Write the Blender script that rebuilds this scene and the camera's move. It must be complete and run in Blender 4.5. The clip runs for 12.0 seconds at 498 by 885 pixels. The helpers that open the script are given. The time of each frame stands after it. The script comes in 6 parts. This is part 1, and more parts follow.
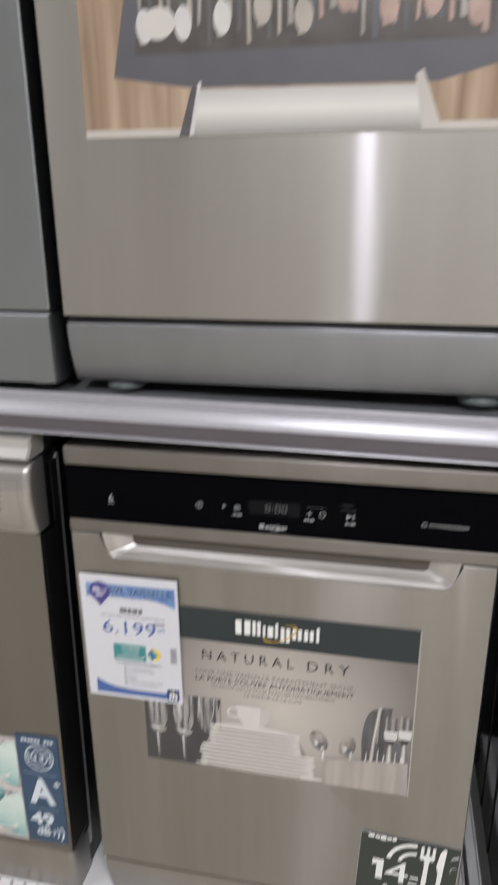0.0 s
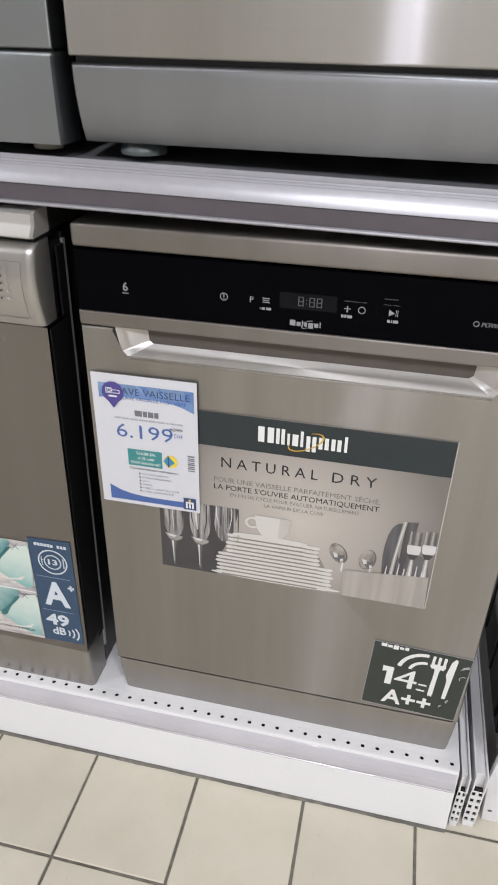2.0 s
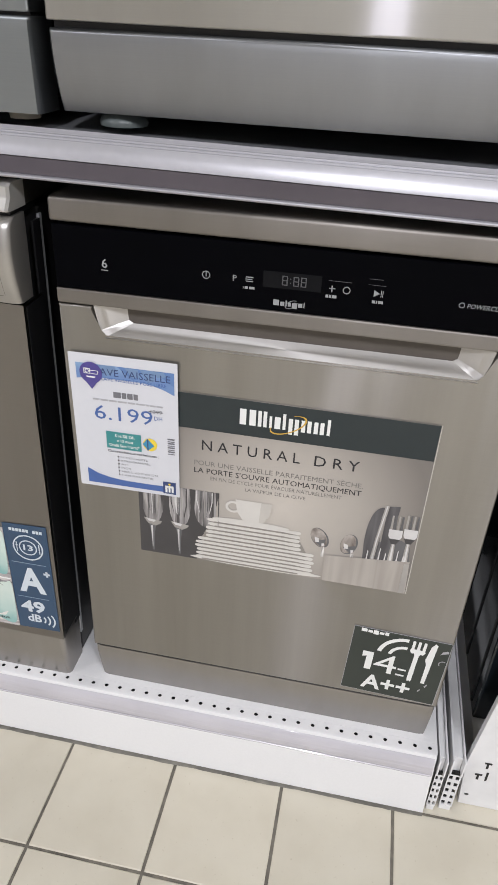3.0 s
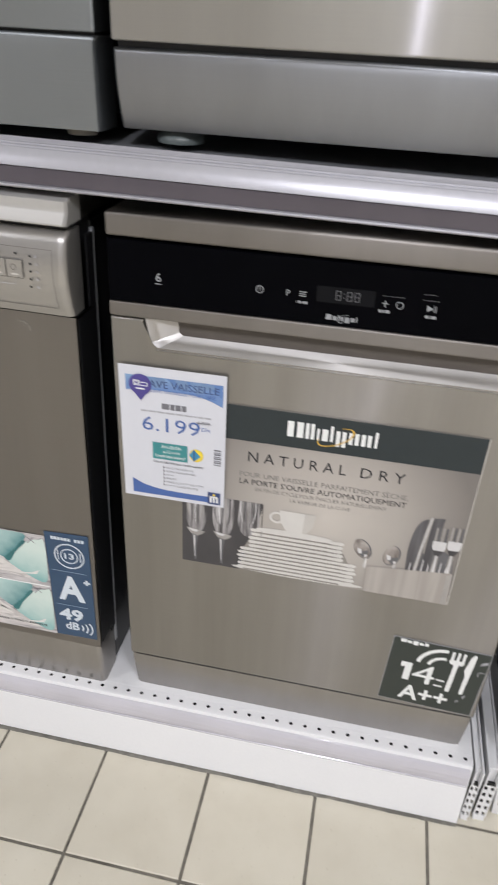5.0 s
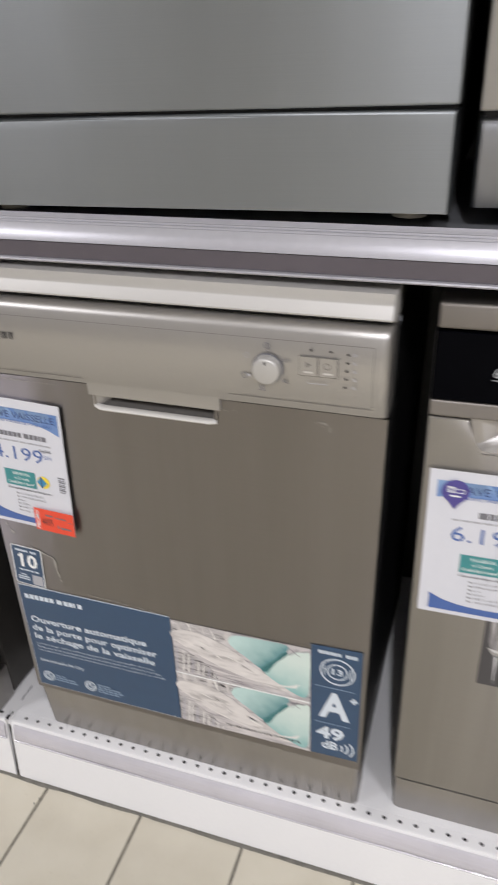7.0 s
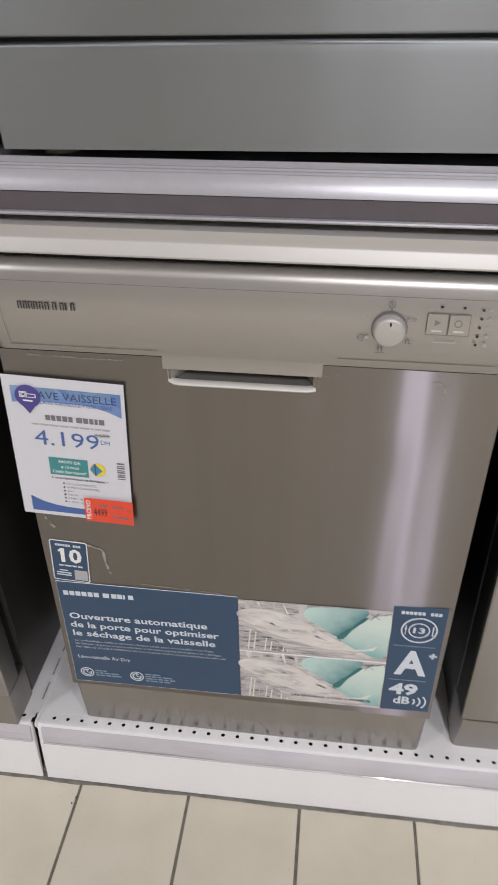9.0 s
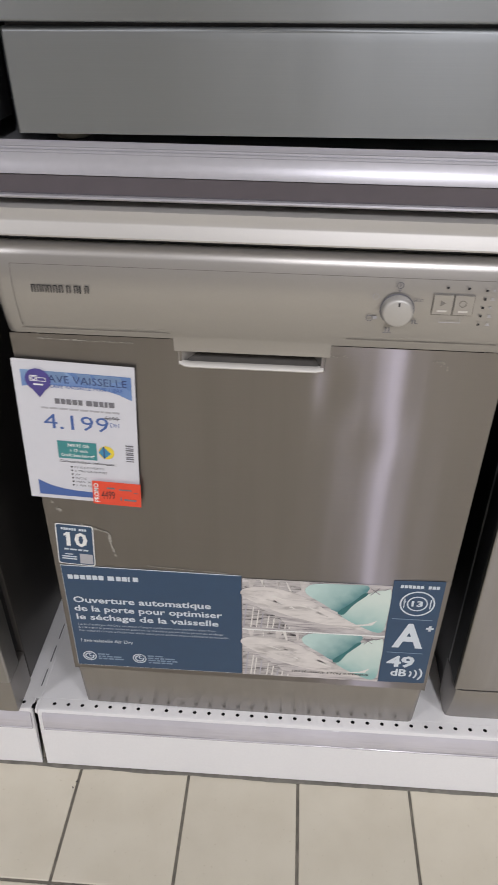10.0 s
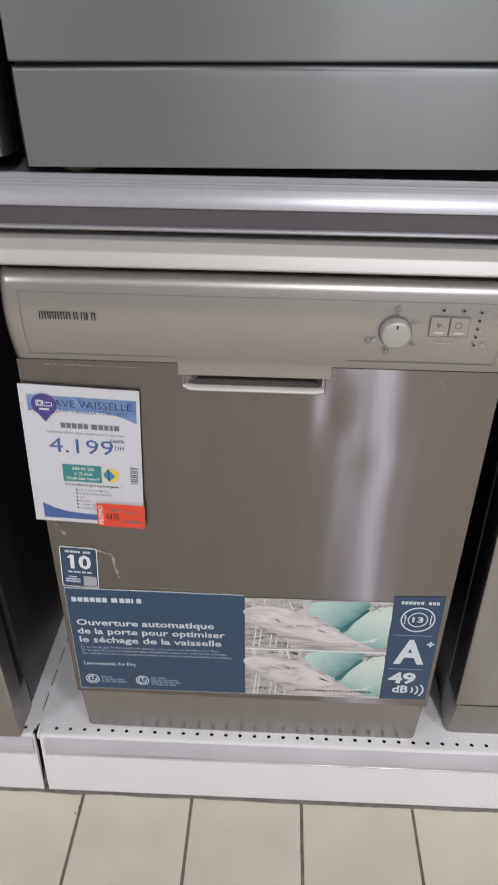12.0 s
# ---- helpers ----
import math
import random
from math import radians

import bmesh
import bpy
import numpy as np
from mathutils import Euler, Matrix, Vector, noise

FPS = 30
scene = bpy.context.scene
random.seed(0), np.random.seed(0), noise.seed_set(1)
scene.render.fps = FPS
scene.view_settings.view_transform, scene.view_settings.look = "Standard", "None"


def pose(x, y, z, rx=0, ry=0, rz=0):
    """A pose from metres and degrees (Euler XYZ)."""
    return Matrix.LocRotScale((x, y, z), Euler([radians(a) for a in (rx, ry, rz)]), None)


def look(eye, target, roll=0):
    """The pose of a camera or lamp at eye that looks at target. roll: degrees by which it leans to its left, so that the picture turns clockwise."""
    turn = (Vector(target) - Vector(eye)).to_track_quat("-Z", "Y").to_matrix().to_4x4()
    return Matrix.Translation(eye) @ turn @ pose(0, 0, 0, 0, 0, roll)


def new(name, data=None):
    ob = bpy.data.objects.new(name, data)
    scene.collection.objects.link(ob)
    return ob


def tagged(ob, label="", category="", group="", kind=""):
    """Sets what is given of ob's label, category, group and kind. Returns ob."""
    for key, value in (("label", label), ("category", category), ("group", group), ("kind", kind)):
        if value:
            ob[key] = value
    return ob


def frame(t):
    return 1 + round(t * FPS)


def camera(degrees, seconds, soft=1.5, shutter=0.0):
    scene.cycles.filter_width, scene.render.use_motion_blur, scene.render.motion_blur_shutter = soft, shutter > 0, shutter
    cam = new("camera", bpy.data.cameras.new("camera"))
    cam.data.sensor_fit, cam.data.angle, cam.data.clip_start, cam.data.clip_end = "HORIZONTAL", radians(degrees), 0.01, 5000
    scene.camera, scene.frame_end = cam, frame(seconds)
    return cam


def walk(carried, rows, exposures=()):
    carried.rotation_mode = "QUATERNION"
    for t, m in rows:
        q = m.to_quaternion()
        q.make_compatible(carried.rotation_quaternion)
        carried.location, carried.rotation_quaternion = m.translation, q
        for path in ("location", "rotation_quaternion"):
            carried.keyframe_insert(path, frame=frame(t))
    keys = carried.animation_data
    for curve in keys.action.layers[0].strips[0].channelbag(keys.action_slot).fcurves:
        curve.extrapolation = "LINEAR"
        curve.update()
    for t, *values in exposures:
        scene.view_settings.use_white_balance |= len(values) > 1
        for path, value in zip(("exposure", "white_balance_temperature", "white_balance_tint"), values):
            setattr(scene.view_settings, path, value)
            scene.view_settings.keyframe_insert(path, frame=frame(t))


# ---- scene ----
cam = camera(39.6, 12.0, soft=1.5, shutter=0.75)
PATH = [
    (0, (0.439, -0.845, 1.338), (0.063, 1.008, 0.685), -0.4),
    (0.5, (0.422, -0.829, 1.303), (-0.005, 0.946, 0.488), 0.3),
    (1, (0.422, -0.815, 1.274), (0.016, 0.905, 0.338), 0.5),
    (1.5, (0.415, -0.813, 1.25), (0.026, 0.876, 0.252), 0.6),
    (2, (0.402, -0.801, 1.234), (0.049, 0.873, 0.199), 1.4),
    (2.5, (0.395, -0.793, 1.223), (0.092, 0.878, 0.167), 2.6),
    (4.3, (0.379, -0.805, 1.214), (0.122, 0.873, 0.157), 2.9),
    (4.5, (0.366, -0.801, 1.22), (0.106, 0.867, 0.148), 2.7),
    (5, (0.334, -0.81, 1.227), (0.043, 0.871, 0.182), 3.1),
    (5.5, (0.29, -0.8, 1.241), (-0.077, 0.878, 0.217), 3.0),
    (6, (0.203, -0.788, 1.242), (-0.223, 0.885, 0.235), 2.3),
    (6.5, (0.121, -0.768, 1.243), (-0.416, 0.896, 0.275), -0.4),
    (7, (0.041, -0.733, 1.244), (-0.545, 0.924, 0.291), -2.4),
    (7.3, (-0.006, -0.708, 1.237), (-0.622, 0.94, 0.284), -2.7),
    (7.6, (-0.034, -0.7, 1.235), (-0.658, 0.928, 0.257), -2.9),
    (7.7, (-0.047, -0.702, 1.235), (-0.688, 0.926, 0.26), -2.9),
    (9.3, (-0.256, -0.715, 1.248), (-0.425, 0.932, 0.126), -0.6),
    (9.5, (-0.251, -0.717, 1.24), (-0.429, 0.932, 0.123), -0.2),
    (10, (-0.295, -0.749, 1.245), (-0.408, 0.902, 0.122), 0.1),
    (10.5, (-0.324, -0.755, 1.249), (-0.438, 0.9, 0.132), 1.0),
    (11, (-0.328, -0.75, 1.252), (-0.438, 0.905, 0.134), 1.3),
    (11.5, (-0.321, -0.749, 1.25), (-0.401, 0.908, 0.133), 1.2),
    (12, (-0.313, -0.766, 1.254), (-0.393, 0.922, 0.183), -0.1),
]
EXPOSURES = [(0.0, -0.1, 6600, 10), (2.5, 0.02, 6500, 10), (6.5, 0.0, 6500, 10), (7.5, -0.02, 6750, 12), (9.5, -0.23, 6650, 12), (12.0, -0.23, 6550, 11)]
walk(cam, [(t, look(eye, target, roll)) for t, eye, target, roll in PATH], EXPOSURES)

# ---------------------------------------------------------------- light
world = bpy.data.worlds.new("world")
scene.world = world
world.use_nodes = True
world.node_tree.nodes["Background"].inputs[0].default_value = (0.9, 0.95, 1.0, 1)
world.node_tree.nodes["Background"].inputs[1].default_value = 0.3

CEILING = 3.4
LAMP_Y = -3.1
# first inferred from the steel's streaks; other two unseen, added for fill and glow
LAMP_XS = (0.43, -3.4, 2.3)
LAMP_POWER = 106


def strip_lamp(x, y, power, w=0.055, l=1.0):
    d = bpy.data.lights.new("unseen_strip_light", "AREA")
    d.shape, d.size, d.size_y, d.energy = "RECTANGLE", w, l, power
    d.color = (0.915, 0.922, 0.98)
    ob = new("unseen_strip_light", d)
    ob.matrix_world = pose(x, y, CEILING - 0.13)
    return ob


for lx in LAMP_XS:
    strip_lamp(lx, LAMP_Y, LAMP_POWER)


# ---------------------------------------------------------------- materials
def nodes_of(name):
    m = bpy.data.materials.new(name)
    m.use_nodes = True
    return m, m.node_tree.nodes, m.node_tree.links, m.node_tree.nodes["Principled BSDF"]


def ramp(n, stops):
    r = n.new("ShaderNodeValToRGB")
    e = r.color_ramp.elements
    while len(e) < len(stops):
        e.new(0.5)
    for k, (p, c) in enumerate(stops):
        e[k].position, e[k].color = p, (*c, 1)
    return r


def shade(c, f):
    return tuple(min(1.0, v * f) for v in c)


def plain(name, color, rough=0.5, metal=0.0, scale=60.0, vary=0.06, bump=0.0, coat=0.0, big=3.0):
    """Paint, plastic or paper: a colour with fine and broad unevenness."""
    m, n, l, b = nodes_of(name)
    tc = n.new("ShaderNodeTexCoord")
    a = n.new("ShaderNodeTexNoise")
    a.inputs["Scale"].default_value, a.inputs["Detail"].default_value = scale, 4
    c = n.new("ShaderNodeTexNoise")
    c.inputs["Scale"].default_value, c.inputs["Detail"].default_value = big, 3
    l.new(tc.outputs["Object"], a.inputs["Vector"])
    l.new(tc.outputs["Object"], c.inputs["Vector"])
    mx = n.new("ShaderNodeMath")
    mx.operation = "ADD"
    l.new(a.outputs["Fac"], mx.inputs[0])
    l.new(c.outputs["Fac"], mx.inputs[1])
    hf = n.new("ShaderNodeMath")
    hf.operation = "MULTIPLY"
    hf.inputs[1].default_value = 0.5
    l.new(mx.outputs[0], hf.inputs[0])
    r = ramp(n, [(0.3, shade(color, 1 - vary)), (0.7, shade(color, 1 + vary))])
    l.new(hf.outputs[0], r.inputs[0])
    l.new(r.outputs[0], b.inputs["Base Color"])
    rr = n.new("ShaderNodeMapRange")
    rr.inputs[3].default_value, rr.inputs[4].default_value = max(0.02, rough - 0.06), min(1, rough + 0.06)
    l.new(hf.outputs[0], rr.inputs[0])
    l.new(rr.outputs[0], b.inputs["Roughness"])
    b.inputs["Metallic"].default_value = metal
    b.inputs["Coat Weight"].default_value = coat
    if bump:
        bp = n.new("ShaderNodeBump")
        bp.inputs["Strength"].default_value, bp.inputs["Distance"].default_value = bump, 0.001
        l.new(a.outputs["Fac"], bp.inputs["Height"])
        l.new(bp.outputs[0], b.inputs["Normal"])
    return m


def steel(name, color, rough=0.28, aniso=0.80, grain=0.02, metal=1.0, smudge=0.05, haze=0.76, haze_rough=0.5, haze_aniso=0.55, wave=0.0026, gleam=(1.0, 0.99, 1.06), streak=0.10):
    """Sheet steel brushed sideways, with fine lines and faint wiped smudges."""
    m, n, l, b = nodes_of(name)
    tc = n.new("ShaderNodeTexCoord")
    mp = n.new("ShaderNodeMapping")
    mp.inputs["Scale"].default_value = (6, 6, 1500)
    l.new(tc.outputs["Object"], mp.inputs["Vector"])
    a = n.new("ShaderNodeTexNoise")
    a.inputs["Scale"].default_value, a.inputs["Detail"].default_value = 1.0, 3
    l.new(mp.outputs[0], a.inputs["Vector"])
    s = n.new("ShaderNodeTexNoise")
    s.inputs["Scale"].default_value, s.inputs["Detail"].default_value = 4.0, 5
    l.new(tc.outputs["Object"], s.inputs["Vector"])
    r = ramp(n, [(0.25, shade(color, 1 - grain)), (0.75, shade(color, 1 + grain))])
    l.new(a.outputs["Fac"], r.inputs[0])
    mix = n.new("ShaderNodeMix")
    mix.data_type, mix.blend_type = "RGBA", "MULTIPLY"
    mix.inputs[0].default_value = 1.0
    r2 = ramp(n, [(0.3, (1 - smudge * 0.5,) * 3), (0.7, (1, 1, 1))])
    l.new(s.outputs["Fac"], r2.inputs[0])
    l.new(r.outputs[0], mix.inputs[6])
    l.new(r2.outputs[0], mix.inputs[7])
    # soft bands down the sheet: uneven room reflections painted into the base colour
    sm = n.new("ShaderNodeMapping")
    sm.inputs["Scale"].default_value = (16, 16, 0.9)
    l.new(tc.outputs["Object"], sm.inputs["Vector"])
    st = n.new("ShaderNodeTexNoise")
    st.inputs["Scale"].default_value, st.inputs["Detail"].default_value, st.inputs["Roughness"].default_value = 1.0, 5, 0.6
    l.new(sm.outputs[0], st.inputs["Vector"])
    r3 = ramp(n, [(0.32, (1 - streak, 1 - streak * 1.04, 1 - streak * 1.10)), (0.68, (1, 1, 1))])
    l.new(st.outputs["Fac"], r3.inputs[0])
    base = mix
    mix = n.new("ShaderNodeMix")
    mix.data_type, mix.blend_type = "RGBA", "MULTIPLY"
    mix.inputs[0].default_value = 1.0
    l.new(base.outputs[2], mix.inputs[6])
    l.new(r3.outputs[0], mix.inputs[7])
    l.new(mix.outputs[2], b.inputs["Base Color"])
    rr = n.new("ShaderNodeMapRange")
    rr.inputs[3].default_value, rr.inputs[4].default_value = rough * (1 - smudge), rough * (1 + smudge)
    l.new(s.outputs["Fac"], rr.inputs[0])
    wm = n.new("ShaderNodeMapping")
    wm.inputs["Scale"].default_value = (9, 9, 0.8)
    l.new(tc.outputs["Object"], wm.inputs["Vector"])
    wv = n.new("ShaderNodeTexNoise")
    wv.inputs["Scale"].default_value, wv.inputs["Detail"].default_value = 1.0, 1.5
    l.new(wm.outputs[0], wv.inputs["Vector"])
    bw = n.new("ShaderNodeBump")
    bw.inputs["Strength"].default_value, bw.inputs["Distance"].default_value = 1.0, wave
    l.new(wv.outputs["Fac"], bw.inputs["Height"])
    l.new(bw.outputs[0], b.inputs["Normal"])
    tg = n.new("ShaderNodeTangent")
    tg.direction_type, tg.axis = "RADIAL", "Z"
    gl = n.new("ShaderNodeBsdfAnisotropic")
    gl.distribution = "GGX"
    gl.inputs["Anisotropy"].default_value = aniso
    tint = n.new("ShaderNodeMix")
    tint.data_type, tint.blend_type = "RGBA", "MULTIPLY"
    tint.inputs[0].default_value = 1.0
    l.new(mix.outputs[2], tint.inputs[6])
    tint.inputs[7].default_value = (*gleam, 1)
    l.new(tint.outputs[2], gl.inputs["Color"])
    l.new(rr.outputs[0], gl.inputs["Roughness"])
    l.new(bw.outputs[0], gl.inputs["Normal"])
    l.new(tg.outputs[0], gl.inputs["Tangent"])
    # a duller second gloss under the bright one
    b2 = b
    b2.inputs["Metallic"].default_value, b2.inputs["Roughness"].default_value = metal, haze_rough
    b2.inputs["Anisotropic"].default_value, b2.inputs["Anisotropic Rotation"].default_value = haze_aniso, 0.25
    l.new(tg.outputs[0], b2.inputs["Tangent"])
    ms = n.new("ShaderNodeMixShader")
    ms.inputs[0].default_value = haze
    l.new(gl.outputs[0], ms.inputs[1])
    l.new(b2.outputs[0], ms.inputs[2])
    l.new(ms.outputs[0], n["Material Output"].inputs["Surface"])
    return m


STEEL_WARM = steel("brushed_steel_warm", (0.415, 0.404, 0.372), streak=0.07, haze=0.79, gleam=(1.0, 0.99, 1.20))
STEEL_LOWER = steel("brushed_steel_door", (0.362, 0.346, 0.312), rough=0.34, aniso=0.74, haze=0.80, haze_rough=0.47, haze_aniso=0.62, gleam=(1.0, 0.99, 1.16), streak=0.14)
STEEL_DULL = steel("brushed_steel_darker", (0.272, 0.254, 0.222), rough=0.30, aniso=0.84, haze=0.74, haze_rough=0.36, haze_aniso=0.70, wave=0.0024, gleam=(1.12, 1.12, 1.56), streak=0.07)
STEEL_PANEL = steel("satin_steel_trim", (0.265, 0.248, 0.228), rough=0.42, aniso=0.5)
STEEL_GREY = steel("brushed_steel_grey_blue", (0.288, 0.306, 0.314), rough=0.46, aniso=0.5, streak=0.03)
STEEL_KICK = steel("steel_kick_plate", (0.305, 0.315, 0.33), rough=0.32, aniso=0.4)
STEEL_GLOSS = steel("polished_kick_steel", (0.40, 0.385, 0.365), rough=0.21, aniso=0.0, haze=0.74, haze_rough=0.45, haze_aniso=0.2, wave=0.0002)
BLACK_SPEC = 0.02
SILVER = plain("silver_painted_plastic", (0.425, 0.412, 0.397), rough=0.37, metal=0.85, scale=400, vary=0.03, bump=0.02)
SILVER_LIGHT = plain("light_silver_plastic", (0.51, 0.500, 0.482), rough=0.48, metal=0.5, scale=400, vary=0.03)
SILVER_PALE = plain("pale_silver_plastic", (0.62, 0.605, 0.575), rough=0.5, metal=0.2, scale=400, vary=0.03)
GRIP_SHADE = plain("grip_plastic_painted_shade", (0.085, 0.080, 0.074), rough=0.5, vary=0.1)
BLACK_GLASS = plain("black_gloss_panel", (0.0015, 0.0016, 0.0025), rough=0.10, scale=30, vary=0.2)
BLACK_GLASS.node_tree.nodes["Principled BSDF"].inputs["Specular IOR Level"].default_value = BLACK_SPEC
LCD_SPEC = 0.06
BLACK = plain("black_plastic", (0.006, 0.006, 0.007), rough=0.45, scale=80, vary=0.15)
DARK_SIDE = plain("dark_grey_cabinet_side", (0.022, 0.022, 0.023), rough=0.38, metal=0.3, scale=25, vary=0.12)
GREY_SIDE = plain("grey_steel_cabinet_side", (0.052, 0.048, 0.044), rough=0.30, metal=0.5, scale=14, vary=0.2)
GALV = plain("galvanised_edge", (0.45, 0.46, 0.48), rough=0.4, metal=0.2, scale=60, vary=0.1)
WHITE_METAL = plain("white_powder_coat", (0.79, 0.79, 0.80), rough=0.38, scale=250, vary=0.025, bump=0.05, big=2.0)
WHITE_WORN = plain("white_powder_coat_scuffed", (0.78, 0.78, 0.79), rough=0.45, scale=18, vary=0.10, bump=0.05)
GREY_INNER = plain("grey_galvanised_inner", (0.33, 0.34, 0.36), rough=0.45, metal=0.5, scale=30, vary=0.1)
RAIL_LIGHT = plain("silver_shelf_nose", (0.44, 0.437, 0.472), rough=0.34, metal=0.4, scale=120, vary=0.05)
RAIL_DARK = plain("grey_price_rail", (0.085, 0.074, 0.090), rough=0.30, metal=0.1, scale=40, vary=0.10, coat=0.5)
FOOT = plain("translucent_grey_foot", (0.10, 0.118, 0.118), rough=0.4, scale=60, vary=0.1)
FOOT_BEIGE = plain("beige_plastic_foot", (0.42, 0.38, 0.30), rough=0.5, scale=60, vary=0.1)
PAPER = plain("white_paper_behind_film", (0.64, 0.65, 0.70), rough=0.30, scale=90, vary=0.02, coat=0.25)
INK_BLUE = plain("blue_ink", (0.065, 0.13, 0.36), rough=0.4, vary=0.05)
INK_NAVY = plain("navy_ink", (0.035, 0.06, 0.17), rough=0.4, vary=0.05)
INK_BLACK = plain("black_ink", (0.02, 0.02, 0.025), rough=0.45, vary=0.1)
INK_GREY = plain("grey_ink", (0.17, 0.17, 0.19), rough=0.45, vary=0.1)
INK_PALE = plain("pale_grey_ink", (0.42, 0.42, 0.45), rough=0.45, vary=0.1)
PURPLE = plain("violet_ink", (0.075, 0.06, 0.26), rough=0.35, vary=0.08)
TEAL = plain("teal_ink", (0.045, 0.25, 0.26), rough=0.4, vary=0.05)
TEAL_SKY = plain("cyan_blue_ink", (0.05, 0.26, 0.45), rough=0.4, vary=0.05)
YELLOW = plain("yellow_ink", (0.80, 0.62, 0.06), rough=0.4, vary=0.05)
GOLD = plain("gold_ink", (0.62, 0.38, 0.06), rough=0.4, vary=0.08)
RED = plain("red_label_paper", (0.78, 0.075, 0.035), rough=0.45, vary=0.05)
WHITE_INK = plain("white_ink", (0.80, 0.81, 0.80), rough=0.4, vary=0.03)
DARK_GREEN = plain("dark_green_black_ink", (0.017, 0.026, 0.030), rough=0.34, vary=0.1)
STICKER_GREEN = plain("dark_olive_sticker", (0.026, 0.034, 0.029), rough=0.35, vary=0.1)
BANNER_BLUE = plain("slate_blue_print", (0.028, 0.066, 0.130), rough=0.40, scale=50, vary=0.06, coat=0.06)
BANNER_TEXT = plain("pale_blue_print", (0.62, 0.68, 0.74), rough=0.4, vary=0.03)
BANNER_SMALL = plain("soft_blue_print", (0.50, 0.56, 0.63), rough=0.4, vary=0.04)
BANNER_DIM = plain("dim_blue_print", (0.22, 0.30, 0.40), rough=0.4, vary=0.05)
LCD = plain("dim_display_glass", (0.007, 0.0075, 0.009), rough=0.2, vary=0.2)
LCD.node_tree.nodes["Principled BSDF"].inputs["Specular IOR Level"].default_value = LCD_SPEC
GREY_ICON = plain("light_grey_print", (0.31, 0.32, 0.335), rough=0.4, vary=0.05)
TAPE = plain("old_tape_residue", (0.29, 0.275, 0.245), rough=0.35, scale=260, vary=0.45)
PHOTO_STEEL = plain("printed_steel", (0.36, 0.34, 0.32), rough=0.35, scale=25, vary=0.35)
PHOTO_LIGHT = plain("printed_porcelain", (0.62, 0.60, 0.57), rough=0.35, scale=20, vary=0.06)
PHOTO_SHADE = plain("printed_porcelain_shade", (0.27, 0.25, 0.228), rough=0.35, scale=20, vary=0.1)
PHOTO_DARK = plain("printed_dark_backdrop", (0.060, 0.057, 0.060), rough=0.35, scale=16, vary=0.25)
PHOTO_GLINT = plain("printed_glint", (0.62, 0.61, 0.61), rough=0.35, vary=0.1)
PHOTO_KNIFE = plain("printed_blade", (0.13, 0.128, 0.135), rough=0.35, scale=20, vary=0.25)
PHOTO_TIN = plain("printed_cutlery_tin", (0.43, 0.39, 0.35), rough=0.35, scale=22, vary=0.2)
FROST = plain("printed_frosted_basket", (0.56, 0.53, 0.515), rough=0.35, scale=110, vary=0.30, big=30)
CREASE = plain("printed_deep_turquoise", (0.03, 0.15, 0.155), rough=0.35, scale=40, vary=0.3)
FROST_WHITE = plain("printed_white_arm", (0.71, 0.69, 0.66), rough=0.35, scale=30, vary=0.08)
BASKET_DARK = plain("printed_wire_shadow", (0.11, 0.10, 0.11), rough=0.4, scale=60, vary=0.3)
BASKET_MID = plain("printed_wire_grey", (0.25, 0.24, 0.26), rough=0.4, scale=60, vary=0.3)
LILAC = plain("printed_lilac_grey", (0.40, 0.385, 0.44), rough=0.35, scale=40, vary=0.2)
TRAY_GREY = plain("printed_grey_tray", (0.115, 0.115, 0.13), rough=0.35, scale=20, vary=0.1)
TRAY_INNER = plain("printed_dark_tray_floor", (0.10, 0.09, 0.085), rough=0.35, scale=30, vary=0.35)
COPPER = plain("printed_rose_cutlery", (0.42, 0.30, 0.26), rough=0.35, scale=40, vary=0.3)
GLASS_DARK = plain("dark_blue_glass_side", (0.012, 0.017, 0.022), rough=0.12, scale=10, vary=0.3)
GROUT = plain("grey_brown_grout", (0.155, 0.142, 0.118), rough=0.85, scale=70, vary=0.5, bump=0.4, big=11)
DIRT = plain("grey_floor_grime", (0.20, 0.19, 0.165), rough=0.9, scale=60, vary=0.45, bump=0.3, big=9)
# kept dim to stand for unseen full shelves across the aisle
WALL_PAINT = plain("dim_enclosing_wall", (0.30, 0.285, 0.27), rough=0.8, scale=20, vary=0.05)
CEIL_PAINT = plain("white_ceiling", (0.75, 0.75, 0.74), rough=0.9, scale=20, vary=0.04)
RAIL_CLEAR = plain("milky_clear_rail", (0.53, 0.515, 0.555), rough=0.20, scale=9, vary=0.12, coat=0.5)
wavy = RAIL_CLEAR.node_tree
wn, wl = wavy.nodes, wavy.links
wtc, wmp, wno, wbp = wn.new("ShaderNodeTexCoord"), wn.new("ShaderNodeMapping"), wn.new("ShaderNodeTexNoise"), wn.new("ShaderNodeBump")
wmp.inputs["Scale"].default_value = (7, 60, 140)
wno.inputs["Scale"].default_value, wno.inputs["Detail"].default_value = 1.0, 3
wbp.inputs["Strength"].default_value, wbp.inputs["Distance"].default_value = 0.7, 0.002
wl.new(wtc.outputs["Object"], wmp.inputs["Vector"])
wl.new(wmp.outputs[0], wno.inputs["Vector"])
wl.new(wno.outputs["Fac"], wbp.inputs["Height"])
wl.new(wbp.outputs[0], wn["Principled BSDF"].inputs["Normal"])
wl.new(wbp.outputs[0], wn["Principled BSDF"].inputs["Coat Normal"])
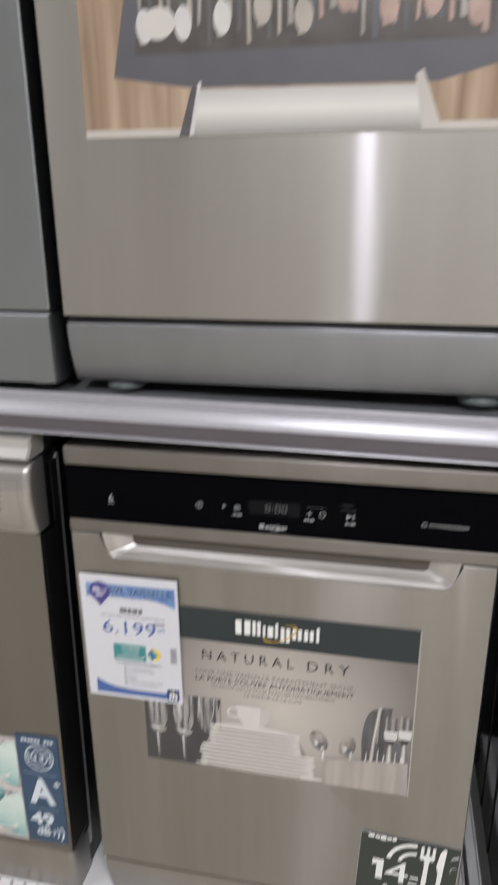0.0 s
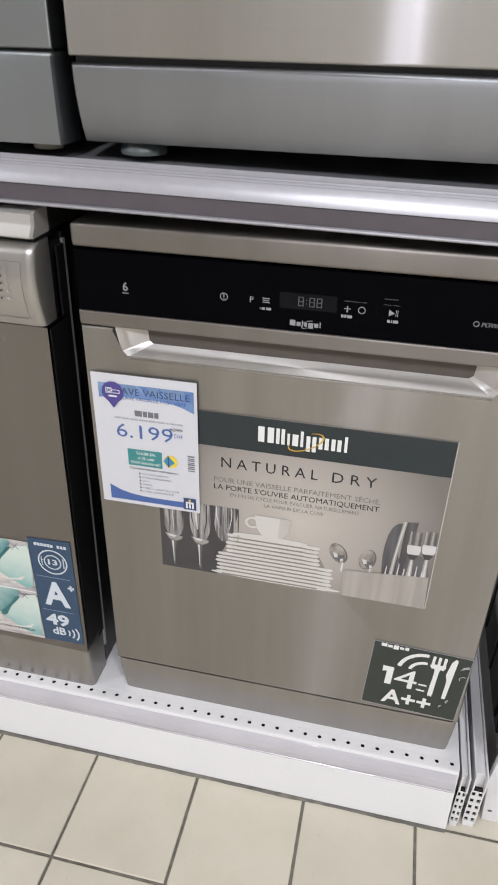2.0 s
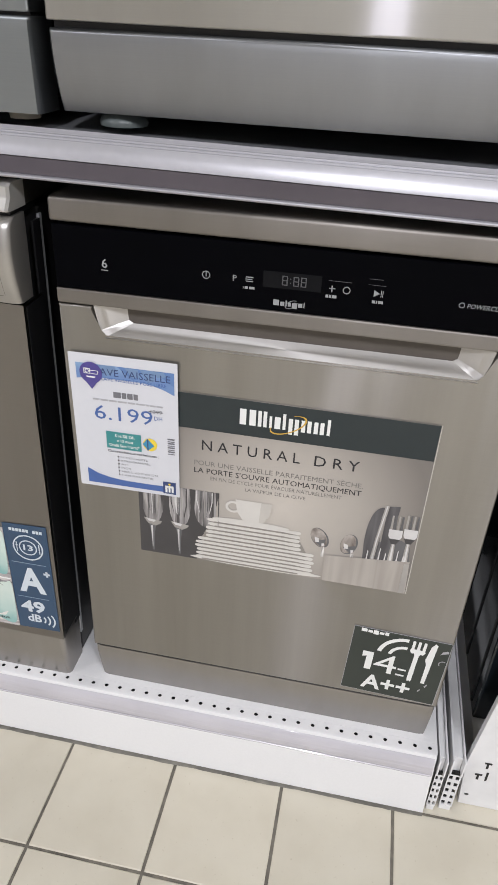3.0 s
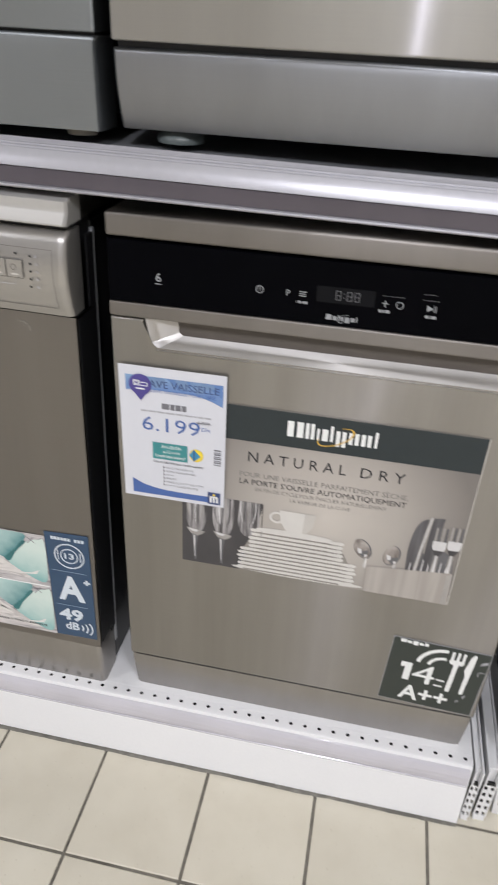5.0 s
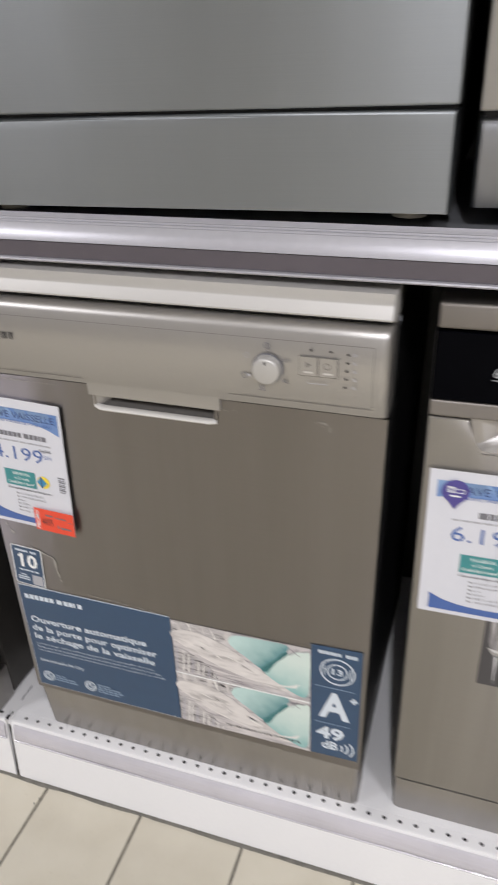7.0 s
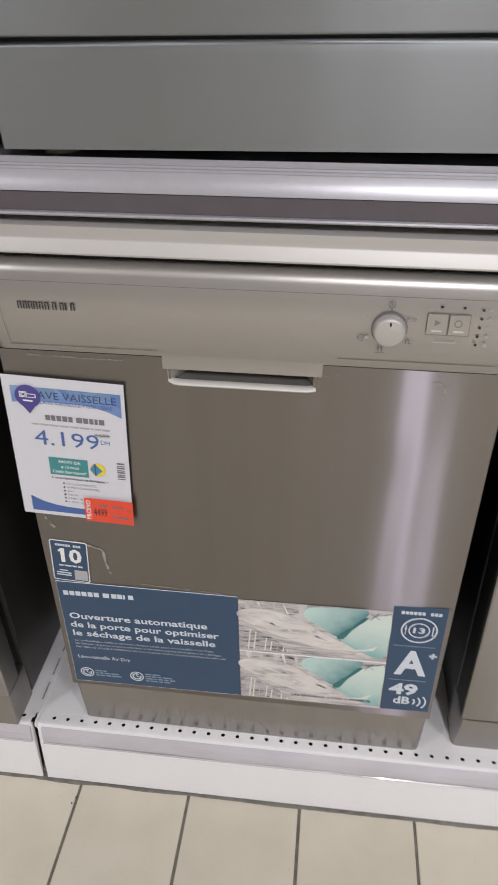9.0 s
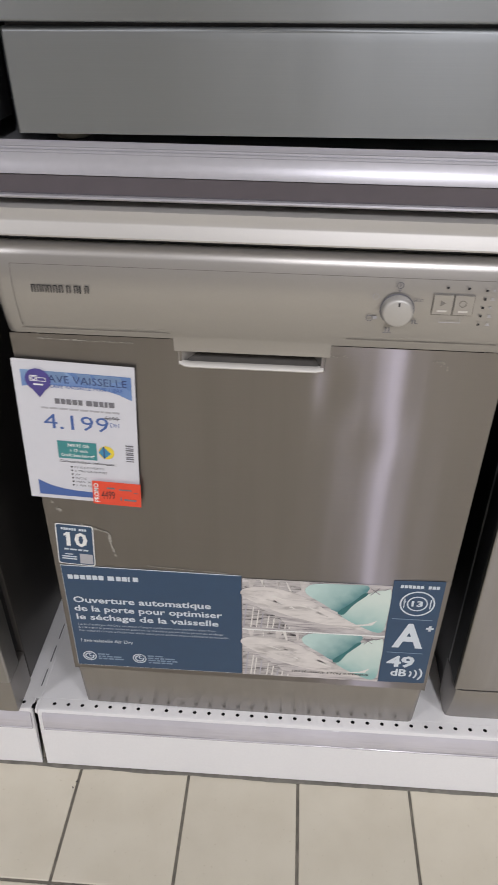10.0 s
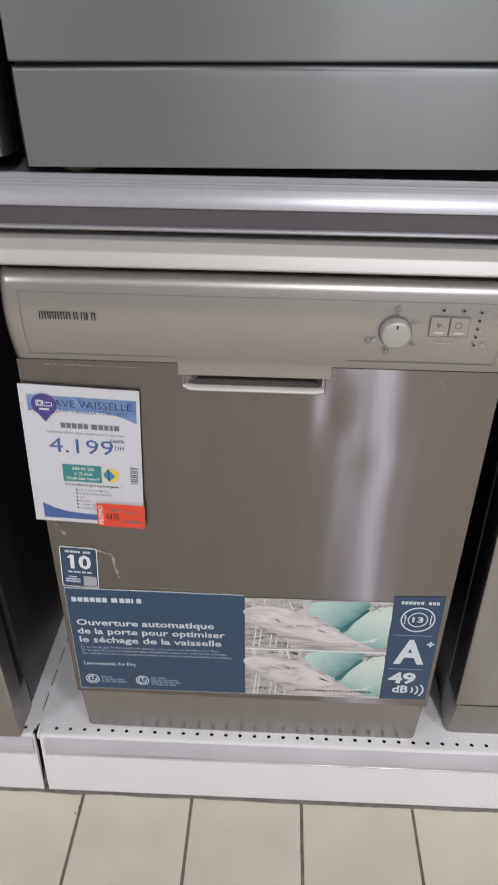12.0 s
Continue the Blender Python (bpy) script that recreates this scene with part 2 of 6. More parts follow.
# steel coloured brighter to stand for ceiling light on the pocket's slope
STEEL_POCKET_LIT = steel("pocket_steel_painted_lit", (0.60, 0.585, 0.565), rough=0.30, aniso=0.5, wave=0.0003)
POCKET_SHADE = plain("pocket_steel_painted_shade", (0.11, 0.096, 0.086), rough=0.5, metal=0.3, scale=30, vary=0.15)
GREY_DIM = plain("faint_grey_print", (0.09, 0.09, 0.10), rough=0.4, vary=0.1)
SILVER_LINE = plain("fine_moulded_line", (0.20, 0.19, 0.175), rough=0.5, vary=0.05)
HEADER_DARK = plain("printed_sky_facet", (0.12, 0.22, 0.46), rough=0.4, vary=0.1)
HEADER_SHADE = plain("printed_sky_shade", (0.17, 0.27, 0.45), rough=0.4, vary=0.15)
INK_MID = plain("soft_grey_ink", (0.19, 0.18, 0.17), rough=0.45, vary=0.1)
PHOTO_SOFT = plain("printed_soft_light", (0.54, 0.515, 0.48), rough=0.35, scale=20, vary=0.08)
LAMP_BODY = plain("white_lamp_housing", (0.75, 0.75, 0.75), rough=0.5, vary=0.03)


def gradient_print(name, low, high, z0, z1, mid=None):
    """A printed picture's backdrop, fading up the sheet."""
    m, n, l, b = nodes_of(name)
    tc = n.new("ShaderNodeTexCoord")
    sp = n.new("ShaderNodeSeparateXYZ")
    l.new(tc.outputs["Object"], sp.inputs[0])
    mr = n.new("ShaderNodeMapRange")
    mr.inputs[1].default_value, mr.inputs[2].default_value = z0, z1
    l.new(sp.outputs["Y"], mr.inputs[0])
    r = ramp(n, [(0.0, low), (0.5, mid or low), (1.0, high)])
    l.new(mr.outputs[0], r.inputs[0])
    ns = n.new("ShaderNodeTexNoise")
    ns.inputs["Scale"].default_value = 6
    l.new(tc.outputs["Object"], ns.inputs["Vector"])
    mix = n.new("ShaderNodeMix")
    mix.data_type, mix.blend_type = "RGBA", "MULTIPLY"
    mix.inputs[0].default_value = 1.0
    r2 = ramp(n, [(0.3, (0.94,) * 3), (0.7, (1.0,) * 3)])
    l.new(ns.outputs["Fac"], r2.inputs[0])
    l.new(r.outputs[0], mix.inputs[6])
    l.new(r2.outputs[0], mix.inputs[7])
    l.new(mix.outputs[2], b.inputs["Base Color"])
    b.inputs["Roughness"].default_value = 0.33
    return m




def glow_print(name, c0, c1, centre, reach):
    """A printed studio backdrop, lighter round one spot of the sheet."""
    m, n, l, b = nodes_of(name)
    tc = n.new("ShaderNodeTexCoord")
    sub = n.new("ShaderNodeVectorMath")
    sub.operation = "SUBTRACT"
    sub.inputs[1].default_value = (centre[0], centre[1], 0)
    l.new(tc.outputs["Object"], sub.inputs[0])
    ln = n.new("ShaderNodeVectorMath")
    ln.operation = "LENGTH"
    l.new(sub.outputs[0], ln.inputs[0])
    mr = n.new("ShaderNodeMapRange")
    mr.inputs[1].default_value, mr.inputs[2].default_value = 0.0, reach
    l.new(ln.outputs["Value"], mr.inputs[0])
    mid = tuple(0.6 * p + 0.4 * q for p, q in zip(c0, c1))
    r = ramp(n, [(0.0, c0), (0.5, mid), (1.0, c1)])
    l.new(mr.outputs[0], r.inputs[0])
    l.new(r.outputs[0], b.inputs["Base Color"])
    b.inputs["Roughness"].default_value = 0.33
    return m


POSTER_BG = glow_print("printed_beige_glow", (0.54, 0.50, 0.455), (0.19, 0.173, 0.160), (0.215, 0.125), 0.205)
DRAWER_FADE = gradient_print("printed_drawer_front", (0.33, 0.318, 0.305), (0.50, 0.49, 0.485), 0.002, 0.050, mid=(0.74, 0.73, 0.70))
HEADER_BLUE = gradient_print("printed_sky_band", (0.16, 0.27, 0.52), (0.26, 0.40, 0.60), 0.17, 0.205)


def slant_print(name, c0, c1, p0, p1):
    """A printed photograph tone that runs from c0 at p0 to c1 at p1 across the sheet."""
    m, n, l, b = nodes_of(name)
    d = Vector((p1[0] - p0[0], p1[1] - p0[1], 0))
    tc = n.new("ShaderNodeTexCoord")
    sub = n.new("ShaderNodeVectorMath")
    sub.operation = "SUBTRACT"
    sub.inputs[1].default_value = (p0[0], p0[1], 0)
    l.new(tc.outputs["Object"], sub.inputs[0])
    dot = n.new("ShaderNodeVectorMath")
    dot.operation = "DOT_PRODUCT"
    dot.inputs[1].default_value = d / d.length_squared
    l.new(sub.outputs[0], dot.inputs[0])
    a = n.new("ShaderNodeTexNoise")
    a.inputs["Scale"].default_value, a.inputs["Detail"].default_value = 45.0, 3
    l.new(tc.outputs["Object"], a.inputs["Vector"])
    add = n.new("ShaderNodeMath")
    add.operation = "MULTIPLY_ADD"
    add.inputs[1].default_value = 0.45
    l.new(a.outputs["Fac"], add.inputs[0])
    off = n.new("ShaderNodeMath")
    off.operation = "SUBTRACT"
    off.inputs[1].default_value = 0.22
    l.new(dot.outputs["Value"], off.inputs[0])
    l.new(off.outputs[0], add.inputs[2])
    mid = tuple(0.62 * p + 0.38 * q for p, q in zip(c0, c1))
    r = ramp(n, [(0.0, c0), (0.55, mid), (1.0, c1)])
    l.new(add.outputs[0], r.inputs[0])
    l.new(r.outputs[0], b.inputs["Base Color"])
    b.inputs["Roughness"].default_value = 0.35
    return m


def streak_print(name, c0, c1, across=90.0, along=6.0):
    """A printed photograph tone of polished metal or glass: soft bands that run up the sheet."""
    m, n, l, b = nodes_of(name)
    tc = n.new("ShaderNodeTexCoord")
    mp = n.new("ShaderNodeMapping")
    mp.inputs["Scale"].default_value = (across, along, 1)
    l.new(tc.outputs["Object"], mp.inputs["Vector"])
    a = n.new("ShaderNodeTexNoise")
    a.inputs["Scale"].default_value, a.inputs["Detail"].default_value, a.inputs["Distortion"].default_value = 1.0, 3, 0.4
    l.new(mp.outputs[0], a.inputs["Vector"])
    mid = tuple((p + q) / 2 for p, q in zip(c0, c1))
    r = ramp(n, [(0.34, c0), (0.5, mid), (0.66, c1)])
    l.new(a.outputs["Fac"], r.inputs[0])
    l.new(r.outputs[0], b.inputs["Base Color"])
    b.inputs["Roughness"].default_value = 0.35
    return m


PRINT_TIN = streak_print("printed_brushed_tin", (0.29, 0.262, 0.238), (0.44, 0.408, 0.376), 45, 2)
PRINT_SPOON = streak_print("printed_polished_spoon", (0.15, 0.126, 0.112), (0.44, 0.40, 0.37), 75, 40)
PRINT_BLADE = streak_print("printed_polished_blade", (0.065, 0.062, 0.068), (0.135, 0.13, 0.138), 60, 6)
PRINT_FORK = streak_print("printed_polished_fork", (0.20, 0.185, 0.175), (0.78, 0.76, 0.74), 260, 40)
PRINT_GLASS = streak_print("printed_glass_streaks", (0.05, 0.046, 0.048), (0.44, 0.42, 0.42), 190, 14)


def frosted_print(name, c0, c1, turn, scale=(14, 110)):
    """A printed photograph tone of frosted plastic: fine slanting streaks with torn lights."""
    m, n, l, b = nodes_of(name)
    tc = n.new("ShaderNodeTexCoord")
    mp = n.new("ShaderNodeMapping")
    mp.inputs["Rotation"].default_value = (0, 0, radians(turn))
    mp.inputs["Scale"].default_value = (scale[0], scale[1], 1)
    l.new(tc.outputs["Object"], mp.inputs["Vector"])
    a = n.new("ShaderNodeTexNoise")
    a.inputs["Scale"].default_value, a.inputs["Detail"].default_value, a.inputs["Distortion"].default_value = 1.0, 6, 1.4
    l.new(mp.outputs[0], a.inputs["Vector"])
    mid = tuple(0.35 * p + 0.65 * q for p, q in zip(c0, c1))
    r = ramp(n, [(0.30, c0), (0.46, mid), (0.70, c1)])
    l.new(a.outputs["Fac"], r.inputs[0])
    l.new(r.outputs[0], b.inputs["Base Color"])
    b.inputs["Roughness"].default_value = 0.35
    return m


PRINT_FROST = frosted_print("printed_frosted_streaks", (0.22, 0.20, 0.215), (0.66, 0.625, 0.615), 40)
PRINT_ARM = frosted_print("printed_frosted_arm_streaks", (0.42, 0.395, 0.385), (0.74, 0.705, 0.68), 38, (18, 70))
PRINT_SLITS = frosted_print("printed_basket_slits", (0.035, 0.03, 0.034), (0.60, 0.57, 0.565), -55, (26, 190))


def wood_print(name):
    m, n, l, b = nodes_of(name)
    tc = n.new("ShaderNodeTexCoord")
    mp = n.new("ShaderNodeMapping")
    mp.inputs["Scale"].default_value = (28, 2.2, 1)
    l.new(tc.outputs["Object"], mp.inputs["Vector"])
    a = n.new("ShaderNodeTexNoise")
    a.inputs["Scale"].default_value, a.inputs["Detail"].default_value, a.inputs["Distortion"].default_value = 1.6, 6, 0.6
    l.new(mp.outputs[0], a.inputs["Vector"])
    r = ramp(n, [(0.25, (0.20, 0.13, 0.085)), (0.5, (0.36, 0.26, 0.18)), (0.75, (0.50, 0.385, 0.285))])
    l.new(a.outputs["Fac"], r.inputs[0])
    l.new(r.outputs[0], b.inputs["Base Color"])
    b.inputs["Roughness"].default_value = 0.35
    return m


WOOD = wood_print("printed_wood_grain")


def tile_material():
    m, n, l, b = nodes_of("beige_floor_tile")
    tc = n.new("ShaderNodeTexCoord")
    oi = n.new("ShaderNodeObjectInfo")
    gi = n.new("ShaderNodeNewGeometry")
    ad = n.new("ShaderNodeMath")
    ad.operation = "ADD"
    l.new(oi.outputs["Random"], ad.inputs[0])
    l.new(gi.outputs["Random Per Island"], ad.inputs[1])
    fr = n.new("ShaderNodeMath")
    fr.operation = "FRACT"
    l.new(ad.outputs[0], fr.inputs[0])
    off = n.new("ShaderNodeVectorMath")
    off.operation = "MULTIPLY_ADD"
    off.inputs[1].default_value = (1, 1, 1)
    cb = n.new("ShaderNodeCombineXYZ")
    sc = n.new("ShaderNodeMath")
    sc.operation = "MULTIPLY"
    sc.inputs[1].default_value = 37.0
    l.new(fr.outputs[0], sc.inputs[0])
    l.new(sc.outputs[0], cb.inputs[0])
    l.new(tc.outputs["Object"], off.inputs[0])
    l.new(cb.outputs[0], off.inputs[2])
    a = n.new("ShaderNodeTexNoise")
    a.inputs["Scale"].default_value, a.inputs["Detail"].default_value = 9, 6
    l.new(off.outputs[0], a.inputs["Vector"])
    f = n.new("ShaderNodeTexNoise")
    f.inputs["Scale"].default_value, f.inputs["Detail"].default_value = 160, 3
    l.new(off.outputs[0], f.inputs["Vector"])
    r = ramp(n, [(0.3, (0.595, 0.55, 0.45)), (0.55, (0.64, 0.597, 0.495)), (0.8, (0.67, 0.63, 0.53))])
    l.new(a.outputs["Fac"], r.inputs[0])
    hs = n.new("ShaderNodeHueSaturation")
    mr = n.new("ShaderNodeMapRange")
    mr.inputs[3].default_value, mr.inputs[4].default_value = 0.94, 1.04
    l.new(fr.outputs[0], mr.inputs[0])
    l.new(mr.outputs[0], hs.inputs["Value"])
    l.new(r.outputs[0], hs.inputs["Color"])
    dk = n.new("ShaderNodeMix")
    dk.data_type, dk.blend_type = "RGBA", "MULTIPLY"
    dk.inputs[0].default_value = 1.0
    r2 = ramp(n, [(0.24, (0.86, 0.84, 0.81)), (0.34, (1, 1, 1))])
    l.new(f.outputs["Fac"], r2.inputs[0])
    l.new(hs.outputs[0], dk.inputs[6])
    l.new(r2.outputs[0], dk.inputs[7])
    l.new(dk.outputs[2], b.inputs["Base Color"])
    rr = n.new("ShaderNodeMapRange")
    rr.inputs[3].default_value, rr.inputs[4].default_value = 0.35, 0.55
    l.new(a.outputs["Fac"], rr.inputs[0])
    l.new(rr.outputs[0], b.inputs["Roughness"])
    bp = n.new("ShaderNodeBump")
    bp.inputs["Strength"].default_value, bp.inputs["Distance"].default_value = 0.08, 0.001
    l.new(f.outputs["Fac"], bp.inputs["Height"])
    l.new(bp.outputs[0], b.inputs["Normal"])
    return m


TILE = tile_material()


# ---------------------------------------------------------------- mesh helpers
def mesh_of(name, bm, mat, smooth=None):
    bmesh.ops.recalc_face_normals(bm, faces=bm.faces)
    me = bpy.data.meshes.new(name)
    bm.to_mesh(me)
    bm.free()
    me.materials.append(mat)
    if smooth:
        me.shade_smooth()
        me.set_sharp_from_angle(angle=radians(smooth))
    return me


def part(name, bm, mat, parent, label="", smooth=None, m=None):
    ob = new(name, mesh_of(name, bm, mat, smooth))
    ob.parent = parent
    if m is not None:
        ob.matrix_local = m
    if label:
        ob["label"] = label
    return ob


def thing(name, m, label, category, group="", kind=""):
    e = new(name)
    e.empty_display_size = 0.05
    e.matrix_world = m
    return tagged(e, label, category, group, kind)


def box(x0, x1, y0, y1, z0, z1, r=0.0, seg=2):
    bm = bmesh.new()
    bmesh.ops.create_cube(bm, size=1)
    for v in bm.verts:
        v.co = ((x0 + x1) / 2 + v.co.x * (x1 - x0), (y0 + y1) / 2 + v.co.y * (y1 - y0), (z0 + z1) / 2 + v.co.z * (z1 - z0))
    if r:
        bmesh.ops.bevel(bm, geom=bm.edges[:], offset=r, segments=seg, profile=0.6, affect="EDGES")
    return bm


def prism(points, h=0.0003, z=0.0, bm=None):
    """A thin flat piece with the outline given, at height z over its sheet."""
    bm = bm or bmesh.new()
    lo = [bm.verts.new((x, y, z)) for x, y in points]
    hi = [bm.verts.new((x, y, z + h)) for x, y in points]
    bm.faces.new(hi)
    k = len(points)
    for i in range(k):
        bm.faces.new((lo[i], lo[(i + 1) % k], hi[(i + 1) % k], hi[i]))
    return bm


def rect(x0, x1, y0, y1, r=0.0):
    if not r:
        return [(x0, y0), (x1, y0), (x1, y1), (x0, y1)]
    pts = []
    for cx, cy, a in ((x1 - r, y0 + r, -90), (x1 - r, y1 - r, 0), (x0 + r, y1 - r, 90), (x0 + r, y0 + r, 180)):
        for k in range(5):
            t = radians(a + 22.5 * k)
            pts.append((cx + r * math.cos(t), cy + r * math.sin(t)))
    return pts


def oval(cx, cy, rx, ry, turn=0.0, k=28, a0=0.0, a1=360.0):
    c, s = math.cos(radians(turn)), math.sin(radians(turn))
    full = abs(a1 - a0) >= 360
    pts = []
    for i in range(k if full else k + 1):
        t = radians(a0 + (a1 - a0) * i / k)
        x, y = rx * math.cos(t), ry * math.sin(t)
        pts.append((cx + x * c - y * s, cy + x * s + y * c))
    return pts


def ring(cx, cy, r, w, z=0.0, h=0.0003, a0=0.0, a1=360.0, sy=1.0, k=36, turn=0.0, bm=None, taper=False):
    """A flat ring or arc of width w."""
    bm = bm or bmesh.new()
    full = abs(a1 - a0) >= 360
    n = k if full else k + 1
    c, s = math.cos(radians(turn)), math.sin(radians(turn))
    rows = []
    for i in range(n):
        u = i / k
        t = radians(a0 + (a1 - a0) * u)
        ww = w * (0.25 + 0.75 * math.sin(math.pi * u)) if taper else w
        row = []
        for rr, zz in ((r - ww / 2, z), (r + ww / 2, z), (r + ww / 2, z + h), (r - ww / 2, z + h)):
            x, y = rr * math.cos(t), rr * math.sin(t) * sy
            row.append(bm.verts.new((cx + x * c - y * s, cy + x * s + y * c, zz)))
        rows.append(row)
    for i in range(n if full else n - 1):
        p, q = rows[i], rows[(i + 1) % n]
        for j in range(4):
            bm.faces.new((p[j], p[(j + 1) % 4], q[(j + 1) % 4], q[j]))
    return bm


def rounded(pts, k=5):
    """A closed outline drawn smoothly through the points given."""
    n_, out = len(pts), []
    for i in range(n_):
        p0, p1, p2, p3 = (Vector(pts[(i + d) % n_]) for d in (-1, 0, 1, 2))
        for j in range(k):
            t = j / k
            out.append(tuple(0.5 * ((2 * p1) + (p2 - p0) * t + (2 * p0 - 5 * p1 + 4 * p2 - p3) * t * t + (3 * p1 - p0 - 3 * p2 + p3) * t ** 3)))
    return out


def bars(rows, z=0.0, h=0.0003):
    """Several flat bars in one mesh: (x0, x1, y0, y1) each."""
    bm = bmesh.new()
    for r in rows:
        prism(rect(*r), h, z, bm)
    return bm


def bar_parts(name, rows, z, mat, parent, label="", m=None):
    """The bars that stand for a maker's name or a caption, each its own part."""
    for q in rows:
        part(name, bars([q], z=z), mat, parent, label, m=m)


def word_bars(x0, x1, y, hgt, seed, z, lead=0.0):
    """A line of writing too small to read, as word-long bars."""
    rnd = random.Random(seed)
    rows, x = [], x0
    while x < x1 - hgt:
        w = min(hgt * rnd.uniform(1.5, 5.5), x1 - x)
        rows.append((x, x + w, y, y + hgt))
        x += w + hgt * 0.7
    return rows




def letters(text, x, y, height, z, width=None, bold=0.0, spacing=1.0, shear=0.0, turn=0.0):
    """Writing as a thin mesh: its left foot at (x, y), capitals of that height, stretched to width if given."""
    c = bpy.data.curves.new("writing", "FONT")
    c.body, c.size, c.resolution_u, c.space_character, c.shear = text, 1.0, 2, spacing, shear
    c.offset = bold
    c.extrude = 0.0
    ob = bpy.data.objects.new("writing", c)
    scene.collection.objects.link(ob)
    dg = bpy.context.evaluated_depsgraph_get()
    me = bpy.data.meshes.new_from_object(ob.evaluated_get(dg))
    bm = bmesh.new()
    bm.from_mesh(me)
    bpy.data.objects.remove(ob)
    bpy.data.meshes.remove(me)
    bpy.data.curves.remove(c)
    x0 = min(v.co.x for v in bm.verts)
    x1 = max(v.co.x for v in bm.verts)
    sy = height / 0.69
    sx = width / (x1 - x0) if width else sy
    ct, st = math.cos(radians(turn)), math.sin(radians(turn))
    for v in bm.verts:
        u, w = (v.co.x - x0) * sx, v.co.y * sy
        v.co = (x + u * ct - w * st, y + u * st + w * ct, z)
    return bm


def write(name, text, x, y, height, z, mat, parent, **kw):
    """Writing laid on a sheet, a part for each word where it is large enough to be picked apart."""
    bm = letters(text, x, y, height, z, **kw)
    groups = [list(bm.faces)]
    if height >= 0.008 and " " in text and not kw.get("turn"):
        left, isl = set(bm.faces), []
        while left:
            todo, got = [next(iter(left))], set()
            while todo:
                f = todo.pop()
                if f in left:
                    left.discard(f)
                    got.add(f)
                    todo += [g for v in f.verts for g in v.link_faces if g in left]
            isl.append((min(v.co.x for f in got for v in f.verts), max(v.co.x for f in got for v in f.verts), got))
        isl.sort(key=lambda t: t[0])
        gaps, right = [], isl[0][1]
        for a, b, g in isl[1:]:
            gaps.append(a - right)
            right = max(right, b)
        cut = sorted(gaps)[-text.count(" ")]
        groups, right = [list(isl[0][2])], isl[0][1]
        for (a, b, g), gp in zip(isl[1:], gaps):
            if gp >= cut:
                groups.append([])
            groups[-1] += list(g)
    ob = None
    for g in groups:
        ids, vs_, fs_ = {}, [], []
        for f in g:
            for v in f.verts:
                if v not in ids:
                    ids[v] = len(vs_)
                    vs_.append(v.co[:])
            fs_.append([ids[v] for v in f.verts])
        me = bpy.data.meshes.new(name)
        me.from_pydata(vs_, [], fs_)
        me.materials.append(mat)
        ob = new(name, me)
        ob.parent = parent
    bm.free()
    return ob


def sweep(profile, xs, close=False):
    """A section of (y, z) points carried along x; xs lists the x stations with a shift (x, dy, dz)."""
    bm = bmesh.new()
    cols = []
    for x, dy, dz in xs:
        cols.append([bm.verts.new((x, y + dy, z + dz)) for y, z in profile])
    k = len(profile)
    for p, q in zip(cols, cols[1:]):
        for i in range(k if close else k - 1):
            j = (i + 1) % k
            bm.faces.new((p[i], p[j], q[j], q[i]))
    if close:
        bm.faces.new(cols[0])
        bm.faces.new(cols[-1])
    return bm


def slab(outline, y0, y1, soft=0.0):
    """A plate with an (x, z) outline from y0 (front) to y1, its front rim eased by soft."""
    bm = bmesh.new()
    fr = [bm.verts.new((x, y0, z)) for x, z in outline]
    bk = [bm.verts.new((x, y1, z)) for x, z in outline]
    f = bm.faces.new(fr)
    bm.faces.new(bk)
    k = len(outline)
    for i in range(k):
        bm.faces.new((fr[i], fr[(i + 1) % k], bk[(i + 1) % k], bk[i]))
    if soft:
        bmesh.ops.bevel(bm, geom=list(f.edges), offset=soft, segments=3, profile=0.5, affect="EDGES")
    return bm


# ---------------------------------------------------------------- the place
FLOOR_X, FLOOR_Y = (-5.2, 5.4), (-5.0, 0.9)

bm = box(FLOOR_X[0], FLOOR_X[1], FLOOR_Y[0], FLOOR_Y[1], -0.12, -0.0025)
floor = new("floor", mesh_of("floor", bm, GROUT))
tagged(floor, "beige square ceramic floor tiles with grey-brown joints", "floor", kind="structure")

# unseen walls and ceiling, added to close the room for bounce and reflections
for nm, b_ in (("wall_north", (FLOOR_X[0], FLOOR_X[1], FLOOR_Y[1], FLOOR_Y[1] + 0.15)), ("wall_south", (FLOOR_X[0], FLOOR_X[1], FLOOR_Y[0] - 0.15, FLOOR_Y[0])),
               ("wall_west", (FLOOR_X[0] - 0.15, FLOOR_X[0], FLOOR_Y[0] - 0.15, FLOOR_Y[1] + 0.15)), ("wall_east", (FLOOR_X[1], FLOOR_X[1] + 0.15, FLOOR_Y[0] - 0.15, FLOOR_Y[1] + 0.15))):
    tagged(new(nm, mesh_of(nm, box(*b_, -0.12, CEILING), WALL_PAINT)), "unseen plain wall added to close the shop", "wall", kind="structure")
tagged(new("ceiling", mesh_of("ceiling", box(FLOOR_X[0] - 0.15, FLOOR_X[1] + 0.15, FLOOR_Y[0] - 0.15, FLOOR_Y[1] + 0.15, CEILING, CEILING + 0.1), CEIL_PAINT)), "unseen plain white ceiling added to close the shop", "ceiling", kind="structure")

for lx in LAMP_XS:
    e = thing("unseen_ceiling_light", pose(lx, LAMP_Y, CEILING), "unseen white strip light added under the shop ceiling", "ceiling light", "strip lights along the aisle")
    part("housing", box(-0.11, 0.11, -0.80, 0.80, -0.11, 0, 0.01), LAMP_BODY, e)


# ---------------------------------------------------------------- shelving
DECK = 0.150
FRONT = -0.018
HOLE = 0.02556


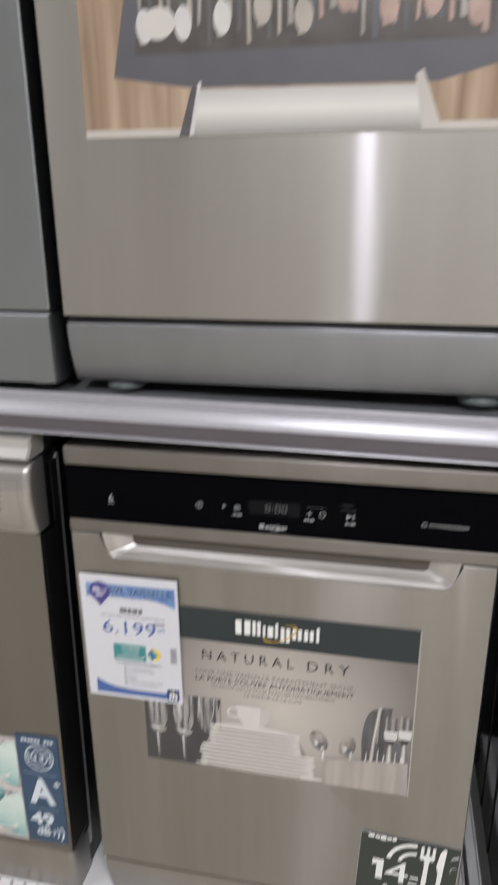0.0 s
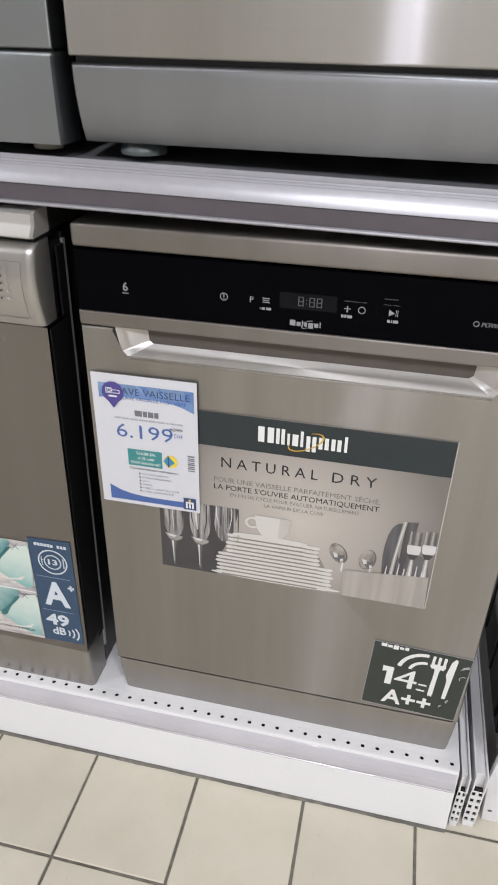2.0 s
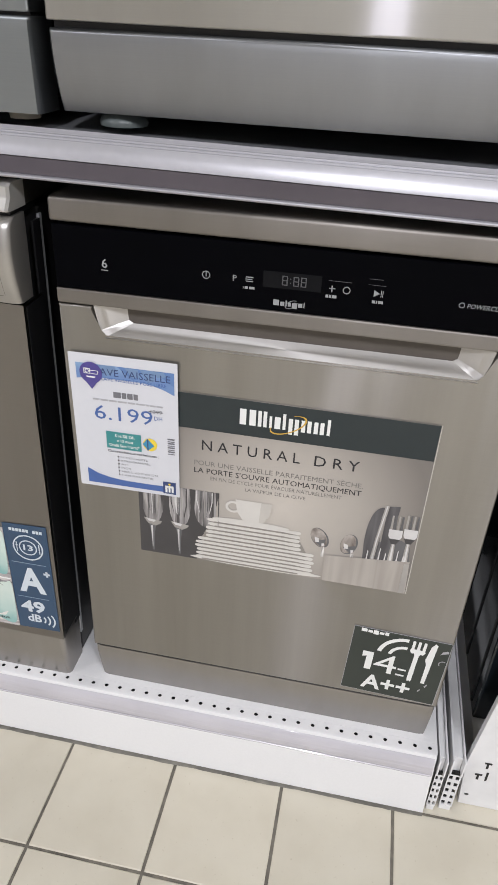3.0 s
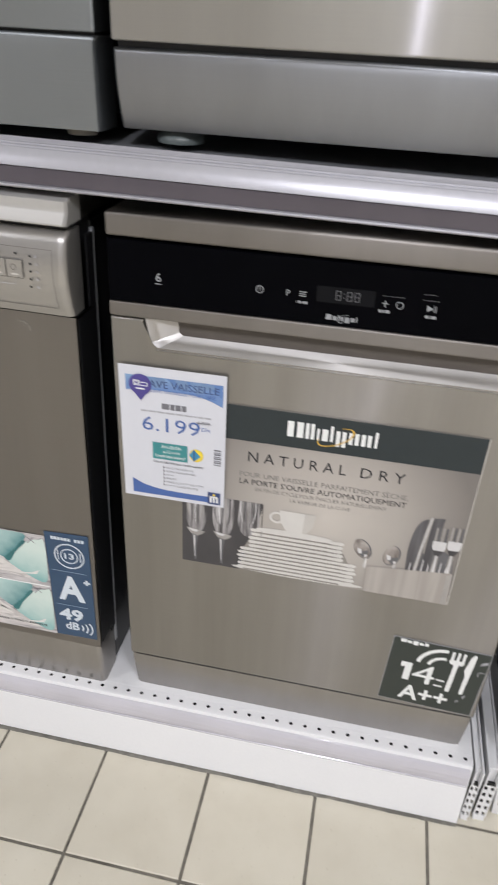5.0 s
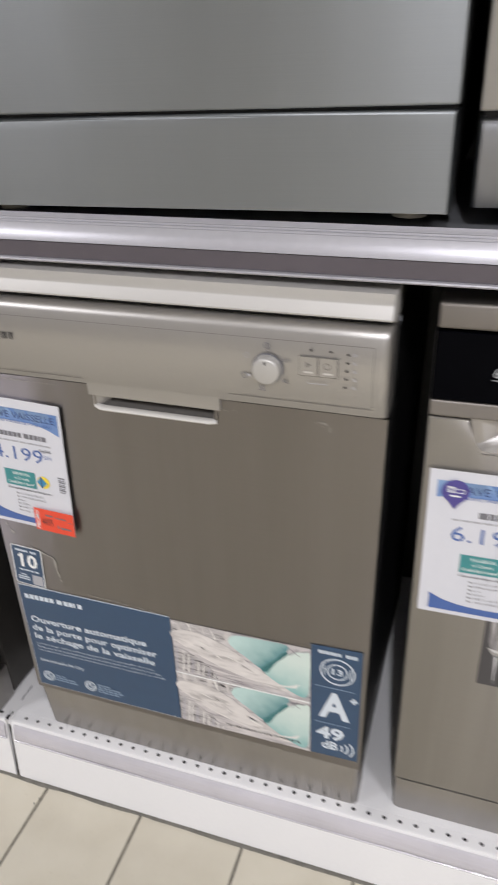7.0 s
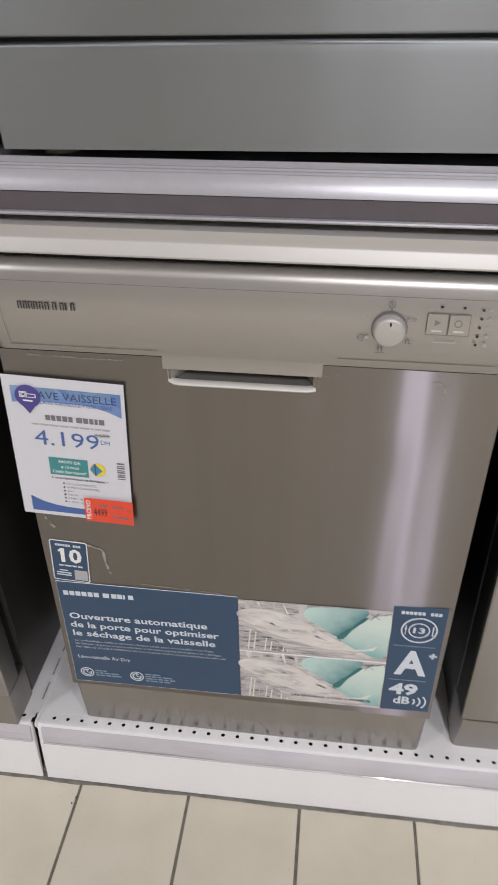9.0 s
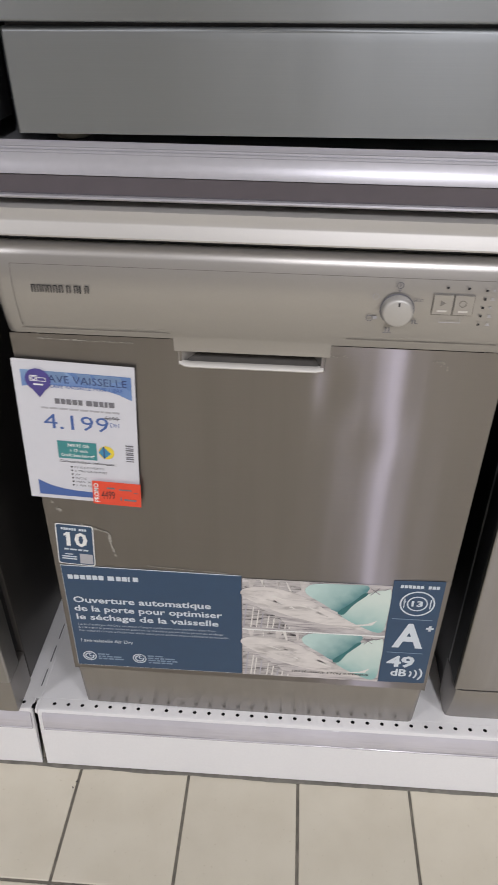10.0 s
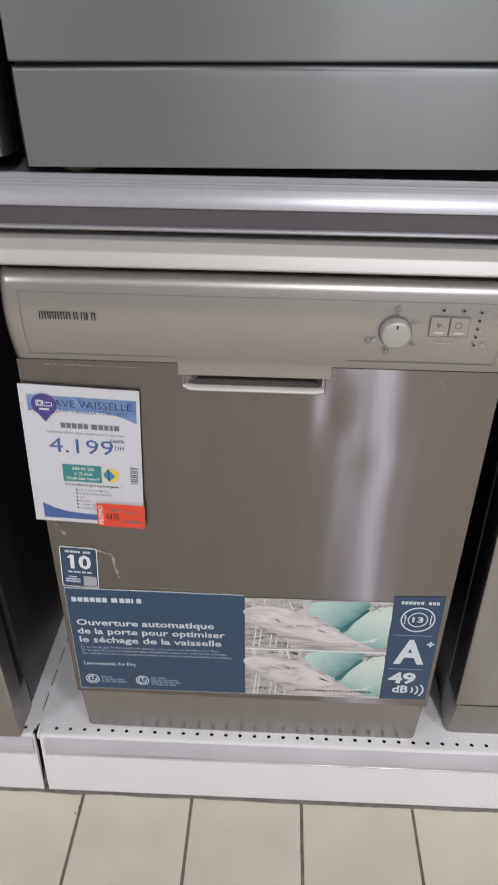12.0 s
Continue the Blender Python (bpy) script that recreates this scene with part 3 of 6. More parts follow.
def perforated(x0, x1, y0, y1, z, pitch, first, rad, thick=0.0015):
    """A strip of sheet metal with a row of round holes through it."""
    bm = bmesh.new()
    ym = (y0 + y1) / 2
    xs = []
    x = first
    while x < x1 - pitch * 0.5:
        if x > x0 + pitch * 0.5:
            xs.append(x)
        x += pitch
    def quad(a, b):
        bm.faces.new([bm.verts.new(p) for p in ((a, y0, z), (b, y0, z), (b, y1, z), (a, y1, z))])
    quad(x0, xs[0] - pitch / 2)
    quad(xs[-1] + pitch / 2, x1)
    for c in xs:
        sq, ci, cl = [], [], []
        for i in range(16):
            t = radians(22.5 * i)
            if i % 4 == 2:
                t = math.atan2((y1 - y0) * (1 if i < 8 else -1), pitch * (1 if i in (2, 14) else -1))
            dx, dy = math.cos(t), math.sin(t)
            k = min(pitch / 2 / max(abs(dx), 1e-6), (y1 - y0) / 2 / max(abs(dy), 1e-6))
            sq.append(bm.verts.new((c + dx * k, ym + dy * k, z)))
            ci.append(bm.verts.new((c + dx * rad, ym + dy * rad, z)))
            cl.append(bm.verts.new((c + dx * rad, ym + dy * rad, z - thick)))
        for i in range(16):
            j = (i + 1) % 16
            bm.faces.new((sq[i], sq[j], ci[j], ci[i]))
            bm.faces.new((ci[i], ci[j], cl[j], cl[i]))
    bmesh.ops.remove_doubles(bm, verts=bm.verts, dist=0.00005)
    return bm


def base_bay(x0, x1, first_hole, label):
    e = thing("base_shelf", pose(x0, 0, 0), label, "shelf", "white base shelves of the display")
    w = x1 - x0
    part("deck", box(0.002, w - 0.002, 0.0062, 0.62, DECK - 0.03, DECK, 0.001), WHITE_METAL, e)
    part("hole_strip", perforated(0.002, w - 0.002, FRONT + 0.004, 0.0060, DECK, HOLE, first_hole - x0, 0.0035), WHITE_METAL, e, "white sheet edge with a row of round holes")
    # black backing added under the holes to stand for the shade inside
    part("hole_shade_backing", box(0.004, w - 0.004, FRONT + 0.010, 0.0060, DECK - 0.03, DECK - 0.006), BLACK, e)
    # front skirt: a rolled top edge, then a flat face leaning out a little towards the floor
    prof = [(FRONT + 0.006, DECK), (FRONT + 0.001, DECK - 0.001), (FRONT - 0.001, DECK - 0.005), (FRONT - 0.002, DECK - 0.02), (FRONT - 0.006, 0.10), (FRONT - 0.014, 0.004), (FRONT - 0.010, 0.004), (FRONT + 0.002, 0.10), (FRONT + 0.004, DECK - 0.01)]
    part("front_panel", sweep(prof, [(0.003, 0, 0), (w - 0.003, 0, 0)], close=True), WHITE_METAL, e, smooth=40)
    prof = [(FRONT - 0.0015, DECK - 0.006), (FRONT - 0.0055, DECK - 0.010), (FRONT - 0.0085, 0.124), (FRONT - 0.0095, 0.108), (FRONT - 0.0085, 0.105), (FRONT - 0.0065, 0.105), (FRONT - 0.004, 0.125)]
    part("price_rail", sweep(prof, [(0.012, 0, 0), (w - 0.006, 0, 0)], close=True), RAIL_CLEAR, e, "clear greyish plastic price rail", smooth=50)
    bead = [(FRONT - 0.0078, 0.1052), (FRONT - 0.0108, 0.1062), (FRONT - 0.0112, 0.1080), (FRONT - 0.0098, 0.1092)]
    part("rail_bead", sweep(bead, [(0.012, 0, 0), (w - 0.006, 0, 0)], close=True), RAIL_CLEAR, e, "clear rounded lower edge of the price rail", smooth=60)
    return e


base_bay(-0.729, 0.6205, -0.6470 - 3 * HOLE, "white steel base shelf with perforated front edge, under two dishwashers")
base_bay(-2.075, -0.7325, -0.7545 - 45 * HOLE, "white steel base shelf beside the seam, under a steel dishwasher")


def seam_clip():
    """Bent white hook that joins two base shelves, with a slotted strip running back along the seam."""
    e = thing("seam_clip", pose(-0.7308, 0, DECK + 0.0002), "bent white steel clip joining the base shelves", "clip")
    part("strip", box(-0.0062, 0.0052, 0.004, 0.60, 0.0, 0.0012, 0.0004), WHITE_METAL, e, "white seam strip")
    for k in range(9):
        part("slot", box(-0.0030, -0.0010, 0.030 + 0.055 * k, 0.068 + 0.055 * k, 0.00125, 0.0017), INK_GREY, e)
    prof = [(-0.0185, -0.012), (-0.0212, -0.006), (-0.0200, 0.0012), (-0.0120, 0.0030), (0.0040, 0.0016), (0.0040, 0.0004), (-0.0120, 0.0016), (-0.0180, 0.0002), (-0.0192, -0.006), (-0.0170, -0.012)]
    part("hook", sweep(prof, [(0.0016, 0, 0), (0.0056, 0, 0)], close=True), WHITE_METAL, e, smooth=40)
    part("hook", sweep([(y_ + 0.001, z_ * 1.2) for y_, z_ in prof], [(-0.0090, 0, 0), (-0.0064, 0, 0)], close=True), WHITE_WORN, e, smooth=40)
    part("notch", box(-0.0058, -0.0012, -0.0165, -0.0085, 0.0002, 0.0018), BLACK, e, "dark notch")
    return e


seam_clip()

# upper shelf: deck with a rounded silver nose, a dark rail and a bright lower lip
SHELF_TOP = 1.097


def upper_shelf(x0, x1, label):
    e = thing("upper_shelf", pose(x0, 0, 0.0165, 0, 0.66), label, "shelf")
    w = x1 - x0
    part("deck", box(0, w, 0.016, 0.62, SHELF_TOP - 0.046, SHELF_TOP, 0.002), GREY_INNER, e, "grey steel shelf deck")
    prof = [(0.0158, SHELF_TOP + 0.003), (0.012, SHELF_TOP + 0.004), (0.010, SHELF_TOP + 0.0012), (0.0075, SHELF_TOP + 0.0036), (0.0055, SHELF_TOP + 0.0008), (0.003, SHELF_TOP + 0.0026), (0.0005, SHELF_TOP - 0.0004), (-0.002, SHELF_TOP + 0.0008), (-0.0030, SHELF_TOP + 0.0004), (-0.0034, SHELF_TOP - 0.0014), (-0.0050, SHELF_TOP - 0.0014), (-0.0062, SHELF_TOP - 0.0022), (-0.0066, SHELF_TOP - 0.0042), (-0.0084, SHELF_TOP - 0.0046), (-0.0125, SHELF_TOP - 0.0105), (-0.0160, SHELF_TOP - 0.0175),
            (-0.0175, SHELF_TOP - 0.0235), (-0.013, SHELF_TOP - 0.0245), (0.0158, SHELF_TOP - 0.0245)]
    part("nose", sweep(prof, [(0, 0, 0), (w, 0, 0)], close=True), RAIL_LIGHT, e, "rounded silver front edge", smooth=30)
    part("price_rail", box(0, w, -0.0150, 0.0155, SHELF_TOP - 0.0435, SHELF_TOP - 0.0247), RAIL_DARK, e, "dark grey glossy price rail")
    prof = [(-0.0165, SHELF_TOP - 0.0437), (-0.0195, SHELF_TOP - 0.0445), (-0.0205, SHELF_TOP - 0.0460), (-0.0190, SHELF_TOP - 0.0478), (0.0155, SHELF_TOP - 0.0478), (0.0155, SHELF_TOP - 0.0437)]
    part("lower_lip", sweep(prof, [(0, 0, 0), (w, 0, 0)], close=True), RAIL_LIGHT, e, smooth=40)
    return e


upper_shelf(-2.075, 0.640, "grey steel shelf with rounded silver edge carrying dishwashers")

e = thing("back_panel", pose(0, 0, 0), "plain dark steel back panel of the shelving", "shelf back", kind="structure")
part("panel", box(-2.1, 1.6, 0.63, 0.655, 0, 2.1), DARK_SIDE, e)


# ---------------------------------------------------------------- lower dishwasher with black panel
def machine_body(e, w, z0, z1, y0, depth=0.57, mat=DARK_SIDE, lip=True):
    part("cabinet", box(0.004, w - 0.004, y0, depth, z0, z1, 0.003), mat, e, "dark grey cabinet sides")
    if lip:
        for sx in (0.0025, w - 0.0045):
            part("side_edge", box(sx - 0.001, sx + 0.003, y0 - 0.003, y0 + 0.004, z0 + 0.05, z1 - 0.01), GALV, e, "thin bright sheet edge")


AX, AW = 0.0, 0.598


def dishwasher_black_panel():
    e = thing("dishwasher", pose(AX, 0, DECK), "brushed steel dishwasher with black glass control panel and pocket handle", "dishwasher", "dishwashers on display")
    Z = lambda z: z - DECK
    machine_body(e, AW, Z(0.155), Z(0.99), 0.062)
    # door with the pocket cut through its front sheet
    zt, zp, zb = Z(0.887), Z(0.8455), Z(0.2512)
    out = [(0.0, zb), (AW, zb), (AW, zt), (0.552, zt), (0.546, zp + 0.008), (0.538, zp), (0.062, zp), (0.054, zp + 0.008), (0.047, zt), (0.0, zt)]
    door = part("door", slab(out, 0.0, 0.052, 0.0035), STEEL_LOWER, e, "brushed steel door", smooth=40)
    for fx in (-0.0008, AW + 0.0002):
        part("door_flank", box(fx, fx + 0.0006, 0.007, 0.052, Z(0.258), Z(0.985)), BLACK, e, "black flank of the door")
    # pocket: sloping floor, slanted ends and back
    bm = bmesh.new()
    o = [(0.047, zt), (0.054, zp + 0.008), (0.062, zp), (0.538, zp), (0.546, zp + 0.008), (0.552, zt)]
    i = [(0.086, zt), (0.088, zp + 0.020), (0.094, zp + 0.016), (0.506, zp + 0.016), (0.512, zp + 0.020), (0.514, zt)]
    vo = [bm.verts.new((x, 0.0036, z)) for x, z in o]
    vi = [bm.verts.new((x, 0.021, z)) for x, z in i]
    for k in range(5):
        bm.faces.new((vo[k], vo[k + 1], vi[k + 1], vi[k]))
    part("handle_pocket", bm, STEEL_POCKET_LIT, door, "sloping steel grip recess, painted brighter as lit")
    lip = [(-0.0006, zp - 0.0004), (-0.0012, zp + 0.0006), (0.0006, zp + 0.0018), (0.003, zp + 0.0018), (0.003, zp - 0.0004)]
    part("pocket_lip", sweep(lip, [(0.062, 0, 0), (0.538, 0, 0)], close=True), STEEL_POCKET_LIT, door, "fine rolled edge in the same brightened steel", smooth=60)
    # back painted dark to stand for the shade under the top strip
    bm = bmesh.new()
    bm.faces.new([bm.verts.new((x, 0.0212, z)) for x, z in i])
    part("pocket_back", bm, POCKET_SHADE, door, "back of the grip recess, its shade painted dark")
    part("top_strip", box(0.0, AW, -0.001, 0.05, Z(0.8885), Z(0.9085), 0.0025), STEEL_PANEL, e, "plain steel strip")
    pan = part("control_panel", box(0.001, AW - 0.001, 0.0, 0.05, Z(0.909), Z(0.9885), 0.0015), BLACK_GLASS, e, "glossy black glass control panel")
    part("worktop_gap", box(0.006, AW - 0.006, 0.012, 0.06, Z(0.9886), Z(0.9924)), BLACK, e)
    part("worktop", box(0.001, AW + 0.001, -0.004, 0.585, Z(0.9925), Z(1.0215), 0.0045, 3), STEEL_PANEL, e, "steel grey worktop", smooth=40)
    # plinth
    part("joint", box(0.004, AW - 0.004, 0.0030, 0.05, Z(0.2488), Z(0.2511)), BLACK, e, "dark joint over the kick plate")
    prof = [(0.0012, Z(0.2487)), (0.0010, Z(0.235)), (0.010, Z(0.19)), (0.020, Z(0.1505)), (0.06, Z(0.1505)), (0.06, Z(0.2487))]
    part("kick_plate", sweep(prof, [(0.0005, 0.010, 0), (0.004, 0.002, 0), (0.012, 0, 0), (AW - 0.012, 0, 0), (AW - 0.004, 0.002, 0), (AW - 0.0005, 0.010, 0)], close=True), STEEL_GLOSS, e, "glossy steel kick plate", smooth=50)
    # prints on the glass
    pl = pan
    g = -0.0006
    def flat(name, bm, mat):
        ob = part(name, bm, mat, pl)
        ob.matrix_local = pose(0, g, -DECK, 90)
        return ob
    flat("number_mark", letters("6", 0.064, 0.940, 0.011, 0, bold=0.01), GREY_ICON)
    flat("number_mark_foot", bars([(0.063, 0.072, 0.9365, 0.9375)]), GREY_ICON)
    flat("power_icon", ring(0.197, 0.945, 0.0045, 0.0010), GREY_ICON)
    flat("power_icon_bar", bars([(0.1965, 0.1975, 0.943, 0.949)]), GREY_ICON)
    flat("program_icon", letters("P", 0.230, 0.941, 0.0075, 0), GREY_ICON)
    flat("program_icon_bars", bars([(0.246, 0.255, 0.947, 0.9482), (0.246, 0.254, 0.9445, 0.9455), (0.246, 0.255, 0.942, 0.943), (0.243, 0.2435, 0.933, 0.936), (0.245, 0.249, 0.933, 0.936), (0.2505, 0.257, 0.933, 0.936)]), GREY_ICON)
    flat("display", prism(rect(0.267, 0.337, 0.938, 0.958, 0.001), 0.0003), LCD)
    seg = []
    for a in (0.290, 0.3035, 0.3125):
        seg += [(a, a + 0.0012, 0.9425, 0.9535), (a + 0.0055, a + 0.0067, 0.9425, 0.9535)] + [(a, a + 0.0067, c, c + 0.0010) for c in (0.9422, 0.9475, 0.9528)]
    seg += [(0.2995, 0.3007, 0.9450, 0.9462), (0.2995, 0.3007, 0.9498, 0.9510)]
    flat("display_digits", bars(seg, z=0.0004), GREY_DIM)
    for q in ((0.281, 0.288, 0.9165, 0.9235), (0.2895, 0.2945, 0.9165, 0.9215), (0.296, 0.2975, 0.9165, 0.9235), (0.299, 0.3025, 0.9165, 0.9215), (0.304, 0.310, 0.9145, 0.9215), (0.3115, 0.3165, 0.9165, 0.9215), (0.318, 0.3192, 0.9165, 0.9235)):
        flat("maker_bar", bars([q]), GREY_ICON)
    flat("maker_swirl", ring(0.303, 0.919, 0.008, 0.001, a0=20, a1=340, sy=0.5, turn=30), GREY_ICON)
    flat("tablet_icon", bars([(0.349, 0.3505, 0.940, 0.948), (0.346, 0.3535, 0.944, 0.945), (0.343, 0.346, 0.933, 0.9365), (0.347, 0.3495, 0.933, 0.9365), (0.3505, 0.356, 0.933, 0.9365)]), GREY_ICON)
    flat("delay_icon", ring(0.367, 0.944, 0.004, 0.001), GREY_ICON)
    flat("start_icon", prism([(0.399, 0.940), (0.406, 0.944), (0.399, 0.948)]), GREY_ICON)
    flat("start_icon_bars", bars([(0.407, 0.4078, 0.940, 0.948), (0.409, 0.4098, 0.940, 0.948), (0.398, 0.4015, 0.932, 0.9355), (0.4025, 0.404, 0.932, 0.9355), (0.405, 0.411, 0.932, 0.9355)]), GREY_ICON)
    flat("touch_lines", bars([(0.392, 0.412, 0.9535, 0.9540), (0.345, 0.372, 0.9535, 0.9540), (0.392, 0.408, 0.9605, 0.9610)]), GREY_DIM)
    flat("spray_icon", ring(0.500, 0.941, 0.003, 0.0008), GREY_ICON)
    flat("wash_name", letters("POWERCLEAN", 0.506, 0.938, 0.0055, 0, shear=0.2, width=0.050), GREY_ICON)
    return e


dishwasher_black_panel()


# ---------------------------------------------------------------- lower dishwasher with round knob
BX, BW, BY = -0.6435, 0.590, -0.010
B_LEAN = 0.75


def knob_fascia_profile(z):
    """How far the moulded fascia stands out at height z."""
    u = (z - 0.885) / (1.001 - 0.885)
    return -0.003 - 0.015 * math.sin(math.pi * min(1, max(0, 0.90 * u))) ** 0.9


def dishwasher_round_knob():
    e = thing("dishwasher", pose(BX, BY, DECK + 0.004, 0, B_LEAN), "silver steel dishwasher with moulded fascia and round knob", "dishwasher", "dishwashers on display")
    Z = lambda z: z - DECK
    machine_body(e, BW, Z(0.155), Z(0.995), 0.075)
    # door sheet: fine grid with the dents that bend its reflection
    hx0, hx1, hz0, hz1 = 0.2045, 0.3785, 0.8500, 0.8725
    nx, nz = 74, 80
    zb, zt = 0.262, 0.8845
    bm = bmesh.new()
    dents = [(0.388, 0.832, 0.014, 0.034, 0.0010), (0.405, 0.765, 0.045, 0.028, 0.0006), (0.400, 0.58, 0.06, 0.09, -0.0002), (0.25, 0.70, 0.10, 0.10, 0.0004)]
    grid = {}
    for i in range(nx + 1):
        for j in range(nz + 1):
            x, z = BW * i / nx, zb + (zt - zb) * j / nz
            y = 0.0
            for dx, dz, rx, rz, a in dents:
                y += a * math.exp(-((x - dx) / rx) ** 2 / 2 - ((z - dz) / rz) ** 2 / 2)
            y += 0.0003 * noise.noise(Vector((x * 6, z * 4, 3.1)))
            grid[i, j] = bm.verts.new((x, y, Z(z)))
    for i in range(nx):
        for j in range(nz):
            xc, zc = BW * (i + 0.5) / nx, zb + (zt - zb) * (j + 0.5) / nz
            if hx0 < xc < hx1 and zc > hz0:
                continue
            bm.faces.new((grid[i, j], grid[i + 1, j], grid[i + 1, j + 1], grid[i, j + 1]))
    # folded edges
    for seq, mv in (([grid[0, j] for j in range(nz + 1)], (0.0, 0.055, 0)), ([grid[nx, j] for j in range(nz + 1)], (0.0, 0.055, 0)), ([grid[i, 0] for i in range(nx + 1)], (0, 0.055, 0))):
        back = [bm.verts.new((v.co.x, 0.055, v.co.z)) for v in seq]
        for k in range(len(seq) - 1):
            bm.faces.new((seq[k], seq[k + 1], back[k + 1], back[k]))
    door = part("door", bm, STEEL_DULL, e, "brushed steel door, slightly dented below the knob", smooth=35)
    for fx in (-0.0008, BW + 0.0002):
        part("door_flank", box(fx, fx + 0.0006, 0.008, 0.055, Z(0.268), Z(0.880)), BLACK, e, "black flank of the door")
    # grip recess: sloping floor and ends, dark back, thin bright lip along its lower edge
    o = [(hx0 - 0.001, Z(0.8725)), (hx0 - 0.001, Z(0.8505)), (hx1 + 0.001, Z(0.8505)), (hx1 + 0.001, Z(0.8725))]
    i = [(hx0 + 0.020, Z(0.8725)), (hx0 + 0.020, Z(0.8610)), (hx1 - 0.012, Z(0.8610)), (hx1 - 0.012, Z(0.8725))]
    for k in (0, 2):
        bm = bmesh.new()
        bm.faces.new([bm.verts.new(p) for p in ((o[k][0], -0.001, o[k][1]), (o[k + 1][0], -0.001, o[k + 1][1]), (i[k + 1][0], 0.018, i[k + 1][1]), (i[k][0], 0.018, i[k][1]))])
        part("grip_end", bm, SILVER, door, "slanted silver end of the grip")
    # floor and back coloured dark to stand for the shade inside the grip
    bm = bmesh.new()
    bm.faces.new([bm.verts.new((x, 0.0182, z)) for x, z in i])
    bm.faces.new([bm.verts.new(p) for p in ((o[1][0] + 0.002, 0.0, o[1][1] + 0.0005), (o[2][0] - 0.002, 0.0, o[2][1] + 0.0005), (i[2][0], 0.0181, i[2][1]), (i[1][0], 0.0181, i[1][1]))])
    part("grip_recess", bm, GRIP_SHADE, door, "inside of the grip, its shade painted dark")
    # lip paler than the fascia plastic: the lamp's light is put into its colour
    prof = [(0.0015, Z(0.8552)), (-0.0030, Z(0.8535)), (-0.0046, Z(0.8512)), (-0.0030, Z(0.8492)), (0.002, Z(0.8492)), (0.004, Z(0.8548))]
    part("grip_lip", sweep(prof, [(hx0 - 0.0005, 0.003, 0.003), (hx0 + 0.006, 0.0005, 0.0004), (hx0 + 0.014, 0, 0), (hx1 - 0.010, 0, 0), (hx1 - 0.0005, 0.002, 0.001)], close=True), SILVER_PALE, door, "plastic lip of the grip, painted paler as lit", smooth=50)
    # fascia: curved front, stepped down round the grip
    cols = []
    xs = [0.0, 0.0015, 0.005, 0.012, 0.05, 0.12, 0.193, 0.1990, 0.1993, 0.25, 0.30, 0.34, 0.3842, 0.3845, 0.391, 0.45, 0.52, BW - 0.012, BW - 0.005, BW - 0.0015, BW]
    bm = bmesh.new()
    nzs = 26
    for x in xs:
        low = 0.8715 if 0.1991 < x < 0.3844 else 0.8875
        edge = min(x, BW - x)
        pull = 0.007 * (1 - min(1, edge / 0.008)) ** 2
        col = []
        for j in range(nzs + 1):
            z = low if j == 0 else 0.8879 + (0.9980 - 0.8879) * (j - 1) / (nzs - 1)
            y = knob_fascia_profile(max(z, 0.8875)) + pull
            top = max(0.0, (z - 0.988) / 0.0125)
            y += 0.012 * top * top
            col.append(bm.verts.new((x, y, Z(z))))
        cols.append(col)
    for p, q in zip(cols, cols[1:]):
        for j in range(nzs):
            bm.faces.new((p[j], p[j + 1], q[j + 1], q[j]))
    for ends in (cols[0], cols[-1]):
        back = [bm.verts.new((v.co.x, 0.030, v.co.z)) for v in ends]
        for k in range(nzs):
            bm.faces.new((ends[k], ends[k + 1], back[k + 1], back[k]))
    for j in (0, nzs):
        row = [c[j] for c in cols]
        back = [bm.verts.new((v.co.x, 0.030, v.co.z)) for v in row]
        for k in range(len(row) - 1):
            bm.faces.new((row[k], row[k + 1], back[k + 1], back[k]))
    fas = part("fascia", bm, SILVER, e, "moulded silver plastic fascia", smooth=40)
    fy = lambda z: knob_fascia_profile(z)
    # fine frame line round the printed field
    def on_fascia(name, mat, pts, wdt=0.0006):
        bm2 = bmesh.new()
        for (xa, za), (xb, zb_) in zip(pts, pts[1:]):
            n_ = 14
            for k in range(n_):
                u0, u1 = k / n_, (k + 1) / n_
                p0, p1 = (xa + (xb - xa) * u0, za + (zb_ - za) * u0), (xa + (xb - xa) * u1, za + (zb_ - za) * u1)
                dx, dz = (0, wdt) if abs(xb - xa) > abs(zb_ - za) else (wdt, 0)
                q = [(p0[0], p0[1]), (p1[0], p1[1]), (p1[0] + dx, p1[1] + dz), (p0[0] + dx, p0[1] + dz)]
                bm2.faces.new([bm2.verts.new((a, fy(b) - 0.0006, Z(b))) for a, b in q])
        return part(name, bm2, mat, fas)
    on_fascia("printed_frame", SILVER_LINE, [(0.022, 0.899), (0.022, 0.976), (BW - 0.018, 0.976), (BW - 0.018, 0.899)])
    on_fascia("lower_seam", SILVER_LINE, [(0.02, 0.8955), (0.196, 0.8955)], 0.0009)
    on_fascia("lower_seam", SILVER_LINE, [(0.40, 0.8985), (BW - 0.02, 0.8985)], 0.0009)
    def flat(name, bm2, mat, z, extra=0.0):
        ob = part(name, bm2, mat, fas)
        lean = math.degrees(math.atan2(fy(z + 0.01) - fy(z - 0.01), 0.02))
        ob.matrix_local = pose(0, fy(z) - 0.0012 - extra, Z(z), 90 - lean)
        return ob
    # maker's name: dark bars
    xs_ = [0.044, 0.0505, 0.0565, 0.0625, 0.069, 0.0755, 0.084, 0.0925, 0.0985, 0.1045]
    rows = [(x, x + (0.0045 if k not in (8,) else 0.0015), -0.0045, 0.0045) for k, x in enumerate(xs_)]
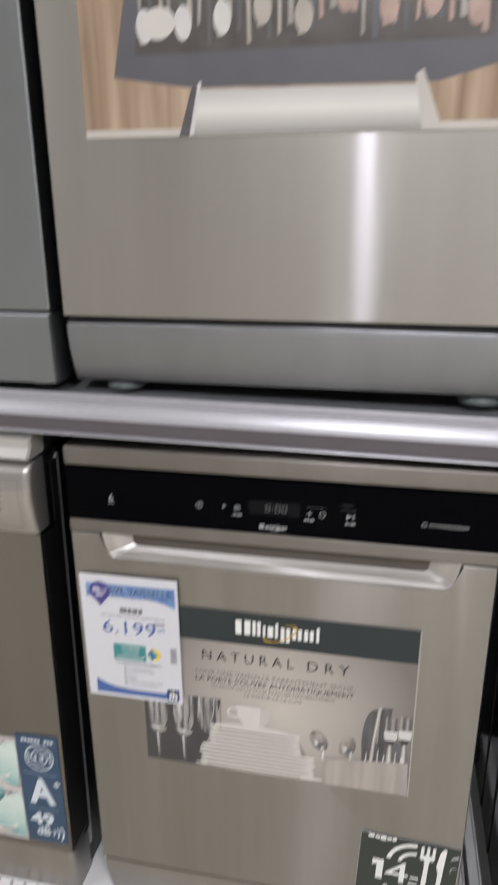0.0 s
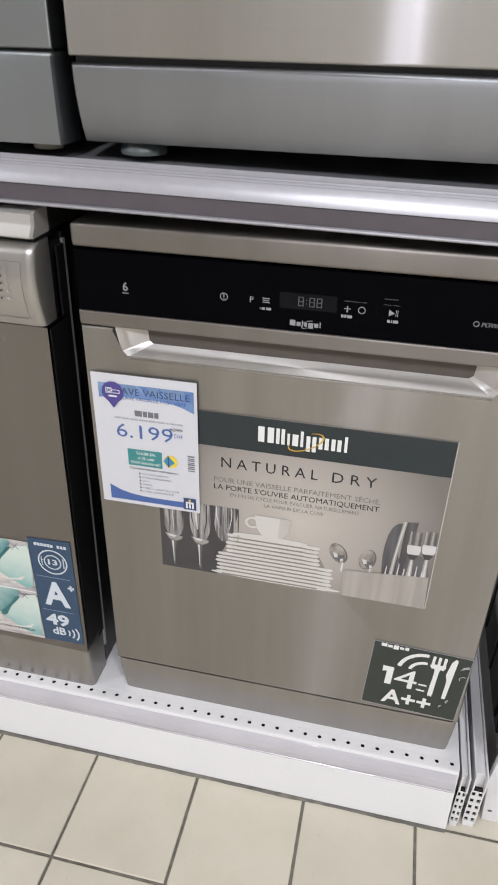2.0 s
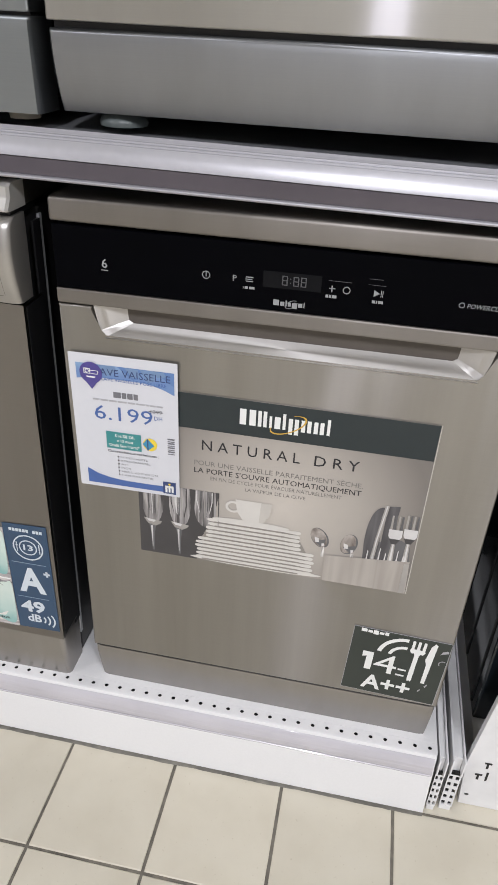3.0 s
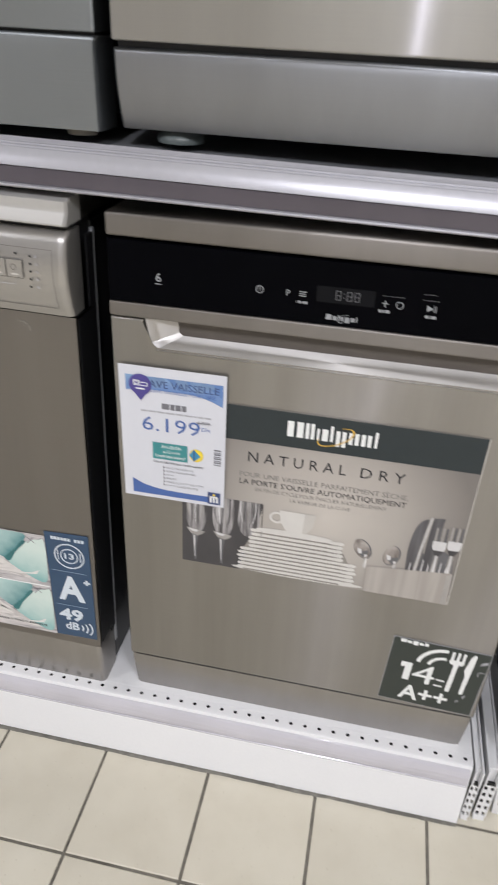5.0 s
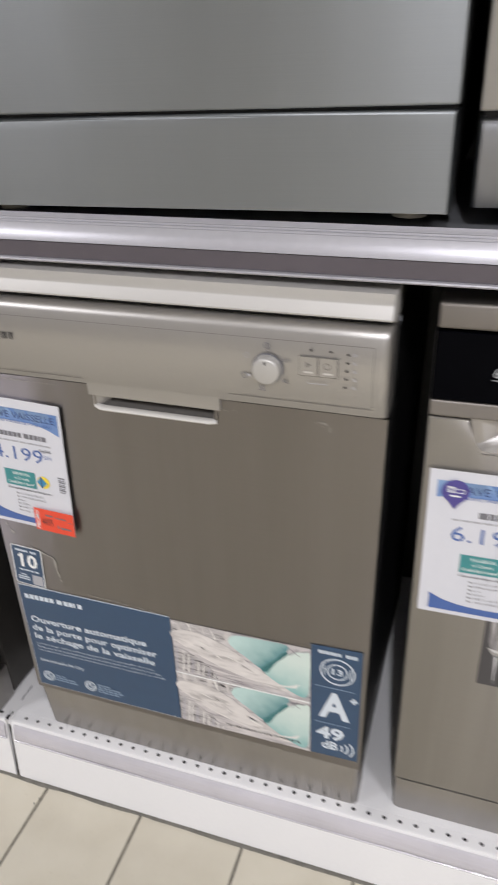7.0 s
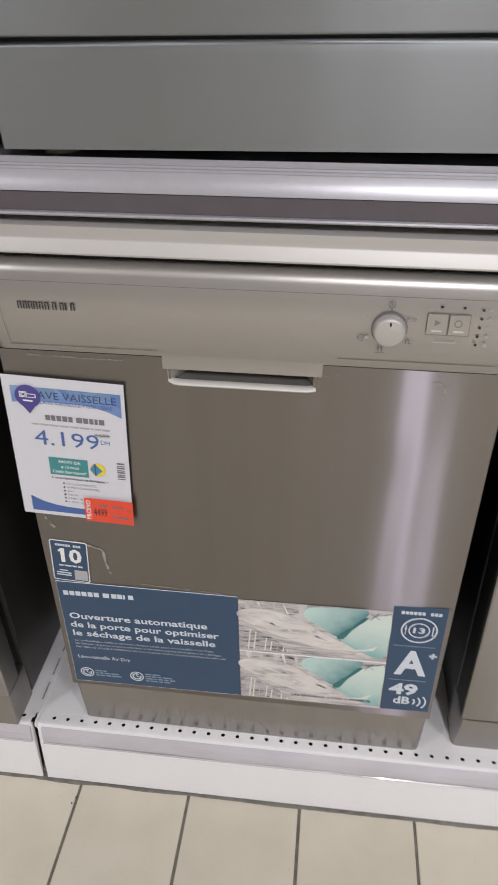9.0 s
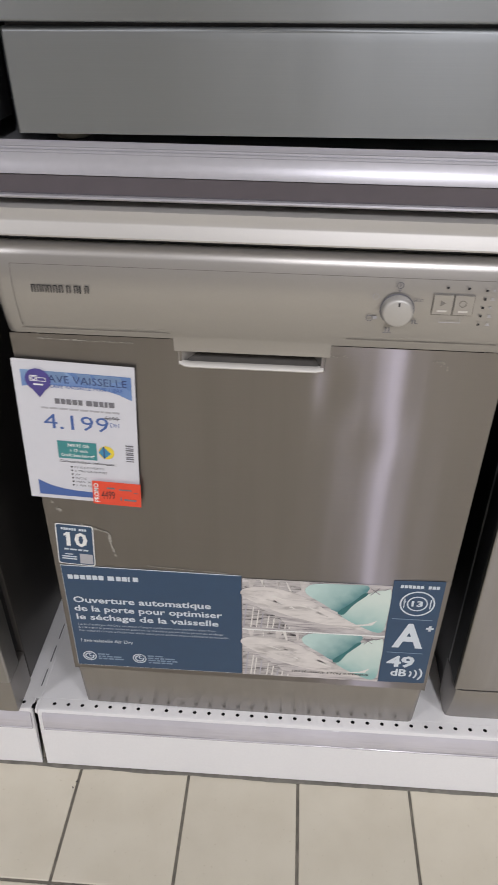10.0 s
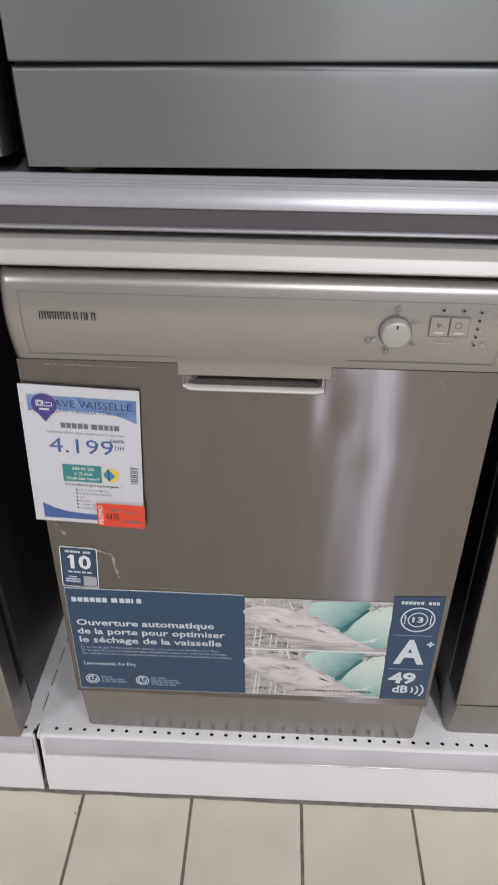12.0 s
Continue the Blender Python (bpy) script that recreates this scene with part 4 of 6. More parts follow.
    for q in rows:
        flat("maker_bar", bars([(q[0], q[0] + 0.0011, q[2], q[3]), (q[1] - 0.0011, q[1], q[2], q[3]), (q[0], q[1], q[3] - 0.0010, q[3])] if q[1] - q[0] > 0.003 else [q]), INK_BLACK, 0.9495)
    # knob
    kx, kz = 0.4515, 0.9415
    kb = bmesh.new()
    prof = [(0.0176, 0.0), (0.0174, 0.005), (0.0168, 0.0085), (0.0158, 0.0103), (0.0140, 0.0112), (0.0, 0.0116)]
    rows_ = []
    for r, h in prof:
        rows_.append([kb.verts.new((kx + r * math.cos(radians(10 * i)) if r else kx, r * math.sin(radians(10 * i)), h)) for i in range(36)] if r else [kb.verts.new((kx, 0, h))])
    for p, q in zip(rows_, rows_[1:]):
        for i in range(36):
            j = (i + 1) % 36
            if len(q) == 1:
                kb.faces.new((p[i], p[j], q[0]))
            else:
                kb.faces.new((p[i], p[j], q[j], q[i]))
    knob = flat("knob", kb, SILVER_LIGHT, kz)
    knob.data.shade_smooth()
    knob.data.set_sharp_from_angle(angle=radians(50))
    knob["label"] = "round pale silver programme knob"
    part("knob_mark", bars([(kx - 0.0009, kx + 0.0009, 0.009, 0.0132)], z=0.0112, h=0.0006), INK_BLACK, knob)
    part("knob_seat", ring(kx, 0, 0.0184, 0.0012, h=0.0008), INK_GREY, knob)
    # marks round the knob
    flat("programme_mark", ring(kx, 0.0285, 0.0035, 0.0007), INK_GREY, kz)
    flat("programme_mark", bars([(kx - 0.0004, kx + 0.0004, 0.027, 0.0325), (kx - 0.001, kx + 0.001, 0.0215, 0.0235)]), INK_GREY, kz)
    flat("programme_mark", letters("ECO", kx + 0.017, 0.010, 0.0040, 0, width=0.010), INK_GREY, kz)
    flat("programme_mark", bars([(kx + 0.018, kx + 0.0195, -0.0165, -0.012), (kx + 0.021, kx + 0.0245, -0.0165, -0.0155), (kx + 0.021, kx + 0.022, -0.0165, -0.012)]), INK_GREY, kz)
    flat("programme_mark", bars([(kx - 0.010, kx - 0.0085, -0.0275, -0.022), (kx - 0.0065, kx - 0.005, -0.0275, -0.022), (kx - 0.012, kx - 0.003, -0.029, -0.0283)]), INK_GREY, kz)
    flat("programme_mark", ring(kx - 0.029, -0.0115, 0.0035, 0.0007), INK_GREY, kz)
    flat("programme_mark", bars([(kx - 0.025, kx - 0.021, -0.0125, -0.009)]), INK_PALE, kz)
    flat("programme_mark", ring(kx - 0.0245, 0.0145, 0.0032, 0.0006), INK_PALE, kz)
    # push buttons, the shadow of their embossed edges painted as dark outlines
    by = 0.9490
    for k in range(2):
        x0 = 0.4895 + 0.0225 * k
        flat("push_button", prism(rect(x0, x0 + 0.0205, -0.0105, 0.0115, 0.0012), 0.0012), SILVER, by)
        flat("button_edge_shade", bars([(x0 - 0.0008, x0 + 0.0213, 0.0117, 0.0124), (x0 - 0.0008, x0 + 0.0213, -0.0116, -0.0109), (x0 - 0.0008, x0 - 0.0002, -0.0116, 0.0124), (x0 + 0.0207, x0 + 0.0213, -0.0116, 0.0124)]), SILVER_LINE, by)
        flat("button_stripe", bars([(x0 + 0.005, x0 + 0.0155, -0.0075, -0.0055)], z=0.0013), SILVER_PALE, by)
    flat("button_icon", prism([(0.497, -0.001), (0.503, 0.0025), (0.497, 0.006)], z=0.0013), SILVER_LINE, by)
    flat("button_icon", ring(0.521, 0.0025, 0.0036, 0.0009, z=0.0013), SILVER_LINE, by)
    flat("button_caption", bars([(0.4985, 0.4988, -0.020, -0.015), (0.4985, 0.5215, -0.0205, -0.0198), (0.5212, 0.5215, -0.020, -0.015)]), INK_PALE, by)
    for k in range(2):
        flat("indicator", prism(rect(0.501 + 0.0225 * k, 0.504 + 0.0225 * k, 0.0185, 0.0210)), INK_BLACK, by)
    for k in range(5):
        flat("indicator", prism(rect(0.5430 - 0.0006 * k, 0.5457 - 0.0006 * k, 0.0170 - 0.0098 * k, 0.0194 - 0.0098 * k)), INK_BLACK, by)
        flat("indicator_icon", bars([(0.5495, 0.5545, 0.0170 - 0.0098 * k, 0.0176 - 0.0098 * k), (0.5505, 0.553, 0.0182 - 0.0098 * k, 0.0198 - 0.0098 * k)]), INK_PALE, by)
    # worktop: upright edge over a sloping bright lip
    prof = [(0.030, Z(1.0050)), (-0.010, Z(1.0050)), (-0.0132, Z(1.0060)), (-0.0137, Z(1.0080)), (-0.0060, Z(1.0195)), (-0.0052, Z(1.0215)), (-0.0055, Z(1.0260)), (-0.0050, Z(1.0335)), (0.001, Z(1.0365)), (0.030, Z(1.0365))]
    part("worktop", sweep(prof, [(-0.001, 0.004, 0), (0.002, 0.0, 0), (BW - 0.002, 0.0, 0), (BW + 0.001, 0.004, 0)], close=True), SILVER_LIGHT, e, "pale silver worktop edge", smooth=30)
    # rest of the worktop as a dark block, its shade put into the colour
    part("worktop_shade", box(0.0, BW, 0.0302, 0.58, Z(1.0046), Z(1.0350), 0.002), GREY_SIDE, e, "rest of the worktop, painted dark for its shade")
    part("worktop_gap", box(0.004, BW - 0.004, 0.003, 0.07, Z(0.9960), Z(1.0044)), BLACK, e)
    prof = [(0.003, Z(0.2605)), (0.0025, Z(0.252)), (0.008, Z(0.20)), (0.014, Z(0.1505)), (0.06, Z(0.1505)), (0.06, Z(0.2605))]
    part("kick_plate", sweep(prof, [(0.002, 0.008, 0), (0.006, 0.0015, 0), (0.012, 0, 0), (BW - 0.012, 0, 0), (BW - 0.006, 0.0015, 0), (BW - 0.002, 0.008, 0)], close=True), STEEL_GLOSS, e, "glossy steel kick plate", smooth=50)
    part("door_edge", box(0.001, 0.004, 0.052, 0.072, Z(0.25), Z(0.98)), BLACK, e)
    part("door_edge", box(BW - 0.004, BW - 0.001, 0.052, 0.072, Z(0.25), Z(0.98)), BLACK, e)
    return e


dishwasher_round_knob()


# ---------------------------------------------------------------- other machines
def upper_dishwasher(x0, w, y0, zlo, zkick, mat, kickmat, gap, label, foot_x, footmat, curve=0.0, side=DARK_SIDE):
    e = thing("dishwasher", pose(x0, y0, SHELF_TOP), label, "dishwasher", "dishwashers on display")
    Z = lambda z: z - SHELF_TOP
    part("cabinet", box(0.004, w - 0.004, 0.06, 0.58, Z(zlo + 0.012), Z(1.93), 0.003), side, e, "dark cabinet sides")
    part("door", box(0, w, 0.0, 0.055, Z(zkick + gap), Z(1.80), 0.003, 3), mat, e, smooth=40)
    part("control_panel", box(0, w, 0.0, 0.055, Z(1.804), Z(1.915), 0.003), mat, e)
    part("worktop", box(-0.001, w + 0.001, -0.005, 0.585, Z(1.93), Z(1.962), 0.004), mat, e)
    n_ = 8
    prof = []
    for k in range(n_ + 1):
        u = k / n_
        prof.append((0.001 + curve * u * u, Z(zkick - (zkick - zlo) * u)))
    prof[0] = (0.0012, Z(zkick - 0.0040))
    prof[0:0] = [(0.007, Z(zkick + 0.0005)), (0.0035, Z(zkick)), (0.0018, Z(zkick - 0.0015))]
    prof += [(0.05, Z(zlo)), (0.05, Z(zkick + 0.0005))]
    part("kick_plate", sweep(prof, [(0.0005, 0.005, 0), (0.004, 0, 0), (w - 0.004, 0, 0), (w - 0.0005, 0.005, 0)], close=True), kickmat, e, smooth=50)
    part("joint", box(0.004, w - 0.004, 0.012, 0.055, Z(zkick + 0.0006), Z(zkick + gap)), BLACK, e)
    for fx in foot_x:
        bm = bmesh.new()
        hgt = zlo + 0.014 - SHELF_TOP
        wide = 0.92 if footmat is FOOT else 0.60
        prof = ((0.0, 0.0), (0.030, 0.0), (0.031, 0.004), (0.029, 0.008), (0.024, 0.0125), (0.018, 0.017), (0.016, hgt), (0.0, hgt))
        rings = [[bm.verts.new((fx + wide * r_ * math.cos(radians(15 * q)), 0.055 + wide * r_ * math.sin(radians(15 * q)), min(z_, hgt))) for q in range(24)] for r_, z_ in prof[1:-1]]
        for p, q in zip(rings, rings[1:]):
            for k in range(24):
                bm.faces.new((p[k], p[(k + 1) % 24], q[(k + 1) % 24], q[k]))
        bm.faces.new(rings[0])
        bm.faces.new(rings[-1])
        part("foot", bm, footmat, e, smooth=40)
    return e


upper_dishwasher(0.020, 0.598, 0.000, 1.112, 1.1935, STEEL_WARM, STEEL_KICK, 0.007, "brushed steel dishwasher with a cutlery tray poster, on the upper shelf", (0.062, 0.54), FOOT, curve=0.020)
upper_dishwasher(-0.588, 0.590, 0.000, 1.108, 1.2025, STEEL_GREY, STEEL_GREY, 0.004, "dark grey steel dishwasher standing on the upper shelf", (0.045, 0.545), FOOT_BEIGE, curve=0.003)
upper_dishwasher(-1.205, 0.598, -0.004, 1.118, 1.2015, STEEL_WARM, STEEL_KICK, 0.006, "silver steel dishwasher with black sides on the upper shelf", (0.06, 0.54), BLACK, curve=0.006, side=BLACK)


def lower_left_dishwasher():
    x0, y0 = -1.352, -0.030
    w = 0.598
    e = thing("dishwasher", pose(x0, y0, DECK), "steel dishwasher with dark grey sides beside the shelf seam", "dishwasher", "dishwashers on display")
    Z = lambda z: z - DECK
    part("cabinet", box(0.004, w - 0.002, 0.072, 0.58, Z(0.156), Z(0.99), 0.003), GREY_SIDE, e, "dark grey steel cabinet sides")
    part("door", box(0, w, 0, 0.045, Z(0.236), Z(0.99), 0.004, 3), STEEL_WARM, e, smooth=40)
    part("door_seal", box(0.01, w - 0.010, 0.0451, 0.0718, Z(0.25), Z(0.98)), BLACK, e)
    part("kick_plate", box(0.002, w - 0.002, 0.004, 0.0715, Z(0.1505), Z(0.233), 0.003), STEEL_GLOSS, e, smooth=40)
    part("worktop", box(-0.001, w + 0.001, -0.005, 0.585, Z(0.993), Z(1.026), 0.004), STEEL_PANEL, e)
    p = thing("door_sticker", pose(x0 + 0.30, y0 - 0.0005, 0.262, 90), "pale blue grey sticker on the steel dishwasher door", "sticker")
    part("sheet", prism(rect(0, 0.262, 0, 0.13, 0.003), 0.0004), BANNER_DIM, p)
    return e


lower_left_dishwasher()


# ---------------------------------------------------------------- end brackets and next unit
def bracket(x, y, w, side):
    """An upright steel foot plate with two rows of square holes at its front and folded rims."""
    e = thing("shelf_bracket", pose(x, y, 0), "white steel shelf foot with punched square holes", "bracket", "feet at the end of the shelving")
    bm = bmesh.new()
    # front plate with holes: cells of 12 mm
    n_ = 5
    cw, ch = w / 2, 0.0185
    z0 = 0.012
    for c in range(2):
        for k in range(n_):
            ax, az = c * cw, z0 + k * ch
            hx0, hx1, hz0, hz1 = ax + cw * 0.22, ax + cw * 0.78, az + ch * 0.18, az + ch * 0.76
            o = [(ax, az), (ax + cw, az), (ax + cw, az + ch), (ax, az + ch)]
            i = [(hx0, hz0), (hx1, hz0), (hx1, hz1), (hx0, hz1)]
            vo = [bm.verts.new((p, 0, q)) for p, q in o]
            vi = [bm.verts.new((p, 0, q)) for p, q in i]
            vd = [bm.verts.new((p, 0.002, q)) for p, q in i]
            for t in range(4):
                u = (t + 1) % 4
                bm.faces.new((vo[t], vo[u], vi[u], vi[t]))
                bm.faces.new((vi[t], vi[u], vd[u], vd[t]))
    bmesh.ops.remove_doubles(bm, verts=bm.verts, dist=0.0001)
    part("front_plate", bm, WHITE_WORN, e)
    part("foot_pad", box(0.001, w - 0.001, -0.0005, 0.02, 0.0, 0.0118, 0.002), WHITE_WORN, e)
    # thin black sheet added behind the punched holes for their inner shade
    part("hole_shade_sheet", box(0.002, w - 0.002, 0.006, 0.010, 0.0119, 0.1040), BLACK, e)
    part("web", box(0.0035, w - 0.0035, 0.0105, 0.58, 0.02, 0.139, 0.001), WHITE_WORN, e, "white steel channel")
    for rx in (0.0, w - 0.003):
        part("rim", box(rx, rx + 0.003, -0.004, 0.58, 0.1052, 0.146, 0.0012), WHITE_METAL, e)
    return e


bracket(0.6225, -0.020, 0.0155, 1)
bracket(0.6455, -0.014, 0.0225, 1)


def next_unit():
    e = thing("perforated_panel", pose(0.670, 0.004, 0), "white steel panel with T shaped slots beside the shelving", "panel")
    out = [(0.012, 0.001), (0.70, 0.001), (0.70, 0.62), (0.050, 0.62), (0.004, 0.118)]
    part("sheet", slab(out, 0.0, 0.012, 0.0015), WHITE_WORN, e)
    # T slots laid on as flat black pieces that stand for the shade inside
    for k, (x, z) in enumerate(((0.034, 0.126), (0.024, 0.092), (0.085, 0.176), (0.080, 0.136), (0.125, 0.231))):
        part("slot", bars([(x, x + 0.012, z, z + 0.0045), (x + 0.0035, x + 0.0075, z - 0.012, z + 0.001)]), BLACK, e, m=pose(0, -0.0006, 0, 90))
    part("slot", bars([(0.042, 0.046, 0.080, 0.104)]), BLACK, e, m=pose(0, -0.0006, 0, 90))
    part("slot", bars([(0.018, 0.025, 0.030, 0.034)]), BLACK, e, m=pose(0, -0.0006, 0, 90))
    u = thing("appliance", pose(0.690, 0.10, 0.121), "dark appliance with blue-black glossy side beside the display", "appliance")
    part("cabinet", box(0, 0.58, 0, 0.50, 0.0, 0.86, 0.004), GLASS_DARK, u)
    for k in range(4):
        part("side_trim", box(-0.002, 0.0015, 0.03 + 0.115 * k, 0.036 + 0.115 * k, 0.01, 0.85), BLACK, u)
    s = thing("base_shelf", pose(0.690, 0, 0), "white steel base of the next shelving unit", "shelf", "white base shelves of the display")
    part("deck", box(0, 0.70, 0.032, 0.62, 0.001, 0.12, 0.002), WHITE_METAL, s)


next_unit()


# ---------------------------------------------------------------- price signs
def price_sign(x, y, z, turn, w, h, price, old, credit, lines, name_rows, promo, label):
    e = thing("price_sign", pose(x, y, z, 90) @ pose(0, 0, 0, 0, 0, turn), label, "price sign", "price signs on the dishwasher doors")
    L = [0.0014 + 0.0004 * k for k in range(8)]
    part("sheet", prism(rect(0, w, 0, h, 0.001), 0.0010), PAPER, e, "white printed paper")
    # sky band with a swooping lower edge
    pts = [(0.065 * w, 0.935 * h), (0.065 * w, 0.825 * h)]
    for k in range(9):
        u = k / 8
        pts.append(((0.2 + 0.77 * u) * w, (0.845 - 0.065 * max(0, (u - 0.55) / 0.45) ** 2) * h))
    pts.append((0.97 * w, 0.935 * h))
    part("header_band", prism(pts, 0.0003, L[0]), HEADER_BLUE, e)
    part("header_facet", prism([(0.45 * w, 0.935 * h), (0.60 * w, 0.85 * h), (0.72 * w, 0.935 * h)], 0.0002, L[1] - 0.0002), HEADER_DARK, e)
    part("header_facet", prism([(0.78 * w, 0.935 * h), (0.97 * w, 0.84 * h), (0.97 * w, 0.935 * h)], 0.0002, L[1] - 0.0002), HEADER_DARK, e)
    for k, (fx0, fx1, fz) in enumerate(((0.28, 0.40, 0.87), (0.33, 0.45, 0.90), (0.52, 0.66, 0.88), (0.66, 0.80, 0.865), (0.74, 0.90, 0.905))):
        part("header_facet", prism([(fx0 * w, 0.934 * h), ((fx0 + fx1) / 2 * w, (fz - 0.012) * h), (fx1 * w, fz * h), ((fx1 - 0.02) * w, (0.9335 - 0.0004 * k) * h)], 0.0001, L[1] + 0.00005 * k), HEADER_SHADE, e)
    write("heading", "LAVE VAISSELLE", 0.245 * w, 0.866 * h, 0.048 * h, L[2], INK_NAVY, e, width=0.69 * w)
    write("subheading", "LAVE VAISSELLE POSE LIBRE", 0.30 * w, 0.830 * h, 0.024 * h, L[2], INK_BLUE, e, width=0.60 * w)
    pin = oval(0.205 * w, 0.875 * h, 0.105 * w, 0.105 * w, k=30, a0=-60, a1=240)
    pin.append((0.205 * w, 0.76 * h))
    part("pin_badge", prism(pin, 0.0003, L[3]), PURPLE, e, "violet pin shaped badge")
    part("badge_icon", bars([(0.14 * w, 0.20 * w, 0.900 * h, 0.906 * h), (0.14 * w, 0.20 * w, 0.868 * h, 0.872 * h), (0.14 * w, 0.147 * w, 0.868 * h, 0.906 * h), (0.195 * w, 0.202 * w, 0.868 * h, 0.906 * h), (0.205 * w, 0.275 * w, 0.890 * h, 0.894 * h), (0.205 * w, 0.275 * w, 0.868 * h, 0.872 * h), (0.268 * w, 0.275 * w, 0.868 * h, 0.894 * h)], z=L[4]), WHITE_INK, e)
    part("badge_ring", ring(0.171 * w, 0.887 * h, 0.016 * w, 0.006 * w, z=L[4]), WHITE_INK, e)
    part("badge_caption", bars([(0.165 * w, 0.245 * w, 0.842 * h, 0.852 * h)], z=L[4]), WHITE_INK, e)
    # maker and model lines: bars
    part("maker_line", bars([(a * w, b * w, name_rows[0] * h, name_rows[1] * h) for a, b in name_rows[2]], z=L[0]), INK_GREY, e)
    part("model_line", bars(word_bars(0.20 * w, 0.86 * w, 0.682 * h, 0.011 * h, 5, 0), z=L[0]), INK_PALE, e)
    write("price", price, 0.205 * w, 0.545 * h, 0.102 * h, L[0], INK_BLUE, e, width=0.555 * w)
    write("currency", "DH", 0.775 * w, 0.585 * h, 0.030 * h, L[0], INK_BLUE, e, width=0.075 * w)
    write("old_price", old, 0.735 * w, 0.634 * h, 0.026 * h, L[0], INK_GREY, e, width=0.115 * w)
    part("strike", bars([(0.725 * w, 0.860 * w, 0.645 * h, 0.650 * h)], z=L[1]), INK_GREY, e)
    part("credit_box", prism(rect(0.30 * w, 0.64 * w, 0.330 * h, 0.458 * h), 0.0003, L[0]), TEAL, e, "teal credit offer box")
    for k, (t, a, b) in enumerate(((credit, 0.385, 0.575), ("x 12 mois", 0.40, 0.56), ("Credit Sans Interet*", 0.325, 0.620))):
        write("credit_line", t, a * w, (0.420 - 0.037 * k) * h, 0.022 * h, L[1], WHITE_INK, e, width=(b - a) * w, bold=0.01)
    part("round_logo", prism(oval(0.725 * w, 0.395 * h, 0.068 * w, 0.068 * w), 0.0003, L[0]), YELLOW, e, "yellow and blue round badge")
    part("logo_wedge", prism([(0.655 * w, 0.395 * h), (0.70 * w, 0.440 * h), (0.765 * w, 0.390 * h), (0.705 * w, 0.350 * h)], 0.0003, L[1]), TEAL_SKY, e)
    part("logo_edge", bars([(0.70 * w, 0.71 * w, 0.35 * h, 0.44 * h)], z=L[2]), INK_NAVY, e)
    rows = [(0.895 * w, 0.962 * w, (0.34 + 0.016 * k) * h, (0.34 + 0.016 * k + (0.010 if k % 2 else 0.006)) * h) for k in range(8)]
    part("bar_code", bars(rows, z=L[0]), INK_GREY, e)
    write("features_heading", "Caractéristique techniques :", 0.305 * w, 0.298 * h, 0.018 * h, L[0], INK_BLACK, e, width=0.50 * w, bold=0.012)
    for k, t in enumerate(lines):
        part("bullet", prism(oval(0.405 * w, (0.266 - 0.0285 * k) * h, 0.009 * w, 0.009 * w, k=10), 0.0002, L[0]), INK_BLACK, e)
        write("feature", t, 0.43 * w, (0.258 - 0.0285 * k) * h, 0.015 * h, L[0], INK_GREY, e, width=min(0.36, 0.024 * len(t)) * w)
    pts = [(0.085 * w, 0.030 * h), (0.965 * w, 0.030 * h), (0.965 * w, 0.082 * h)]
    for k in range(9):
        u = k / 8
        pts.append(((0.965 - 0.88 * u) * w, (0.078 + 0.068 * u ** 6 - 0.004 * math.sin(math.pi * u)) * h))
    part("footer_band", prism(pts, 0.0003, L[0]), INK_BLUE, e, "blue wave along the lower edge")
    if promo is None:
        part("shop_logo", prism(rect(0.84 * w, 0.965 * w, 0.022 * h, 0.118 * h), 0.0003, L[1]), INK_NAVY, e)
        part("logo_stems", bars([(0.862 * w, 0.882 * w, 0.035 * h, 0.080 * h), (0.894 * w, 0.912 * w, 0.035 * h, 0.080 * h), (0.924 * w, 0.944 * w, 0.035 * h, 0.080 * h), (0.862 * w, 0.944 * w, 0.074 * h, 0.088 * h)], z=L[2]), WHITE_INK, e)
        part("logo_dot", prism(oval(0.903 * w, 0.100 * h, 0.012 * w, 0.012 * w, k=14), 0.0003, L[2]), YELLOW, e)
    return e


price_sign(0.0100, -0.0045, 0.6065, 0.3, 0.152, 0.2155, "6.199", "6399", "516.58 Dh", ("14 COUVERTS", "8 PROGRAMMES", "A++", "INOX", "H85 L 60 P 60 CM", "1 AN GARANTIE"),
           (0.715, 0.755, ((0.40, 0.47), (0.48, 0.52), (0.53, 0.58), (0.59, 0.63))), None, "white price sign in clear sleeve on brushed steel door")
price_sign(-0.6485, BY - 0.0045, 0.6415, -3.0, 0.1525, 0.2155, "4.199", "5699", "349.92 Dh", ("13 COUVERTS", "5 PROGRAMMES", "A+", "INOX", "H85 X L 60", "1 AN GARANTIE"),
           (0.722, 0.757, ((0.325, 0.365), (0.375, 0.41), (0.42, 0.46), (0.47, 0.51), (0.52, 0.555), (0.585, 0.635), (0.645, 0.685), (0.695, 0.73), (0.74, 0.765), (0.775, 0.82))), True, "white price sign with red promotion label on silver door")

e = thing("promotion_label", pose(-0.5605, BY - 0.0090, 0.6365, 90) @ pose(0, 0, 0, 0, 0, -3.2), "red promotion label stuck over the price sign corner", "label")
part("sheet", prism(rect(0, 0.0665, 0, 0.0395), 0.0005), RED, e)
write("word", "PROMO", 0.0085, 0.0035, 0.0065, 0.0007, WHITE_INK, e, width=0.0325, bold=0.015, turn=90)
write("price", "4499", 0.012, 0.0105, 0.0135, 0.0007, INK_BLACK, e, width=0.0185, bold=0.0)
